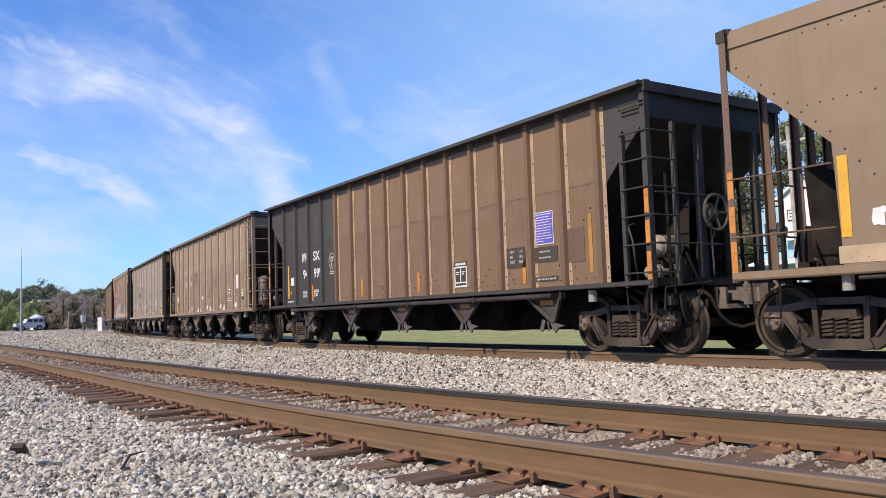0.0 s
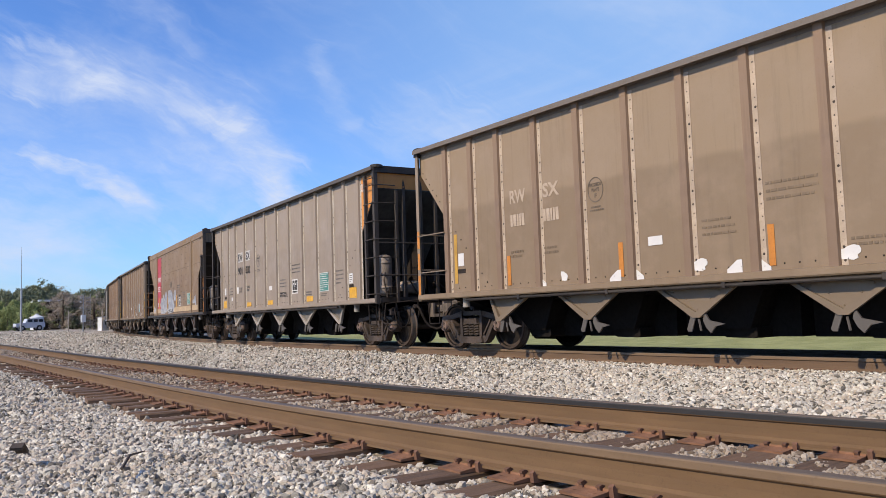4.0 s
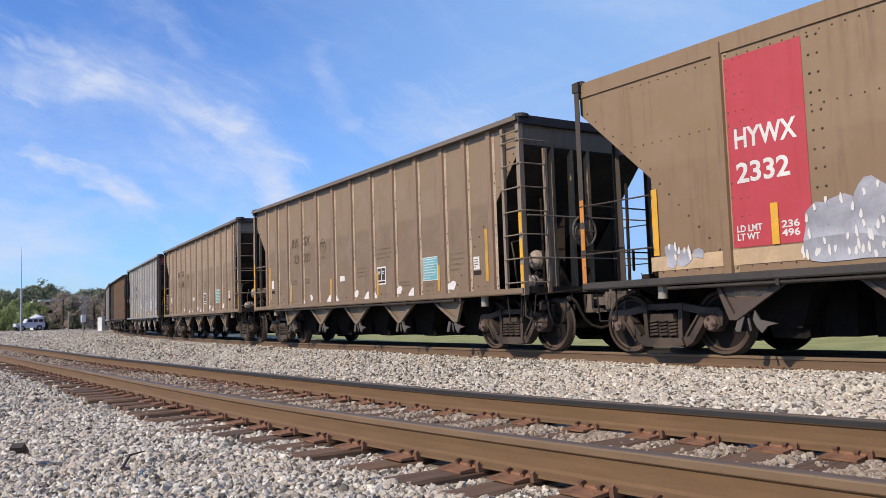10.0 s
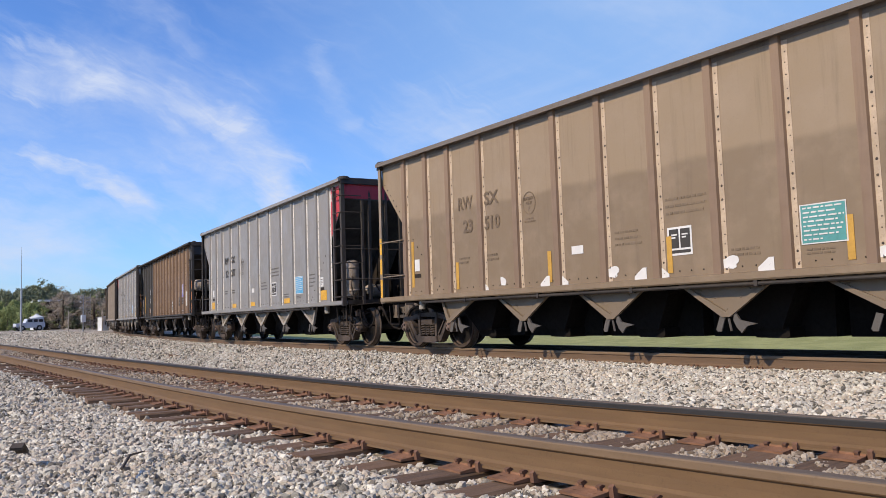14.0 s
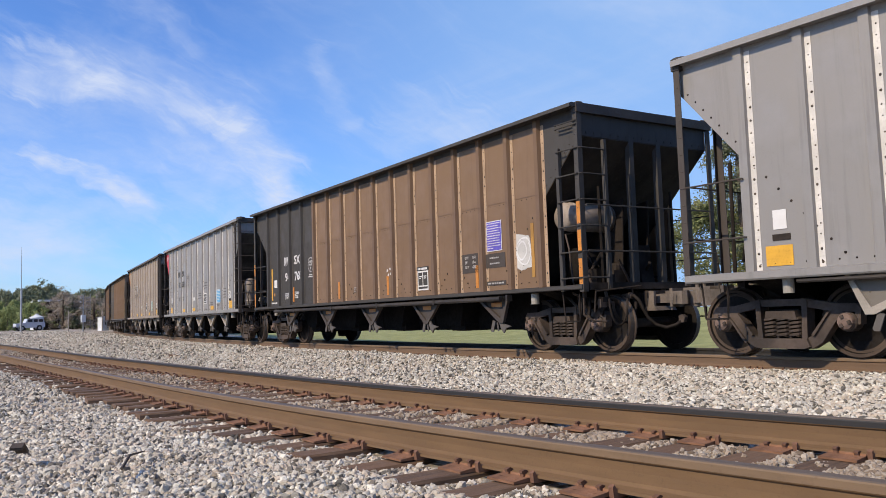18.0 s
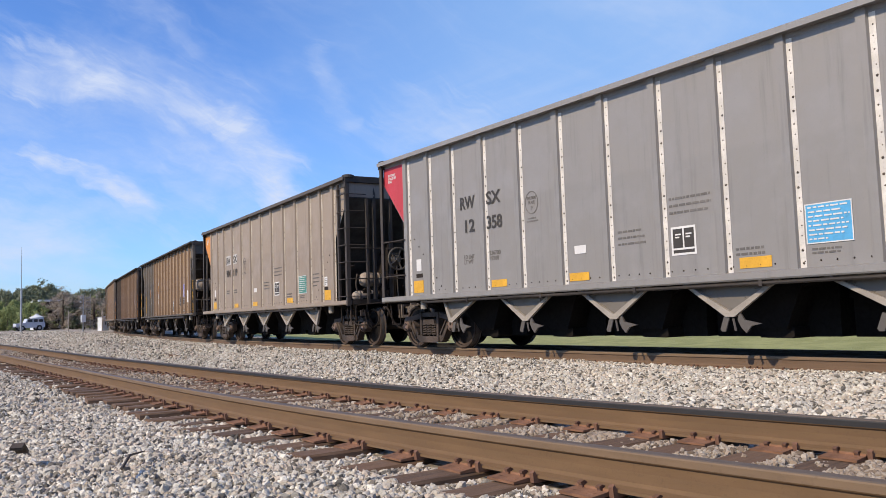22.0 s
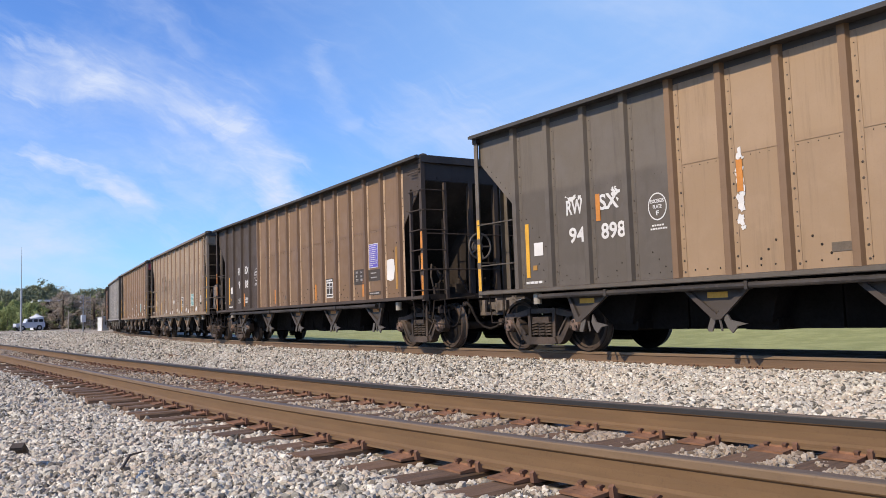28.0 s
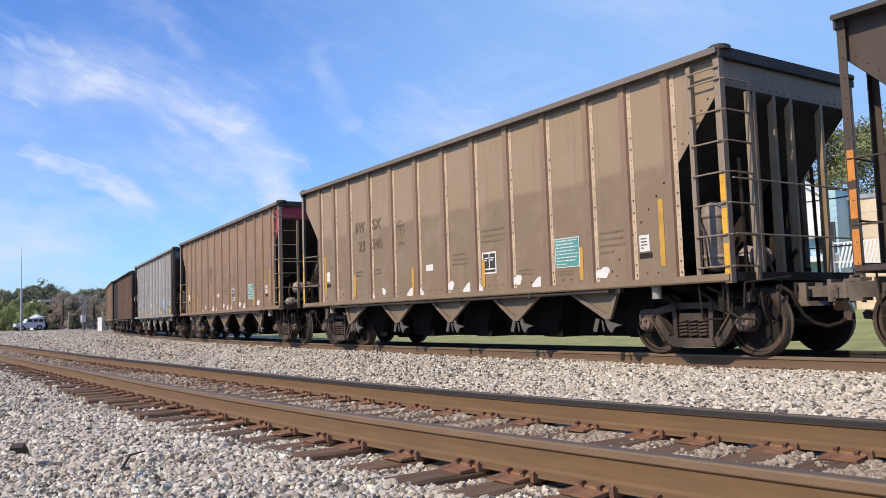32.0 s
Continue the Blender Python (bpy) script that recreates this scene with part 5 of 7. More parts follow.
        for y in (-0.35, 0.3, 1.0) if kind == "long" else (-0.8, -0.35, 0.05, 0.8):
            part("end_strut", shared((kind, "strut", strut_paint.name), lambda: mesh_of(end_strut(t - 0.3, 0.1 if kind == "long" else 0.065), strut_paint)), None, car, at=turn @ pose(h - 0.06, y, 0))
        bm = bmesh.new()
        tube(bm, (0, -1.5, 0), (0, 1.5, 0), 0.014, n=6)
        rail_me = shared(("handrail", ends.name), lambda: mesh_of(fixed(bm), ends))
        part("handrail", rail_me, None, car, at=pose(e * (h + 0.05), 0, 2.35))
        part("handrail", rail_me, None, car, at=pose(e * (h + 0.05), 0, 1.62))
        part("coupler", shared("coupler", lambda: mesh_of(coupler(), COUPLER)), None, car, at=turn @ pose(h + 0.08, 0, 0.85))
        hose = part("air_hose", shared("air_hose", lambda: mesh_of(air_hose(), DARKGEAR, True)), None, car, at=turn @ pose(h - 0.03, 0, 0.85))
        part("angle_cock", shared("cock", lambda: mesh_of(angle_cock(), FRAME)), None, hose, at=pose(0.02, -0.61, 0.05))
        part("gladhand", shared("gladhand", lambda: mesh_of(gladhand(), FRAME)), None, hose, at=pose(0.77, -0.235, -0.34))
        part("cut_lever", shared("lever", lambda: mesh_of(cut_lever(), GREASE)), None, car, at=turn @ pose(h + 0.04, 0, 0.98))
        # trucks
        for sy in (-1, 1):
            sf = part("side_frame", shared(("frame", sy), lambda: mesh_of(side_frame(sy), FRAME)), None, car, at=pose(e * k.bolster, 0, 0))
            part("spring_nest", shared("springs", lambda: mesh_of(spring_mesh(), FRAME)), None, sf, at=pose(0, sy * 1.03, 0))
        part("truck_bolster", shared("bolster", lambda: mesh_of(truck_bolster(), UNDERSHADE)), None, car, at=pose(e * k.bolster, 0, 0))
        for dx in (-0.85, 0.85):
            wheelset(car, e * k.bolster + dx)
        part("outlet_pipe", shared(("stub", "w"), lambda: stub_mesh(STUB)), None, car, at=pose(e * (h - 1.4), -1.42, 0))
    part("brake_rod", shared("rod", lambda: mesh_of(brake_rod(), GREASE)), None, car, at=pose(k.bolster + 0.5, 0, 0))
    if gear == "brake":
        part("brake_wheel", shared("brake", lambda: mesh_of(brake_wheel(), SLATE)), None, car, at=pose(h + 0.0, -0.25, 2.1))
        part("air_tank", shared("tank5", lambda: mesh_of(air_tank(0.17, 0.5), TANK, True)), None, car, at=pose(h - 0.5, -0.72, 1.62))
        part("air_tank", shared("tank6", lambda: mesh_of(air_tank(0.12, 0.55), TANK, True)), None, car, at=pose(h - 0.38, -0.95, 1.22))
    elif gear == "plain":
        part("brake_wheel", shared("brake", lambda: mesh_of(brake_wheel(), SLATE)), None, car, at=pose(h + 0.0, -0.25, 2.1))
    elif gear == "tank":
        part("air_tank", shared("tank", lambda: mesh_of(air_tank(0.24, 1.1), TANK, True)), None, car, at=pose(h - 0.75, -0.75, 2.25))
        part("air_tank", shared("tank2", lambda: mesh_of(air_tank(0.3, 0.5), UNDERSHADE, True)), None, car, at=pose(h - 0.9, -0.7, 1.45))
    else:
        part("air_tank", shared("tank3", lambda: mesh_of(air_tank(0.17, 0.85), TANK, True)), None, car, at=pose(h - 0.62, -1.05, 1.65, 90))
        part("air_tank", shared("tank4", lambda: mesh_of(air_tank(0.15, 0.45), TANK, True)), None, car, at=pose(h - 0.35, -0.55, 1.35))
    part("brake_valve", shared("valve", lambda: mesh_of(brake_valve(), GREASE)), None, car, at=pose(h - 0.45, -0.45, 1.12))
    part("brake_valve", shared("valve", lambda: None), None, car, at=pose(-h + 0.55, 0.3, 1.12, 0, 0, 180))
    return car


def stub_mesh(mat):
    bm = bmesh.new()
    tube(bm, (0, 0, 1.0), (0, 0, 0.82), 0.07, n=12)
    return mesh_of(fixed(bm), mat)


def put_on(car, name, me, x, z, label="", proud=0.004):
    """Fixes a flat mark to the near side: x from the middle, z of its foot."""
    return part(name, me, None, car, label, at=pose(x - 0.09, -SIDE - proud, z + 0.01))


def marks(car, kind, first, second, mat, boxed=None):
    """Reporting marks on both sides of a stake: letters above, numbers below."""
    if kind == "long":
        rows = ((first, 2.2, ((-5.06, 0.37), (-4.36, 0.4))), (second, 1.75, ((-5.02, 0.35), (-4.34, 0.49))))
    else:
        rows = ((first, 2.66, ((-3.74, 0.46), (-2.97, 0.42))), (second, 2.21, ((-3.6 if len(second[0]) == 2 else -3.76, 0.3 if len(second[0]) == 2 else 0.46), (-2.98, 0.45))))
    for texts, z, places in rows:
        for i, (text, (x, w)) in enumerate(zip(texts, places)):
            x += 0.05 + (0.02 if kind == "long" else 0.05) * i
            if boxed and texts is first:
                put_on(car, "label_patch", panel(w + 0.04, 0.32, boxed), x - 0.02, z - 0.025)
            put_on(car, "lettering", lettering(text, 0.33, mat, w), x, z + 0.02, proud=0.0105)


def car_pose(kind, s_front):
    """Where a car stands when its front end is s_front metres along the track: both bolsters ride on the rails."""
    k = KIND[kind]
    a = Vector(train_line(s_front - k.half + k.bolster)[:3])
    b = Vector(train_line(s_front - k.half - k.bolster)[:3])
    d = a - b
    mid = (a + b) / 2
    return Matrix.Translation(mid) @ Euler((0, -math.atan2(d.z, math.hypot(d.x, d.y)), math.atan2(d.y, d.x))).to_matrix().to_4x4()


CARS = []


def couple(car, kind, front):
    CARS.append((car, kind, front))
    car.matrix_basis = car_pose(kind, front)


# ---- the cars, from the first in view to the last ----
OCHRE_TAPE = worn("faded_yellow_tape", (0.5, 0.26, 0.05), 0.6, 0.0, 8.0, 0.3)
PAPER = worn("grimy_white_patch", (0.58, 0.56, 0.52), 0.65, 0.0, 8.0, 0.15)
DULLPLATE = paint("dull_brown_plate_paint", (0.085, 0.06, 0.045), (0.08, 0.056, 0.042), 0.4)


def signed(car, x, z, w, h, mat, rows, label):
    """A sign with a white rim and lines of small print."""
    sg = put_on(car, "sign", shared(("sign", mat.name, w), lambda: panel(w, h, mat)), x, z, label)
    part("print", shared(("print", w, rows), lambda: bars(rows + 1, w * 0.88, h * 0.9, 0.34, 26, LETTER)), None, sg, at=pose(w * 0.07, -0.007, h * 0.06))
    bm = bmesh.new()
    for x0, x1, z0, z1 in ((0, w, 0, 0.014), (0, w, h - 0.014, h), (0, 0.014, 0.0145, h - 0.0145), (w - 0.014, w, 0.0145, h - 0.0145)):
        box(bm, x0, x1, -0.006, -0.0042, z0, z1)
    part("rim", shared(("signrim", w), lambda: mesh_of(fixed(bm), LETTER)), None, sg)


def long_car(label, front, body, rear, marks_text, gear, mark_mat=LETTER, tape=ORANGE, tapes=(-4.4, -1.5, 1.0, 4.45), chord=BLACK, plates=CHARCOAL):
    car = hopper_car("long", label, body, rear, chord, rear, rear=rear, rear_ribs=4, gear=gear, chutes=plates, post_tape=tape, plate_tape=tape)
    h = KIND["long"].half
    if marks_text:
        marks(car, "long", *marks_text, mark_mat)
    put_on(car, "round_mark", shared(("ring", mark_mat.name, rear is OLIVE), lambda: ring_mark(0.2, mark_mat, rear is not OLIVE)), -3.17, 2.13, proud=0.0085)
    put_on(car, "tape", shared("tape_v", lambda: panel(0.09, 0.92, YELLOW)), -6.03, 1.26, "yellow reflective tape", proud=0.0085)
    put_on(car, "label_patch", shared("patch_w", lambda: panel(0.22, 0.22, WHITE)), -5.82, 1.62, proud=0.0085)
    put_on(car, "label_patch", shared("patch_o", lambda: panel(0.1, 0.08, OCHRE_TAPE)), -5.86, 1.38, proud=0.0085)
    if rear is not OLIVE:
        put_on(car, "lettering", shared("ldlmt", lambda: lettering("LD LMT\nLT WT", 0.11, LETTER, 0.3)), -4.98, 1.36, proud=0.0085)
        put_on(car, "lettering", shared("ldlmt2", lambda: lettering("234000\n52000", 0.11, LETTER, 0.3)), -4.3, 1.37, proud=0.0085)
    put_on(car, "stencil", shared("lines_b", lambda: bars(1, 0.45, 0.05, 0.8, 5, LETTER)), -6.05, 1.15, proud=0.0085)
    for x in tapes:
        put_on(car, "tape", shared(("tape_s", tape.name), lambda: panel(0.09, 0.42, tape)), x, 1.16, "orange reflective tape", proud=0.013 if x < -3 else 0.004)
    put_on(car, "label_patch", shared("patch_s", lambda: panel(0.24, 0.11, FADED)), 0.2 - 0.85, 1.27)
    fs = put_on(car, "framed_stencil", shared("framed_w", lambda: white_box_mark(LETTER, BLACK)), 2.34, 1.2)
    part("header_strip", shared("print_fk", lambda: panel(0.46, 0.085, BLACK)), None, fs, at=pose(-0.02, 0, 0.403))
    part("print", shared("print_f", lambda: bars(1, 0.36, 0.055, 0.8, 15, LETTER)), None, fs, at=pose(0.03, -0.006, 0.417))
    signed(car, 4.84, 1.8, 0.46, 0.55, PURPLE, 10, "purple sign with white print")
    bp = put_on(car, "label_patch", shared("patch_k3", lambda: panel(0.52, 0.36, CHARCOAL)), 4.02, 1.45, "black stencil patch")
    part("lettering", shared("dims", lambda: lettering("EXW\nEW\nCU FT", 0.075, DUSTLETTER, 0.14)), None, bp, at=pose(0.1, -0.006, 0.265))
    part("lettering", shared("dims2", lambda: lettering("11-0\n10-6\n4200", 0.075, DUSTLETTER, 0.12)), None, bp, at=pose(0.34, -0.006, 0.265))
    bp = put_on(car, "label_patch", shared("patch_k2", lambda: panel(0.6, 0.26, CHARCOAL)), 4.78, 1.5, "black stencil patch")
    part("print", shared("print_k2", lambda: bars(2, 0.3, 0.2, 0.28, 12, DUSTLETTER)), None, bp, at=pose(0.14, -0.006, 0.03))
    bp = put_on(car, "label_patch", shared("patch_l", lambda: panel(0.58, 0.08, CHARCOAL)), 4.8, 1.18)
    part("print", shared("print_l", lambda: bars(1, 0.5, 0.035, 0.8, 6, DUSTLETTER)), None, bp, at=pose(0.04, -0.006, 0.022))
    put_on(car, "tape", shared("tape_v2", lambda: panel(0.08, 0.92, OCHRE_TAPE)), 6.12, 1.27, "faded yellow tape")
    couple(car, "long", front)
    return car


def short_car(label, front, body, marks_text, gear, mark_mat=DARKLETTER, sign=CYAN, patches=WHITE, tape=YELLOW, upright_tape=True, boxed=None, front_corner=None, rear_corner=None, ends=None, scraps=True, weights=None, framed_x=1.32):
    ends = ends or (CHARCOAL if body in (SILVER, GREYTAUPE) else ENDTAUPE)
    dim = DIM if body in (SILVER, GREYTAUPE) else FAINT
    car = hopper_car("short", label, body, ends, SLATE if body is GREYTAUPE else body if body is SILVER else DUSTCHORD, body, gear=gear, chutes=WEATHERGREY if body in (SILVER, GREYTAUPE) else PLATETAUPE, post_tape=tape if upright_tape else None, front_corner=front_corner, rear_corner=rear_corner)
    if marks_text:
        marks(car, "short", *marks_text, mark_mat, boxed)
    put_on(car, "round_mark", shared(("ring2", mark_mat.name), lambda: ring_mark(0.2, DIM if mark_mat is DARKLETTER else mark_mat)), -1.62, 2.55)
    fs = put_on(car, "framed_stencil", shared("framed_k", lambda: white_box_mark(WHITE, BLACK)), framed_x, 1.4, "white-framed black stencil")
    put_on(car, "label_patch", shared("patch_w2", lambda: panel(0.26, 0.13, WHITE)), -0.62, 1.58)
    put_on(car, "stencil", shared(("lines_d", dim.name), lambda: bars(3, 0.55, 0.28, 0.32, 21, dim)), 0.32, 1.6)
    put_on(car, "stencil", shared(("lines_e", dim.name), lambda: bars(3, 0.7, 0.3, 0.32, 22, dim)), 1.31, 1.95)
    put_on(car, "stencil", shared(("lines_f", dim.name), lambda: bars(4, 0.58, 0.4, 0.32, 23, dim)), 4.37, 1.5)
    if weights:
        put_on(car, "lettering", lettering("LD LMT\nLT WT", 0.11, DIM, 0.33), -3.62, 1.72)
        put_on(car, "lettering", lettering(weights, 0.11, DIM, 0.33), -2.84, 1.74)
    else:
        put_on(car, "stencil", shared(("lines_g", dim.name), lambda: bars(2, 0.36, 0.16, 0.5, 24, dim)), -3.72, 1.62)
        put_on(car, "stencil", shared(("lines_g2", dim.name), lambda: bars(2, 0.34, 0.16, 0.5, 29, dim)), -2.85, 1.62)
    put_on(car, "stencil", shared(("lines_i", dim.name), lambda: bars(2, 0.5, 0.14, 0.45, 28, dim)), 2.35, 1.3)
    if sign is not None:
        signed(car, 3.34, 1.38, 0.58, 0.48, sign, 7, "square sign with white print")
        put_on(car, "stencil", shared(("lines_h", dim.name), lambda: bars(2, 0.4, 0.09, 0.5, 27, dim)), 3.4, 1.25)
    lp = put_on(car, "label_patch", shared("patch_t", lambda: panel(0.19, 0.24, WHITE)), 5.18, 1.5)
    part("print", shared("print_t", lambda: bars(4, 0.12, 0.18, 0.4, 35, FADED)), None, lp, at=pose(0.03, -0.006, 0.03))
    put_on(car, "card_holder", shared("holder", lambda: panel(0.24, 0.08, GREASE)), 5.17, 1.4)
    put_on(car, "label_patch", shared("patch_t2", lambda: panel(0.18, 0.24, WHITE)), -5.3, 1.6)
    put_on(car, "card_holder", shared("holder", lambda: None), -5.32, 1.46)
    if upright_tape:
        put_on(car, "tape", shared(("tape_u", "y"), lambda: panel(0.09, 0.95, SOFTYELLOW)), 5.56, 1.27)
        put_on(car, "tape", shared(("tape_u", "y"), lambda: None), -5.42, 1.27)
        for x in (-3.83, -1.2, 1.3, 3.9):
            put_on(car, "tape", shared(("tape_u2", tape.name), lambda: panel(0.09, 0.52, SOFTYELLOW if tape is YELLOW else tape)), x, 1.16, proud=0.0055)
    else:
        for x, w, hh in ((-5.42, 0.36, 0.25), (-2.8, 0.44, 0.13), (-0.76, 0.44, 0.13), (2.4, 0.46, 0.14), (5.17, 0.4, 0.25)):
            put_on(car, "tape", shared(("tape_h", w), lambda: panel(w, hh, YELLOW)), x, 1.15, "yellow reflective rectangle")
    if scraps:
        for i, (x, kind_) in enumerate(((-2.95, 0), (-2.4, 1), (-1.28, 2), (-0.85, 0), (0.22, 3), (0.8, 2), (1.2, 0), (2.3, 3), (2.85, 2), (4.4, 3))):
            if kind_ in (0, 2):
                bm = bmesh.new()
                e = 1 if kind_ == 0 else -1
                prism(bm, [(-0.11 * e, 0.0), (0.12 * e, 0.0), (0.12 * e, 0.05), (-0.04 * e, 0.17), (-0.11 * e, 0.17)], "y", -0.006, 0.0)
                put_on(car, "gusset_plate", shared(("gus", kind_, patches.name), lambda: mesh_of(fixed(bm), patches)), x, 1.1, "pale bolted gusset plate")
            else:
                put_on(car, "label_patch", shared(("scrap", kind_), lambda: blob(40 + kind_, 0.13 if kind_ == 1 else 0.3, 0.16, patches, 16, 0.3)), x, 1.24, "torn white label")
    couple(car, "short", front)
    return car


def tan_riveted_car():
    """The first car in view, of which only the rear end shows."""
    car = hopper_car("riveted", "tan riveted steel coal hopper with yellow tape", PALE, DARKBROWN, PALE, PALE, gear="valve", post_tape=ORANGE)
    put_on(car, "tape", panel(0.12, 0.95, YELLOW), -5.45, 1.42, proud=0.005)
    put_on(car, "label_patch", blob(3, 0.19, 0.22, WHITE, 16, 0.12), -5.0, 1.62)
    put_on(car, "card_holder", panel(0.3, 0.18, OCHRE), -4.96, 1.48)
    lp = put_on(car, "label_patch", panel(0.16, 0.28, WHITE), -4.62, 1.48)
    part("print", bars(3, 0.1, 0.22, 0.6, 36, DARKLETTER), None, lp, at=pose(0.03, -0.006, 0.03))
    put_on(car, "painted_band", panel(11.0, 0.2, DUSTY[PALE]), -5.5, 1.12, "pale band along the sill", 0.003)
    couple(car, "riveted", 7.75)


def graffiti_car():
    """The riveted car with a red panel and sprayed silver shapes along its foot."""
    car = hopper_car("riveted", "ochre brown riveted hopper with red panel and graffiti", OCHRE, CHARCOAL, OCHRE, BLACK, gear="valve", chutes=DULLPLATE, post_tape=ORANGE, plate_tape=RUSTSIDE)
    rp = put_on(car, "painted_panel", panel(1.08, 2.5, RED), -4.2, 1.42, "red panel with white lettering", 0.003)
    part("lettering", lettering("HYWX", 0.36, LETTER, 0.86), None, rp, at=pose(0.1, -0.007, 1.29))
    part("lettering", lettering("2332", 0.36, LETTER, 0.74), None, rp, at=pose(0.1, -0.007, 0.84))
    part("lettering", lettering("LD LMT\nLT WT", 0.12, LETTER, 0.36), None, rp, at=pose(0.06, -0.007, 0.2))
    part("lettering", lettering("236\n496", 0.12, LETTER, 0.24), None, rp, at=pose(0.68, -0.007, 0.2))
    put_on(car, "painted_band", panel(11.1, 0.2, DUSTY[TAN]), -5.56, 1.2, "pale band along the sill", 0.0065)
    silver = ((-2.85, 1.55, 0.7, 0.75), (-2.35, 1.6, 0.6, 0.85), (-1.75, 1.75, 0.55, 0.85), (-2.6, 1.3, 1.3, 0.3), (-0.85, 1.85, 0.6, 0.75), (-0.3, 1.8, 0.65, 0.75), (-0.35, 1.45, 1.5, 0.6), (0.58, 1.93, 0.52, 0.48), (-1.95, 1.45, 0.9, 0.45), (-5.2, 1.4, 0.22, 0.3), (-4.98, 1.36, 0.24, 0.22), (-4.75, 1.4, 0.16, 0.14), (4.75, 1.55, 0.3, 0.16), (5.0, 1.62, 0.22, 0.3), (5.2, 1.58, 0.16, 0.36))
    for i, (x, z, w, hh) in enumerate(silver):
        put_on(car, "graffiti", blob(60 + i, w, hh, SPRAY), x, z, "sprayed silver graffiti", 0.008 + 0.0006 * i)
    for b, (x, z, w, hh) in enumerate(silver[:11]):
        r = random.Random(300 + b)
        for i in range(11 if w > 0.4 else 4):
            a = 2 * math.pi * i / 11 + r.uniform(-0.2, 0.2)
            if math.sin(a) < -0.75 and r.random() < 0.5:
                continue
            put_on(car, "paint_dab", shared(("dab", i % 4), lambda: blob(120 + i % 4, 0.035, 0.085 + 0.02 * (i % 3), LETTER, 9, 0.3)), x + 0.5 * w * math.cos(a) + r.uniform(-0.04, 0.04), z + 0.46 * hh * math.sin(a), "", 0.017)
    for i in range(14):
        put_on(car, "paint_dab", shared(("dab", i % 4), lambda: None), -3.25 + 0.13 * i + 0.03 * (i % 3), 1.26 + 0.015 * (i % 4), "", 0.0175)
    put_on(car, "tape", panel(0.1, 0.95, YELLOW), -5.5, 1.42, proud=0.017)
    for x in (-3.65, -1.28, 1.0, 4.08):
        put_on(car, "tape", shared("tape_g", lambda: panel(0.1, 0.52, YELLOW)), x, 1.42, proud=0.017)
    dl = put_on(car, "stencil", panel(0.62, 0.13, BLACK), -1.36, 1.2, proud=0.019)
    part("lettering", lettering("PRIMARY DOOR\nINDICATOR LOCK", 0.07, LETTER, 0.56), None, dl, at=pose(0.03, -0.006, 0.075))
    dl = put_on(car, "stencil", panel(0.72, 0.12, BLACK), -0.68, 1.22, proud=0.019)
    part("lettering", lettering("DOORS ARE LOCKED WHEN\nINDICATOR IS WITHIN STRIPE", 0.05, LETTER, 0.66), None, dl, at=pose(0.03, -0.006, 0.07))
    fs = put_on(car, "framed_stencil", shared("framed_k", lambda: None), 1.48, 1.44)
    part("print", panel(0.42, 0.08, BLACK), None, fs, at=pose(0, 0, 0.41))
    put_on(car, "label_patch", panel(0.38, 0.26, FADED), -0.6, 2.34)
    put_on(car, "stencil", shared(("lines_e", DIM.name), lambda: None), 1.1, 2.1)
    put_on(car, "stencil", shared(("lines_f", DIM.name), lambda: None), 2.4, 1.65)
    signed(car, 3.4, 1.45, 0.58, 0.48, GREEN, 8, "green sign with white print")
    for x in KIND["riveted"].chutes:
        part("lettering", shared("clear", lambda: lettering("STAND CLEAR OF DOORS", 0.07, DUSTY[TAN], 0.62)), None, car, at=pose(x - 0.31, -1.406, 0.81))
    couple(car, "riveted", -53.45)


tan_riveted_car()
c = long_car("brown coal hopper with black lettered rear panels", -7.35, BROWN, BLACK, (("RW", "SX"), ("94", "999")), "brake", tapes=(-4.4, -1.6, 0.95, 4.45))
put_on(c, "label_patch", panel(0.42, 0.55, DARKBROWN), 5.6, 1.45)
c = short_car("taupe dusty coal hopper with white paper labels", -23.6, TAUPE, None, "valve", FADED, None, WHITE, ORANGE, framed_x=3.42)
put_on(c, "label_patch", panel(0.4, 0.46, WHITE), 4.52, 1.78, "white paper label")
for word, x, w in (("RW", -3.7, 0.42), ("SX", -2.84, 0.4)):
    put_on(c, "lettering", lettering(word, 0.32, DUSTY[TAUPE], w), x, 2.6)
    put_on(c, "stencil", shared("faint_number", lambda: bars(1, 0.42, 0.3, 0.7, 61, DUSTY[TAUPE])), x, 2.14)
c = short_car("grey-taupe coal hopper with orange corner panel", -38.65, GREYTAUPE, (("RW", "SX"), ("901", "032")), "valve", DARKLETTER, GREEN, None, YELLOW, False, PAPER, ORANGEPANEL, None, None, False, "237000\n49000")
put_on(c, "lettering", lettering("PRIMARY DOOR\nINDICATOR LOCK", 0.085, DARKLETTER, 0.6), 0.33, 1.42)
put_on(c, "label_patch", panel(0.17, 0.22, WHITE), -3.86, 1.6)
put_on(c, "stencil", bars(3, 0.36, 0.3, 0.3, 71, DIM), -4.7, 1.55)
put_on(c, "label_patch", panel(0.15, 0.12, WHITE), -4.5, 1.38)
graffiti_car()
short_car("brown-taupe dusty coal hopper with a cyan sign", -68.65, DUNTAUPE, (("RW", "SX"), ("23", "239")), "brake", GHOST, PALECYAN, WHITE, YELLOW)
short_car("beige dusty coal hopper with a teal sign", -83.7, BEIGE, (("RW", "SX"), ("23", "510")), "brake", GHOST, CYAN, WHITE, YELLOW)
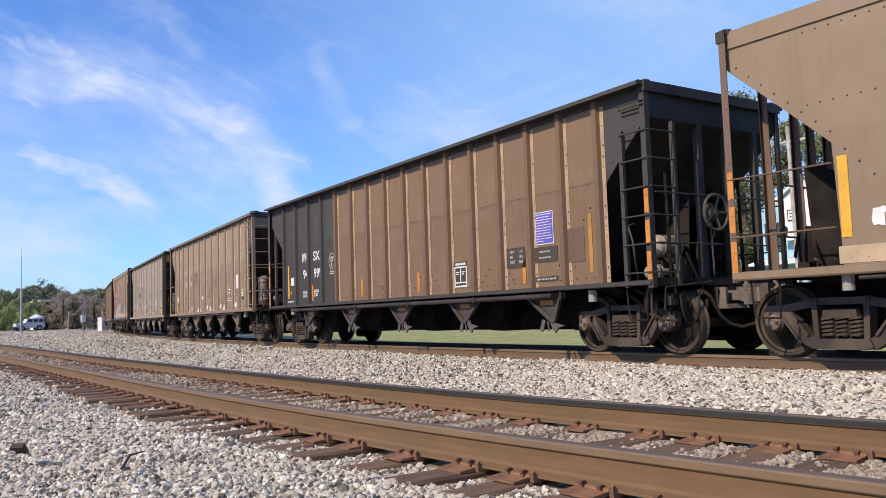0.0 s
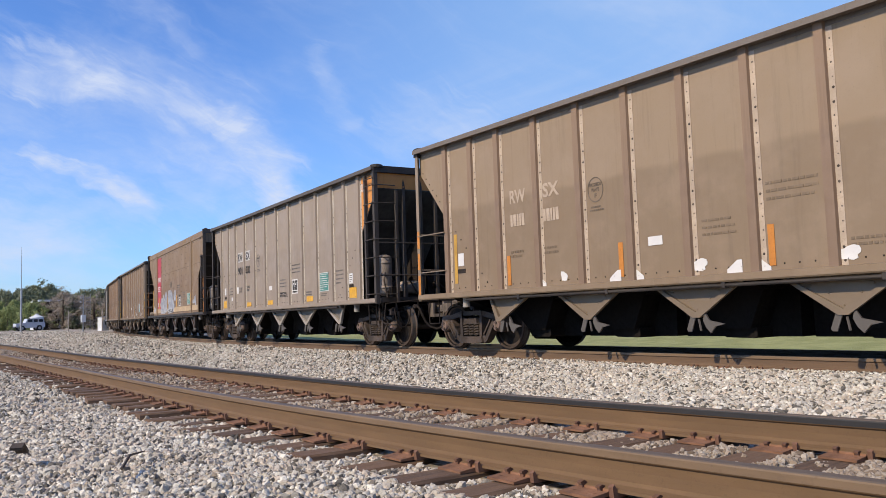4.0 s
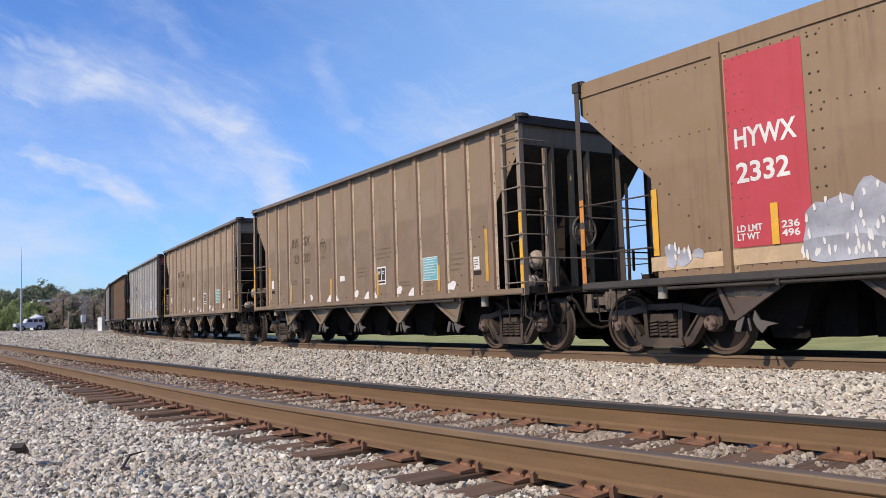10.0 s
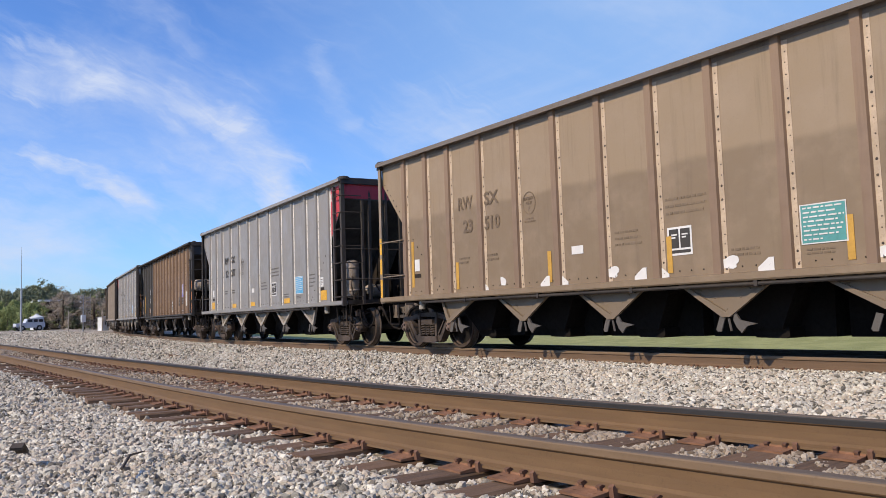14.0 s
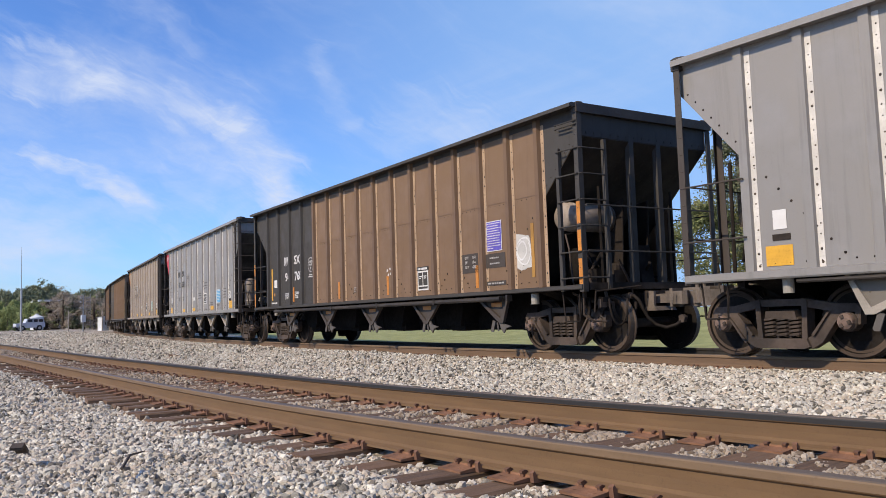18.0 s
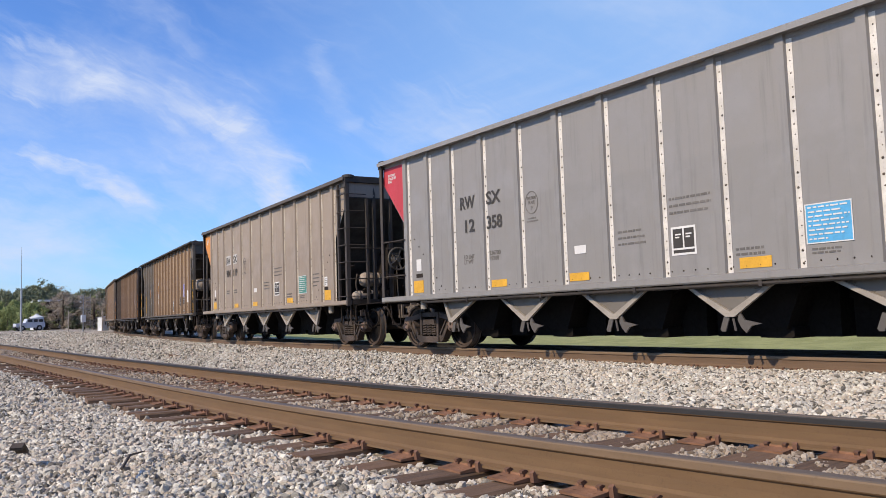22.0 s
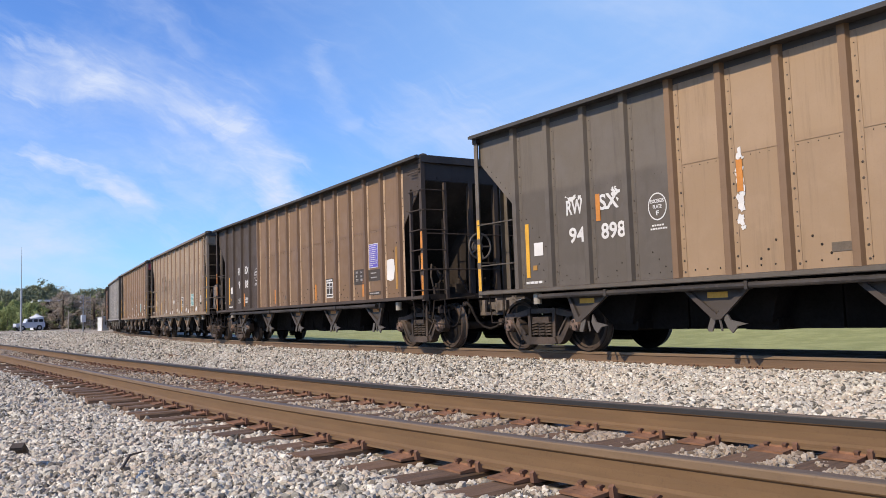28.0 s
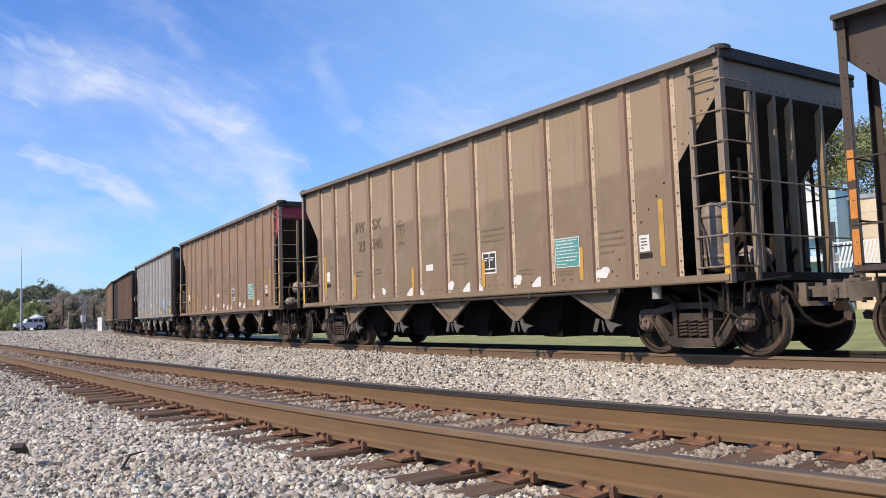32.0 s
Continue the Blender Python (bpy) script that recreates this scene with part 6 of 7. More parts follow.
short_car("silver-grey coal hopper with red corner panel", -98.85, SILVER, (("RW", "SX"), ("12", "277")), "valve", DARKLETTER, BLUE, None, YELLOW, False, None, RED, None, None, False)
c = long_car("brown coal hopper with black panels and silver graffiti", -114.05, BROWN, BLACK, (("RW", "SX"), ("94", "768")), "tank")
put_on(c, "graffiti", blob(81, 0.6, 0.62, PAPER, 34, 0.14), 5.85, 1.72, "silver square of sprayed paint")
put_on(c, "graffiti", scribble(0.2, LETTER), 5.9, 1.74, "", 0.0085)
for x, z in ((1.0, 1.7), (1.13, 1.73), (1.04, 1.6), (1.15, 1.62)):
    put_on(c, "paint_dab", blob(int(x * 100), 0.06, 0.06, LETTER, 9, 0.4), x + 0.04, z, "small white dab of paint")
lp = put_on(c, "label_patch", panel(0.2, 0.11, DUSTLETTER), -0.62, 1.29, "small pale label")
part("print", bars(2, 0.16, 0.08, 0.4, 44, DARKBROWN), None, lp, at=pose(0.02, -0.005, 0.015))
short_car("silver-grey coal hopper with red rear corner", -130.45, SILVER, (("RW", "SX"), ("12", "358")), "valve", DARKLETTER, BLUE, None, YELLOW, False, None, None, RED, None, False, "236700\n49300")
short_car("grey-taupe coal hopper with orange rear corner", -145.42, GREYTAUPE, (("RW", "SX"), ("901", "119")), "brake", DARKLETTER, GREEN, None, YELLOW, False, PAPER, None, ORANGEPANEL, None, False)
c = long_car("tan coal hopper with olive-grey panels and overspray", -160.62, TAN, OLIVE, (("RW", "SX"), ("94", "898")), "tank", tape=YELLOW, tapes=(), plates=CHARCOAL)
rnd = random.Random(31)
for x, z, sx, sz, n in ((-4.86, 2.47, 0.17, 0.04, 12), (-3.98, 2.46, 0.09, 0.09, 10), (-4.2, 2.26, 0.13, 0.03, 7), (-1.8, 2.28, 0.06, 0.36, 22), (-1.8, 1.8, 0.015, 0.22, 9)):
    for i in range(n):
        w = rnd.uniform(0.02, 0.06 if sz < 0.2 else 0.1)
        dx, dz = max(-1.6, min(1.6, rnd.gauss(0, 0.55))) * sx, max(-1.4, min(1.4, rnd.gauss(0, 0.6))) * sz
        put_on(c, "overspray", shared(("spray", i % 5, int(w * 60)), lambda: blob(90 + i % 5, w, w * (1.1 if sz < 0.2 else 1.8), LETTER, 12, 0.5)), x + dx, z + dz, "", 0.0075 + 0.00012 * i)
put_on(c, "tape", panel(0.09, 0.42, ORANGE), -1.85, 2.15, proud=0.013)
put_on(c, "tape", panel(0.09, 0.42, ORANGE), -4.36, 2.05, proud=0.013)
put_on(c, "label_patch", blob(95, 0.42, 0.5, WHITE, 16, 0.1), 5.85, 1.8)
c = long_car("brown coal hopper with umber lettered panels", -177.1, BROWN, UMBER, (("RW", "SX"), ("94", "189")), "plain", tapes=(-4.4, -1.5, 1.6, 4.45))
put_on(c, "label_patch", blob(97, 0.45, 0.5, WHITE, 16, 0.1), 5.85, 1.7, "torn white label")
short_car("beige coal hopper with a cyan sign and paper labels", -193.35, BEIGE, (("RW", "SX"), ("23", "340")), "valve", GHOST, CYAN, WHITE, YELLOW)
short_car("rust-brown coal hopper with red corner panel", -208.4, RUSTSIDE, None, "brake", FADED, CYAN, WHITE, YELLOW, True, None, RED)
short_car("silver-grey coal hopper with yellow tape", -223.5, SILVER, None, "valve", DARKLETTER, BLUE, None, YELLOW, False, None, None, None, None, False)
long_car("brown coal hopper with black rear panels", -238.6, DARKBROWN, BLACK, None, "tank")
short_car("beige coal hopper far down the line", -255.0, BEIGE, None, "brake", FADED, None, WHITE, YELLOW)
short_car("taupe coal hopper at the bend", -270.1, TAUPE, None, "brake", FADED, None, WHITE, YELLOW)
short_car("beige coal hopper at the end of the bend", -285.2, BEIGE, None, "brake", FADED, None, WHITE, YELLOW)


# ---- background ----
BARK = worn("bark", (0.1, 0.075, 0.055), 0.9, 0.0, 14.0, 0.4)


def leaf_material(name, dark, light, dry=(0.2, 0.16, 0.06)):
    n = material(name, 0.7)
    rnd = n.t.nodes.new("ShaderNodeNewGeometry").outputs["Random Per Island"]
    c = n.mix(rnd, dark, light)
    c = n.mix(n.math("MULTIPLY", n.ramp(n.noise(n.pos, 0.5, 3.0), 0.55, 0.75), 0.5), c, dry)
    n.put(n.b.inputs["Base Color"], c)
    return n.m


LEAF = leaf_material("oak_leaves", (0.09, 0.11, 0.04), (0.24, 0.25, 0.1))
PINE = leaf_material("pine_needles", (0.075, 0.088, 0.05), (0.17, 0.18, 0.095))
# Far leaves are paler than near ones: distance haze is mixed into their colours.
FARLEAF = leaf_material("hazed_broad_leaves", (0.16, 0.2, 0.07), (0.3, 0.35, 0.13), (0.26, 0.24, 0.12))
FARPINE = leaf_material("hazed_pine_needles", (0.11, 0.13, 0.075), (0.22, 0.24, 0.14))
DRYTWIG = leaf_material("bare_twigs", (0.24, 0.195, 0.145), (0.4, 0.34, 0.27), (0.27, 0.22, 0.16))


def leaves(rnd, centres, count, spread, size):
    """Many small folded leaves round the given clump centres, as vertices and faces."""
    c = centres[rnd.integers(0, len(centres), count)]
    g = rnd.normal(0, 1, (count, 3))
    p = c + g * spread * np.array([1, 1, 0.7])
    a = rnd.normal(0, 1, (count, 3))
    a /= np.linalg.norm(a, axis=1)[:, None]
    b = np.cross(a, rnd.normal(0, 1, (count, 3)))
    b /= np.linalg.norm(b, axis=1)[:, None]
    s = size * rnd.uniform(0.6, 1.4, (count, 1))
    n = np.cross(a, b)
    v = np.stack([p - a * s, p - b * s * 0.6 + n * s * 0.2, p + a * s, p + b * s * 0.6 + n * s * 0.2], 1).reshape(-1, 3)
    i = np.arange(count)[:, None] * 4
    f = np.concatenate([i + np.array([[0, 1, 2]]), i + np.array([[0, 2, 3]])], 1).reshape(-1, 3)
    return v, f


def tree(name, label, x, y, z, height, width, mat, seed, count, size, bare=0.28, group="", pine=False):
    """A tree: tapered trunk with limbs under a crown of leaf clumps with gaps between them."""
    rnd = np.random.default_rng(seed)
    root = tagged(empty(name, pose(x, y, z)), label, "tree", group)
    bm = bmesh.new()
    top = Vector((rnd.normal(0, 0.03) * height, rnd.normal(0, 0.03) * height, height * 0.8))
    r = height * 0.022 + 0.05
    mid = top * 0.5 + Vector((rnd.normal(0, 0.02) * height, 0, 0))
    tube(bm, (0, 0, -0.2), mid, r, r * 0.65, 9)
    tube(bm, mid, top, r * 0.65, r * 0.15, 7)
    cent = []
    limbs = 14 if not pine else 20
    for i in range(limbs):
        f = bare + (1 - bare) * (i + rnd.uniform(0, 1)) / limbs
        a = i * 2.4 + rnd.uniform(-0.4, 0.4)
        prof = math.sin(math.pi * min(0.97, (f - bare) / (1 - bare) * 0.8 + 0.2)) if not pine else (1.1 - (f - bare) / (1 - bare))
        l = width / 2 * max(0.25, prof) * rnd.uniform(0.7, 1.1)
        base = top * (f * 0.98)
        tip = base + Vector((math.cos(a) * l, math.sin(a) * l, l * (0.35 if not pine else 0.05)))
        tube(bm, base, tip, r * 0.3 * (1.15 - f), r * 0.06, 5)
        for q in (0.55, 0.8, 1.0):
            pt = base.lerp(tip, q)
            for _ in range(2):
                cent.append(np.array(pt) + rnd.normal(0, width * 0.055, 3))
    part("trunk", fixed(bm), BARK, root)
    v, f = leaves(rnd, np.array(cent), count, width * 0.05, size)
    me = bpy.data.meshes.new("crown")
    me.from_pydata(v.tolist(), [], f.tolist())
    me.materials.append(mat)
    me.shade_flat()
    cr = part("crown", me, None, root)
    cr["kind"] = "stuff"
    return root


def build_trees():
    # beyond the train, behind the shops
    for i, (x, y, h, w, m, pine) in enumerate(((-28.3, 44.5, 17.2, 6.5, PINE, False), (-26.4, 47, 16.2, 6.0, LEAF, False), (-25.0, 50, 14.5, 8.0, PINE, False), (-21.8, 47, 13.0, 8.0, LEAF, False), (-18.6, 49, 11.0, 7.5, PINE, False), (-30.5, 44, 9.0, 7.0, LEAF, False), (-34, 52, 11, 8, PINE, True))):
        tree("tree", "tall green tree behind the pale blue shop", x, y, -0.4, h, w, m, 10 + i, 15000, 0.085, 0.2, "trees behind the shops", pine)
    # tree line at the end of the line of sight
    k = 0
    for row, (yr, hh) in enumerate(((0, 6.6), (1, 7.6), (2, 8.4))):
        for i in range(9):
            rr = random.Random(700 + k)
            az = radians(173.5 - i * 1.05 - row * 0.4 + rr.uniform(-0.3, 0.3))
            d = 138 + 14 * row + rr.uniform(-5, 5)
            h = hh * rr.uniform(0.82, 1.08)
            pine = rr.random() < 0.45
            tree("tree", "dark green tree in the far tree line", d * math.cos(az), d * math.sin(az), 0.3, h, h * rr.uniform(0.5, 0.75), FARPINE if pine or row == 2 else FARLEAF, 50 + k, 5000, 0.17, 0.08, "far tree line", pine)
            k += 1
    # the wooded ridge behind
    for i in range(17):
        rr = random.Random(1200 + i)
        az = radians(174.0 - i * 0.53 + rr.uniform(-0.15, 0.15))
        d = 196 + rr.uniform(-6, 6)
        h = (9.4 + (1.6 if i in (6, 7, 8, 13) else 0.0)) * rr.uniform(0.93, 1.05)
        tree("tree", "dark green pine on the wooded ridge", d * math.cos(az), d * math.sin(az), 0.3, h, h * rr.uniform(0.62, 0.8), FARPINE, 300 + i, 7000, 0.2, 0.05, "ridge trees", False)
    # bare and low bushes in front of it
    for i in range(13):
        rr = random.Random(900 + i)
        az = radians(172.6 - i * 0.62)
        d = 131 + rr.uniform(-4, 6)
        bare_one = i in (5, 6, 7, 8, 9, 11)
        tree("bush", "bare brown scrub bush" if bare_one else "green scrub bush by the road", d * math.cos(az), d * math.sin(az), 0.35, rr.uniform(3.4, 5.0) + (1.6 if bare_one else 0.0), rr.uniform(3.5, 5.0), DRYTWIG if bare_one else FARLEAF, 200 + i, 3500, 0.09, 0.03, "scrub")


build_trees()

PALEBLUE = worn("pale_blue_boards", (0.42, 0.66, 0.78), 0.7, 0.0, 3.0, 0.12)
OFFWHITE = worn("white_painted_boards", (0.76, 0.8, 0.82), 0.7, 0.0, 3.0, 0.1)
CREAM = worn("cream_block_wall", (0.72, 0.6, 0.44), 0.85, 0.0, 2.0, 0.12)
DARKGLASS = material("dark_window_glass", 0.12)
DARKGLASS.put(DARKGLASS.b.inputs["Base Color"], (0.03, 0.04, 0.05, 1))
DARKGLASS = DARKGLASS.m
TRIM = worn("dark_window_trim", (0.05, 0.05, 0.055), 0.6, 0.0, 6.0, 0.3)
GALV = worn("galvanised_steel", (0.45, 0.46, 0.47), 0.45, 0.7, 10.0, 0.2)
POLEWOOD = worn("grey_pole_wood", (0.5, 0.45, 0.39), 0.85, 0.0, 9.0, 0.3)


def window(parent, x, z, w, h, y):
    fr = bmesh.new()
    for x0, x1, z0, z1 in ((x - 0.08, x + w + 0.08, z + h, z + h + 0.1), (x - 0.08, x + w + 0.08, z - 0.1, z), (x - 0.08, x, z, z + h), (x + w, x + w + 0.08, z, z + h), (x + w / 2 - 0.03, x + w / 2 + 0.03, z, z + h)):
        box(fr, x0, x1, y - 0.06, y - 0.004, z0, z1)
    f = part("window", fixed(fr), TRIM, parent)
    bm = bmesh.new()
    box(bm, x, x + w, y - 0.02, y - 0.004, z, z + h)
    part("pane", fixed(bm), DARKGLASS, f)


def shop():
    """A pale blue boarded shop with a stepped parapet and a white gable front."""
    root = tagged(empty("shop_building", pose(0, 34, -0.42)), "pale blue boarded shop with stepped parapet and white gable", "building")
    bm = bmesh.new()
    prism(bm, [(-21.5, 0), (-21.5, 5.35), (-21.05, 5.35), (-21.05, 5.65), (-20.6, 5.65), (-20.6, 5.95), (-20.15, 5.95), (-20.15, 6.2), (-19.9, 6.2), (-17.65, 5.9), (-17.65, 0)], "y", 0.0, 9.0)
    w = part("wall", fixed(bm), PALEBLUE, root)
    for i in range(20):
        b = bmesh.new()
        z = 0.3 + i * 0.26
        box(b, -21.5, -17.65, -0.018, -0.003, z, z + 0.018)
        part("board_joint", fixed(b), PALEBLUE, w)
    bm = bmesh.new()
    prism(bm, [(-19.95, 3.9), (-19.95, 5.7), (-19.0, 6.35), (-18.05, 5.7), (-18.05, 3.9)], "y", -0.5, -0.004)
    g = part("gable", fixed(bm), OFFWHITE, root, "white gable with a framed sign")
    bm = bmesh.new()
    prism(bm, [(-20.05, 5.68), (-19.0, 6.42), (-17.95, 5.68), (-17.95, 5.8), (-19.0, 6.55), (-20.05, 5.8)], "y", -0.7, -0.02)
    part("roof_edge", fixed(bm), OFFWHITE, root)
    bm = bmesh.new()
    box(bm, -19.6, -18.9, -0.53, -0.504, 4.75, 5.25)
    sg = part("sign", fixed(bm), TRIM, g)
    bm = bmesh.new()
    box(bm, -19.55, -18.95, -0.545, -0.532, 4.8, 5.2)
    part("sign_face", fixed(bm), OFFWHITE, sg)
    part("print", bars(2, 0.46, 0.3, 0.45, 51, TRIM), None, sg, at=pose(-19.48, -0.549, 4.85))
    for x, z, ww, hh in ((-20.95, 3.65, 0.75, 1.05), (-18.45, 3.35, 0.62, 1.1), (-20.9, 0.9, 1.0, 1.4), (-18.9, 0.2, 1.0, 2.1)):
        window(root, x, z, ww, hh, -0.0)
    bm = bmesh.new()
    prism(bm, [(-0.95, 2.85), (-0.95, 2.95), (-0.004, 3.15), (-0.004, 2.85)], "x", -21.4, -17.7)
    part("awning", fixed(bm), OFFWHITE, root)


def cream_building():
    root = tagged(empty("store_building", pose(0, 35, -0.42)), "long cream block building with a flat roof", "building")
    bm = bmesh.new()
    box(bm, -17.6, -2.0, 0, 10, 0, 5.5)
    w = part("wall", fixed(bm), CREAM, root)
    for i in range(9):
        b = bmesh.new()
        box(b, -17.6, -2.0, -0.012, -0.002, 0.5 + i * 0.55, 0.515 + i * 0.55)
        part("joint", fixed(b), CREAM, w)
    bm = bmesh.new()
    box(bm, -17.65, -1.95, -0.08, 10.05, 5.5, 5.68)
    part("roof", fixed(bm), GALV, root)
    for i in range(4):
        window(root, -13.5 + i * 3.0, 1.2, 1.4, 1.3, 0.0)


def lattice_fence():
    """A railing of slanted white pickets along the lot."""
    root = tagged(empty("fence", pose(0, 31.5, -0.42)), "white slanted-picket fence by the lot", "fence")
    for x in (-16.6, -13.4, -10.2):
        b = bmesh.new()
        box(b, x - 0.05, x + 0.05, -0.05, 0.05, 0, 3.5)
        part("post", fixed(b), GALV, root)
    for z in (2.65, 3.4):
        b = bmesh.new()
        box(b, -16.55, -10.25, -0.03, 0.03, z, z + 0.06)
        part("rail", fixed(b), OFFWHITE, root)
    b = bmesh.new()
    prism(b, [(-0.04, 2.45), (0.04, 2.45), (0.34, 3.45), (0.26, 3.45)], "y", -0.045, -0.032)
    me = mesh_of(fixed(b), OFFWHITE)
    for i in range(40):
        part("picket", me, None, root, at=pose(-16.4 + i * 0.15, 0, 0))


def utility_pole(x, y, z, h, label):
    root = tagged(empty("utility_pole", pose(x, y, z)), label, "pole")
    bm = bmesh.new()
    tube(bm, (0, 0, 0), (-0.1, 0, h), 0.12, 0.08, 10)
    part("mast", fixed(bm), POLEWOOD, root)
    bm = bmesh.new()
    box(bm, -0.9, 0.8, -0.05, 0.05, h - 0.72, h - 0.63)
    arm = part("crossarm", fixed(bm), POLEWOOD, root)
    for xx in (-0.85, -0.45, 0.35, 0.7):
        bm = bmesh.new()
        lathe(bm, [(0.02, h - 0.62), (0.05, h - 0.55), (0.03, h - 0.5), (0.045, h - 0.44), (0.01, h - 0.4)], "z", 8)
        part("insulator", fixed(bm), GALV, arm, at=pose(xx, 0, 0))


def street_lamp(x, y, z, h):
    root = tagged(empty("street_lamp", pose(x, y, z)), "black cast street lamp before the shop", "lamp")
    bm = bmesh.new()
    tube(bm, (0, 0, 0), (0, 0, h), 0.06, 0.04, 8)
    part("post", fixed(bm), TRIM, root)
    bm = bmesh.new()
    lathe(bm, [(0.06, h), (0.16, h + 0.06), (0.2, h + 0.4), (0.05, h + 0.55)], "z", 8)
    part("lantern", fixed(bm), TRIM, root)


shop()
cream_building()
lattice_fence()
utility_pole(-18.95, 33.0, -0.42, 8.85, "weathered wooden utility pole with a crossarm")
street_lamp(-18.85, 31.8, -0.42, 3.9)


# far down the line: mast, off-road car, railway signal, cabinet, fence posts, low roofs
def off_road_car(x, y, z, turn):
    white = worn("silver_car_paint", (0.62, 0.65, 0.7), 0.35, 0.0, 3.0, 0.06)
    rubber = worn("tyre_rubber", (0.025, 0.025, 0.026), 0.85, 0.0, 20.0, 0.3)
    root = tagged(empty("off_road_car", pose(x, y, z, 0, 0, turn) @ Matrix.Diagonal((0.86, 0.86, 0.86, 1))), "silver-blue boxy off-road car parked on the gravel", "car")
    bm = bmesh.new()
    prism(bm, [(-2.0, 0.55), (-2.0, 1.1), (-0.75, 1.18), (-0.6, 1.2), (1.95, 1.2), (2.0, 1.1), (2.0, 0.5), (1.6, 0.5), (1.5, 0.85), (0.95, 0.85), (0.8, 0.45), (-0.75, 0.45), (-0.9, 0.85), (-1.5, 0.85), (-1.62, 0.55)], "y", -0.78, 0.78)
    part("body", fixed(bm), white, root)
    bm = bmesh.new()
    prism(bm, [(-0.7, 1.2), (-0.45, 1.78), (1.85, 1.8), (1.95, 1.2)], "y", -0.72, 0.72)
    cab = part("cab", fixed(bm), white, root)
    for x0, x1 in ((-0.42, 0.25), (0.4, 1.0), (1.12, 1.75)):
        bm = bmesh.new()
        box(bm, x0, x1, -0.735, -0.722, 1.28, 1.7)
        part("window", fixed(bm), DARKGLASS, cab)
    for wx in (-1.2, 1.22):
        for sy in (-1, 1):
            bm = bmesh.new()
            lathe(bm, [(0.1, -0.11), (0.36, -0.12), (0.4, -0.08), (0.4, 0.08), (0.36, 0.12), (0.1, 0.11)], "y", 18)
            wh = part("wheel", fixed(bm), rubber, root, at=pose(wx, sy * 0.72, 0.4))
            bm = bmesh.new()
            lathe(bm, [(0.05, -0.125), (0.21, -0.124), (0.21, 0.124), (0.05, 0.125)], "y", 12)
            part("rim", fixed(bm), GALV, wh)
    bm = bmesh.new()
    lathe(bm, [(0.05, -0.1), (0.36, -0.1), (0.38, 0.1), (0.05, 0.1)], "x", 16)
    part("spare_wheel", fixed(bm), rubber, root, at=pose(2.12, 0, 1.05))
    bm = bmesh.new()
    box(bm, -2.12, -1.98, -0.75, 0.75, 0.5, 0.68)
    part("bumper", fixed(bm), TRIM, root)


def kiosk(x, y, z):
    """A small white tank or booth with a domed top behind the car."""
    root = tagged(empty("tank_booth", pose(x, y, z)), "small white round booth with a conical top", "booth")
    bm = bmesh.new()
    lathe(bm, [(0.8, 0.0), (0.8, 1.6)], "z", 20)
    part("drum", fixed(bm), OFFWHITE, root)
    bm = bmesh.new()
    lathe(bm, [(0.9, 1.6), (0.86, 1.68), (0.27, 1.95), (0.22, 2.1), (0.05, 2.13)], "z", 20)
    part("roof", fixed(bm), OFFWHITE, root)


def signal_mast(x, y, z):
    root = tagged(empty("railway_signal", pose(x, y, z)), "grey railway signal mast with ladder and case", "signal")
    bm = bmesh.new()
    tube(bm, (0, 0, 0), (0, 0, 3.6), 0.07, 0.06, 8)
    part("mast", fixed(bm), GALV, root)
    for xx in (-0.2, 0.2):
        bm = bmesh.new()
        tube(bm, (0.1, xx + 0.42, 0), (0.1, xx + 0.42, 3.7), 0.03, n=5)
        part("ladder_stile", fixed(bm), GALV, root)
    for i in range(9):
        bm = bmesh.new()
        tube(bm, (0.1, 0.22, 0.3 + i * 0.38), (0.1, 0.62, 0.3 + i * 0.38), 0.02, n=5)
        part("rung", fixed(bm), GALV, root)
    for zz in (2.35, 2.95, 3.35):
        bm = bmesh.new()
        lathe(bm, [(0.03, -0.14), (0.1, -0.12), (0.11, 0.0), (0.09, 0.14)], "x", 12)
        part("lamp_head", fixed(bm), GALV, root, at=pose(0.15, -0.25, zz))
    bm = bmesh.new()
    box(bm, -0.2, 0.2, -0.2, 0.2, 0.9, 1.6)
    part("case", fixed(bm), OFFWHITE, root)


def cabinet(x, y, z):
    root = tagged(empty("equipment_cabinet", pose(x, y, z, 0, 0, 20)), "white metal trackside equipment cabinet", "cabinet")
    bm = bmesh.new()
    box(bm, -0.4, 0.4, -0.36, 0.36, 0, 1.35)
    part("case", fixed(bm), OFFWHITE, root)
    bm = bmesh.new()
    prism(bm, [(-0.45, 1.35), (0, 1.45), (0.45, 1.35)], "y", -0.4, 0.4)
    part("lid", fixed(bm), GALV, root)
    bm = bmesh.new()
    box(bm, 0.402, 0.43, -0.05, 0.05, 0.6, 0.85)
    part("handle", fixed(bm), TRIM, root)


def mast(x, y, z, h):
    root = tagged(empty("flag_mast", pose(x, y, z)), "tall slender grey metal mast", "pole")
    bm = bmesh.new()
    tube(bm, (0, 0, 0), (0, 0, h * 0.5), 0.12, 0.1, 10)
    part("lower_tube", fixed(bm), GALV, root)
    bm = bmesh.new()
    tube(bm, (0, 0, h * 0.5), (0, 0, h), 0.04, 0.02, 8)
    part("upper_tube", fixed(bm), GALV, root)


off_road_car(-115.5, 18.7, 0.36, 98)
kiosk(-118.5, 20.1, 0.45)
mast(-98.8, 15.2, 0.3, 9.3)
signal_mast(-85.9, 18.75, 0.2)
cabinet(-87.5, 21.0, 0.2)
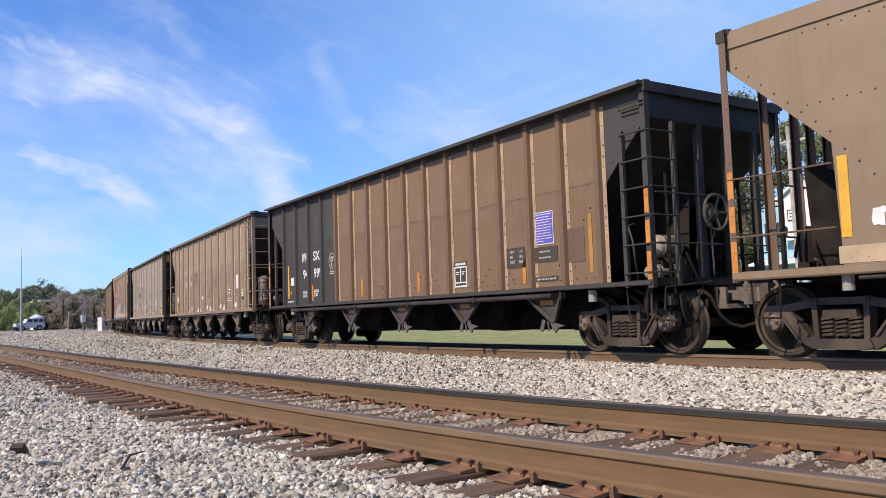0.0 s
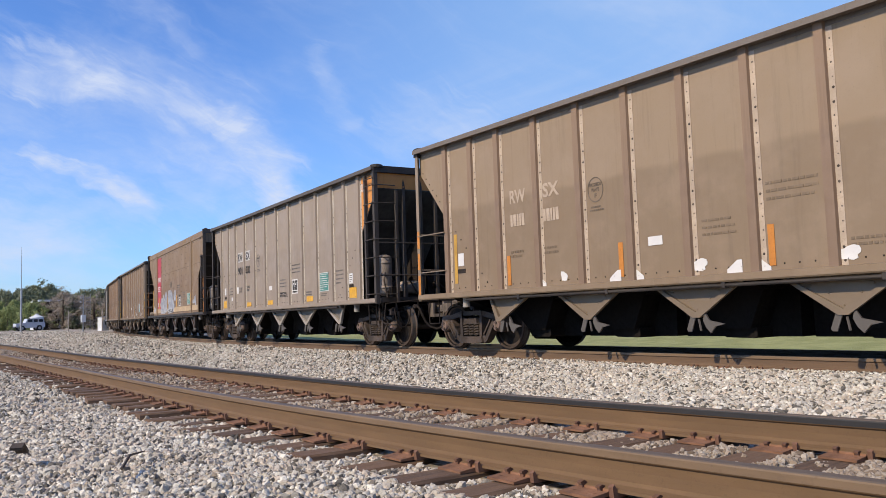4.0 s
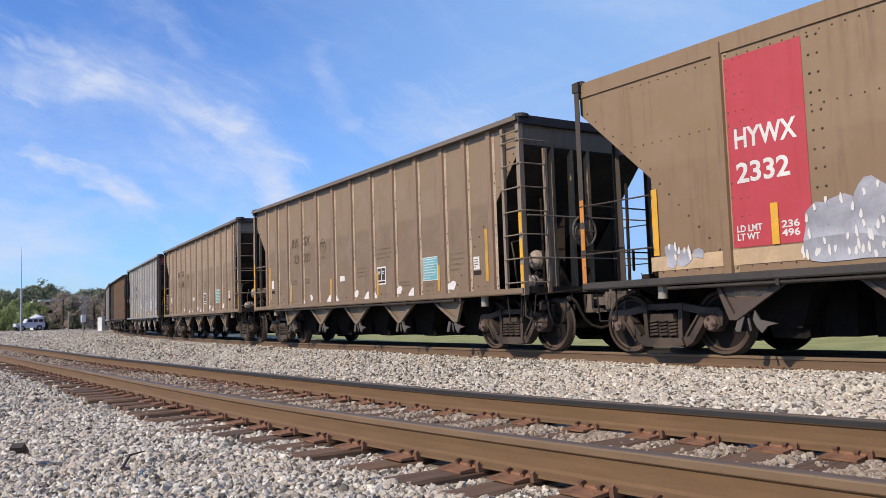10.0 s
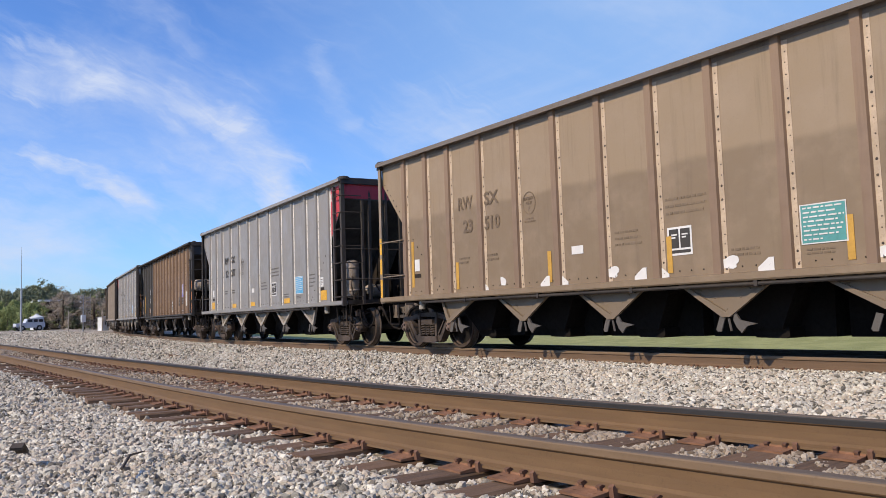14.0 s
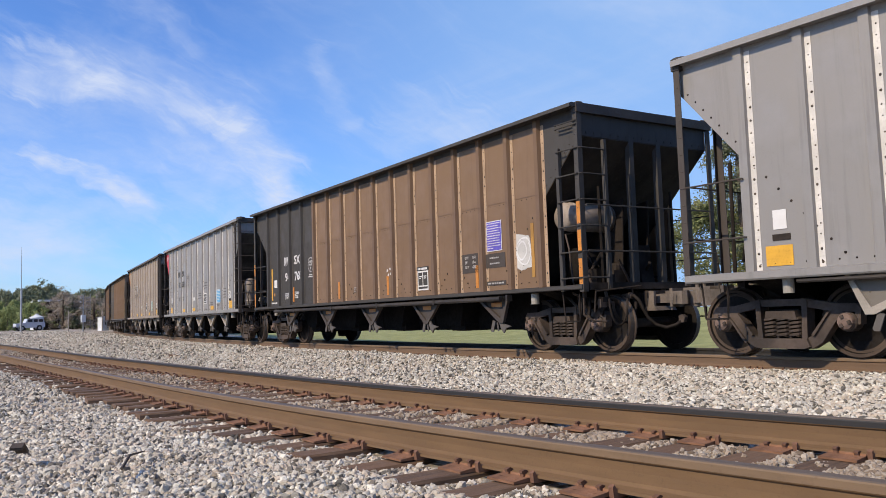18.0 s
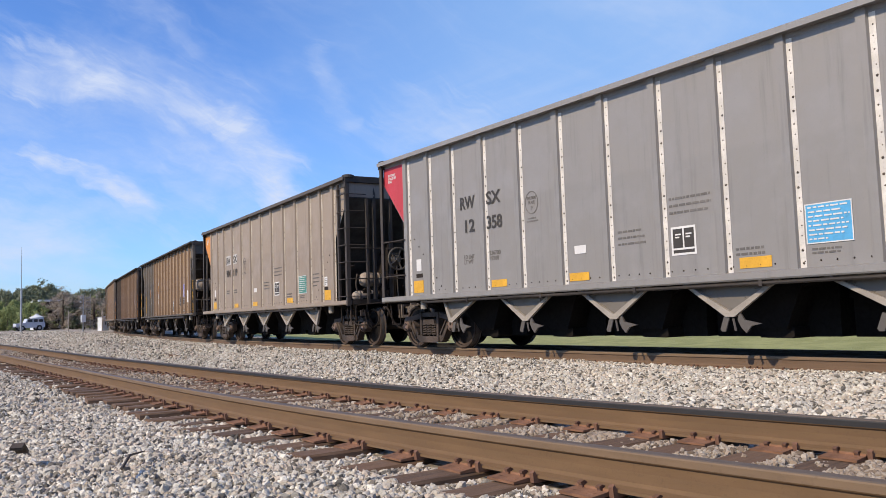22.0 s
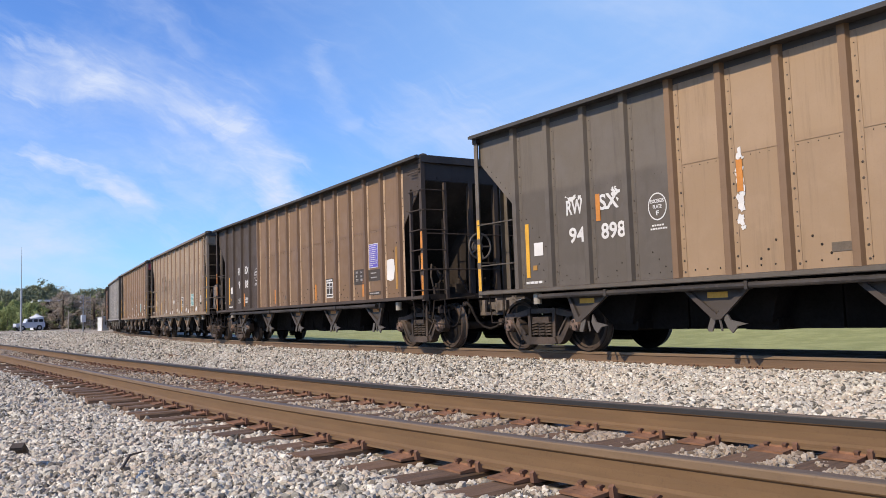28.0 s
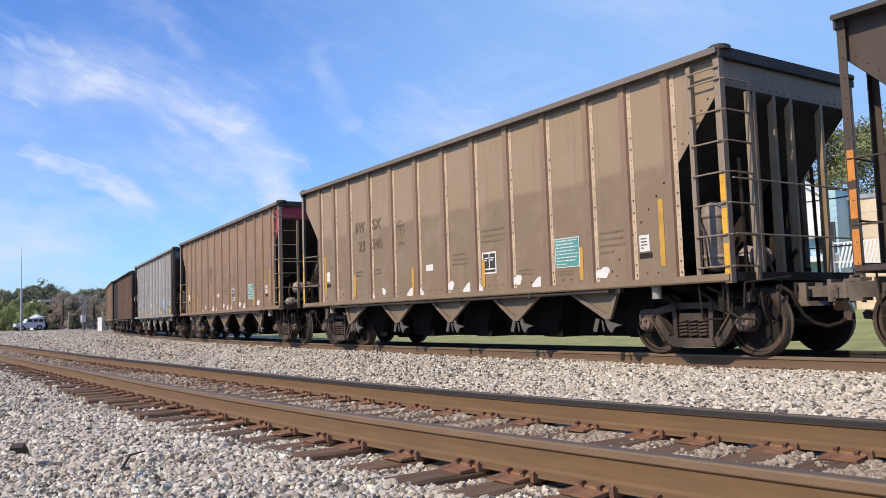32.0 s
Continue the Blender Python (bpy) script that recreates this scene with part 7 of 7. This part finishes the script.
for q, (px, py) in enumerate(((-88.2, 17.85), (-84.5, 20.2))):
    b = bmesh.new()
    tube(b, (0, 0, 0), (0, 0, 2.1), 0.06, 0.05, 7)
    tagged(part("marker_post", fixed(b), POLEWOOD, None, at=pose(px, py, 0.22)), "thin weathered wooden marker post", "post", "marker posts")
for x, y, w in ((-134.8, 24.4, 3.3),):
    b = bmesh.new()
    box(b, -3, 3, -w / 2, w / 2, 0.0, 4.2)
    rt = tagged(empty("shed", pose(x, y, 0.35)), "low shed with pale roof among the trees", "shed")
    part("wall", fixed(b), BARK, rt)
    b = bmesh.new()
    box(b, -3.2, 3.2, -w / 2 - 0.2, w / 2 + 0.2, 4.2, 4.5)
    part("roof", fixed(b), OFFWHITE, rt)

# a bent rusty plate and a stick on the ballast, and scraps by the track
b = bmesh.new()
prism(b, [(-0.09, 0.02), (-0.02, 0.05), (0.1, 0.0), (0.12, 0.015), (-0.02, 0.065), (-0.1, 0.035)], "y", -0.035, 0.035)
tagged(part("scrap_plate", fixed(b), BARK, None, at=pose(-5.75, 0.88, -0.09, 0, 8, 160)), "bent rusty scrap plate lying on gravel", "scrap metal")
b = bmesh.new()
tube(b, (0, 0, 0), (0.25, 0.02, 0.03), 0.009, 0.008, 6)
tube(b, (0.25, 0.02, 0.03), (0.52, 0.0, 0.01), 0.008, 0.004, 6)
tagged(part("stick", fixed(b), BARK, None, at=pose(-4.6, 1.2, -0.075, 0, 0, 151)), "dark dry stick lying on gravel", "stick")
for x, y, l, r in ((-23.1, 6.5, 0.55, 50), (-23.8, 7.7, 0.6, 20)):
    b = bmesh.new()
    box(b, -l / 2, l / 2, -0.06, 0.06, 0, 0.05)
    tagged(part("old_timber", fixed(b), WOOD, None, at=pose(x, y, ground_z(x, y) + 0.01, 0, 4, r)), "broken old timber half buried in gravel", "timber", "old timbers")


# ---- crushed stone ----
def stones(name, x0, x1, y0, y1, per_m2, size, seed, round_ones):
    """Loose angular stones over a stretch of the plan, clear of rails and tie tops."""
    rnd = np.random.default_rng(seed)
    n = int((x1 - x0) * (y1 - y0) * per_m2)
    px, py = rnd.uniform(x0, x1, n), rnd.uniform(y0, y1, n)
    wedge = px < -0.35 * py
    px, py = px[wedge], py[wedge]
    n = len(px)
    # place along and across the near track
    ss = np.arange(-95, 4, 0.1)
    line = np.array([near_line(s)[:2] for s in ss])
    head = np.array([near_line(s)[3] for s in ss])
    keep = np.ones(n, bool)
    pz = np.zeros(n)
    drop = rnd.uniform(0, 1, n)
    dirty, outer = np.zeros(n, bool), np.zeros(n, bool)
    for i in range(n):
        d = (line[:, 0] - px[i]) ** 2 + (line[:, 1] - py[i]) ** 2
        j = int(d.argmin())
        s = ss[j]
        lat = -(px[i] - line[j, 0]) * math.sin(head[j]) + (py[i] - line[j, 1]) * math.cos(head[j])
        dt = py[i] - float(train_y(px[i]))
        pz[i] = ground_z(px[i], py[i])
        dirty[i] = -0.05 < lat < 1.5 or abs(dt) < 0.75 or abs(lat + 0.3) < 0.3 and drop[i] > 0.6
        outer[i] = lat < -0.05 and s < -6
        if abs(lat) < 0.1 or abs(lat - 1.505) < 0.1 or abs(abs(dt) - 0.7525) < 0.1 or dt > 3.2:
            keep[i] = False
        elif -0.5 < lat < 2.0:
            gap = np.abs(NEAR_TIES - s - 0.0).min()
            if gap < 0.128 and drop[i] > (0.02 if lat > -0.43 else 0.35):
                keep[i] = False
            elif -0.22 < lat < 0.22 or 1.285 < lat < 1.725:
                keep[i] = gap > 0.135
    px, py, pz, dirty, outer = px[keep], py[keep], pz[keep], dirty[keep], outer[keep]
    n = len(px)
    if round_ones == 1:
        # a cube's corners and face centres
        cube = [(a, b, c) for a in (-1, 1) for b in (-1, 1) for c in (-1, 1)]
        faces = [tuple(1.5 * v if k == q else 0.0 for k in range(3)) for q in range(3) for v in (-1, 1)]
        corner = np.array(cube + faces, float) * 0.8
        m = 14
        quads = ((0, 1, 3, 2), (4, 6, 7, 5), (0, 4, 5, 1), (2, 3, 7, 6), (0, 2, 6, 4), (1, 5, 7, 3))
        tris = np.array([(q[k], q[(k + 1) % 4], 8 + c) for c, q in enumerate(quads) for k in range(4)])
        shape = corner[None] * rnd.uniform(0.62, 1.1, (n, m, 1)) + rnd.normal(0, 0.1, (n, m, 3))
    else:
        corner = np.array([(1, 0, 0), (0, 1, 0), (-1, 0, 0), (0, -1, 0), (0, 0, 1), (0, 0, -1)], float)
        m = 6
        tris = np.array([(i, (i + 1) % 4, 4) for i in range(4)] + [((i + 1) % 4, i, 5) for i in range(4)])
        shape = corner[None] * rnd.uniform(0.85, 1.15, (n, 6, 1)) + rnd.uniform(-0.16, 0.16, (n, 6, 3))
    dims = size * np.clip(rnd.lognormal(0, 0.3, (n, 1, 1)), 0.5, 1.9) * np.stack([rnd.uniform(0.85, 1.25, n), rnd.uniform(0.7, 1.05, n), rnd.uniform(0.6, 0.95, n)], 1)[:, None]
    shape = shape * dims * 0.62
    q = rnd.normal(0, 1, (n, 4))
    q /= np.linalg.norm(q, axis=1)[:, None]
    w, x, y, z = q.T
    rot = np.stack([np.stack([1 - 2 * (y * y + z * z), 2 * (x * y - z * w), 2 * (x * z + y * w)], 1), np.stack([2 * (x * y + z * w), 1 - 2 * (x * x + z * z), 2 * (y * z - x * w)], 1), np.stack([2 * (x * z - y * w), 2 * (y * z + x * w), 1 - 2 * (x * x + y * y)], 1)], 1)
    v = np.einsum("nij,nkj->nki", rot, shape) + np.stack([px, py, pz + size * rnd.uniform(-0.45, 0.95, n) * np.where(dirty, 0.55, 1.0) - np.where(outer, 0.35 * size, 0.0)], 1)[:, None]
    f = (np.arange(n)[:, None, None] * m + tris[None]).reshape(-1, 3)
    me = bpy.data.meshes.new("stones")
    me.vertices.add(n * m)
    me.vertices.foreach_set("co", v.reshape(-1))
    me.loops.add(len(f) * 3)
    me.loops.foreach_set("vertex_index", f.reshape(-1))
    me.polygons.add(len(f))
    me.polygons.foreach_set("loop_start", np.arange(len(f)) * 3)
    me.update(calc_edges=True)
    me.shade_flat()
    me.materials.append(STONE)
    me.materials.append(DIRTYSTONE)
    me.polygons.foreach_set("material_index", np.repeat(dirty, len(tris)).astype(np.int32))
    tagged(new(name, me), "grey and tan crushed stone ballast round the tracks", "ballast", kind="stuff")


NEAR_TIES = np.array(TIE_PLACES)
stones("ballast", -5.2, -0.4, 0.3, 4.6, 3700, 0.0225, 1, 1)
stones("ballast", -9.5, -5.2, 0.3, 4.6, 2500, 0.027, 5, 1)
stones("ballast", -9.5, -0.4, 4.6, 10.6, 1900, 0.029, 4, 1)
stones("ballast", -22.0, -9.5, 0.3, 12.4, 650, 0.044, 2, 0)
stones("ballast", -52.0, -22.0, 1.5, 16.5, 130, 0.06, 3, 0)
stones("ballast", -90.0, -52.0, 4.0, 19.0, 50, 0.08, 6, 0)


# ---- what moves ----
def motions():
    """The train rolls past at a steady pace; every wheelset turns with it."""
    times = [0.0, 0.1, 0.3, 0.6] + [1.0 * i for i in range(1, 32)] + [31.4, 31.7, 31.9, 32.0]
    turns = [0.1 * i for i in range(321)]
    for car, kind, front in CARS:
        walk(car, [(t, car_pose(kind, front + SPEED * t)) for t in times])
        for ob in car.children:
            if ob.name.startswith("wheelset"):
                base = ob.matrix_basis.translation.copy()
                walk(ob, [(t, Matrix.Translation(base) @ Matrix.Rotation(SPEED * t / 0.457, 4, "Y")) for t in turns])


motions()
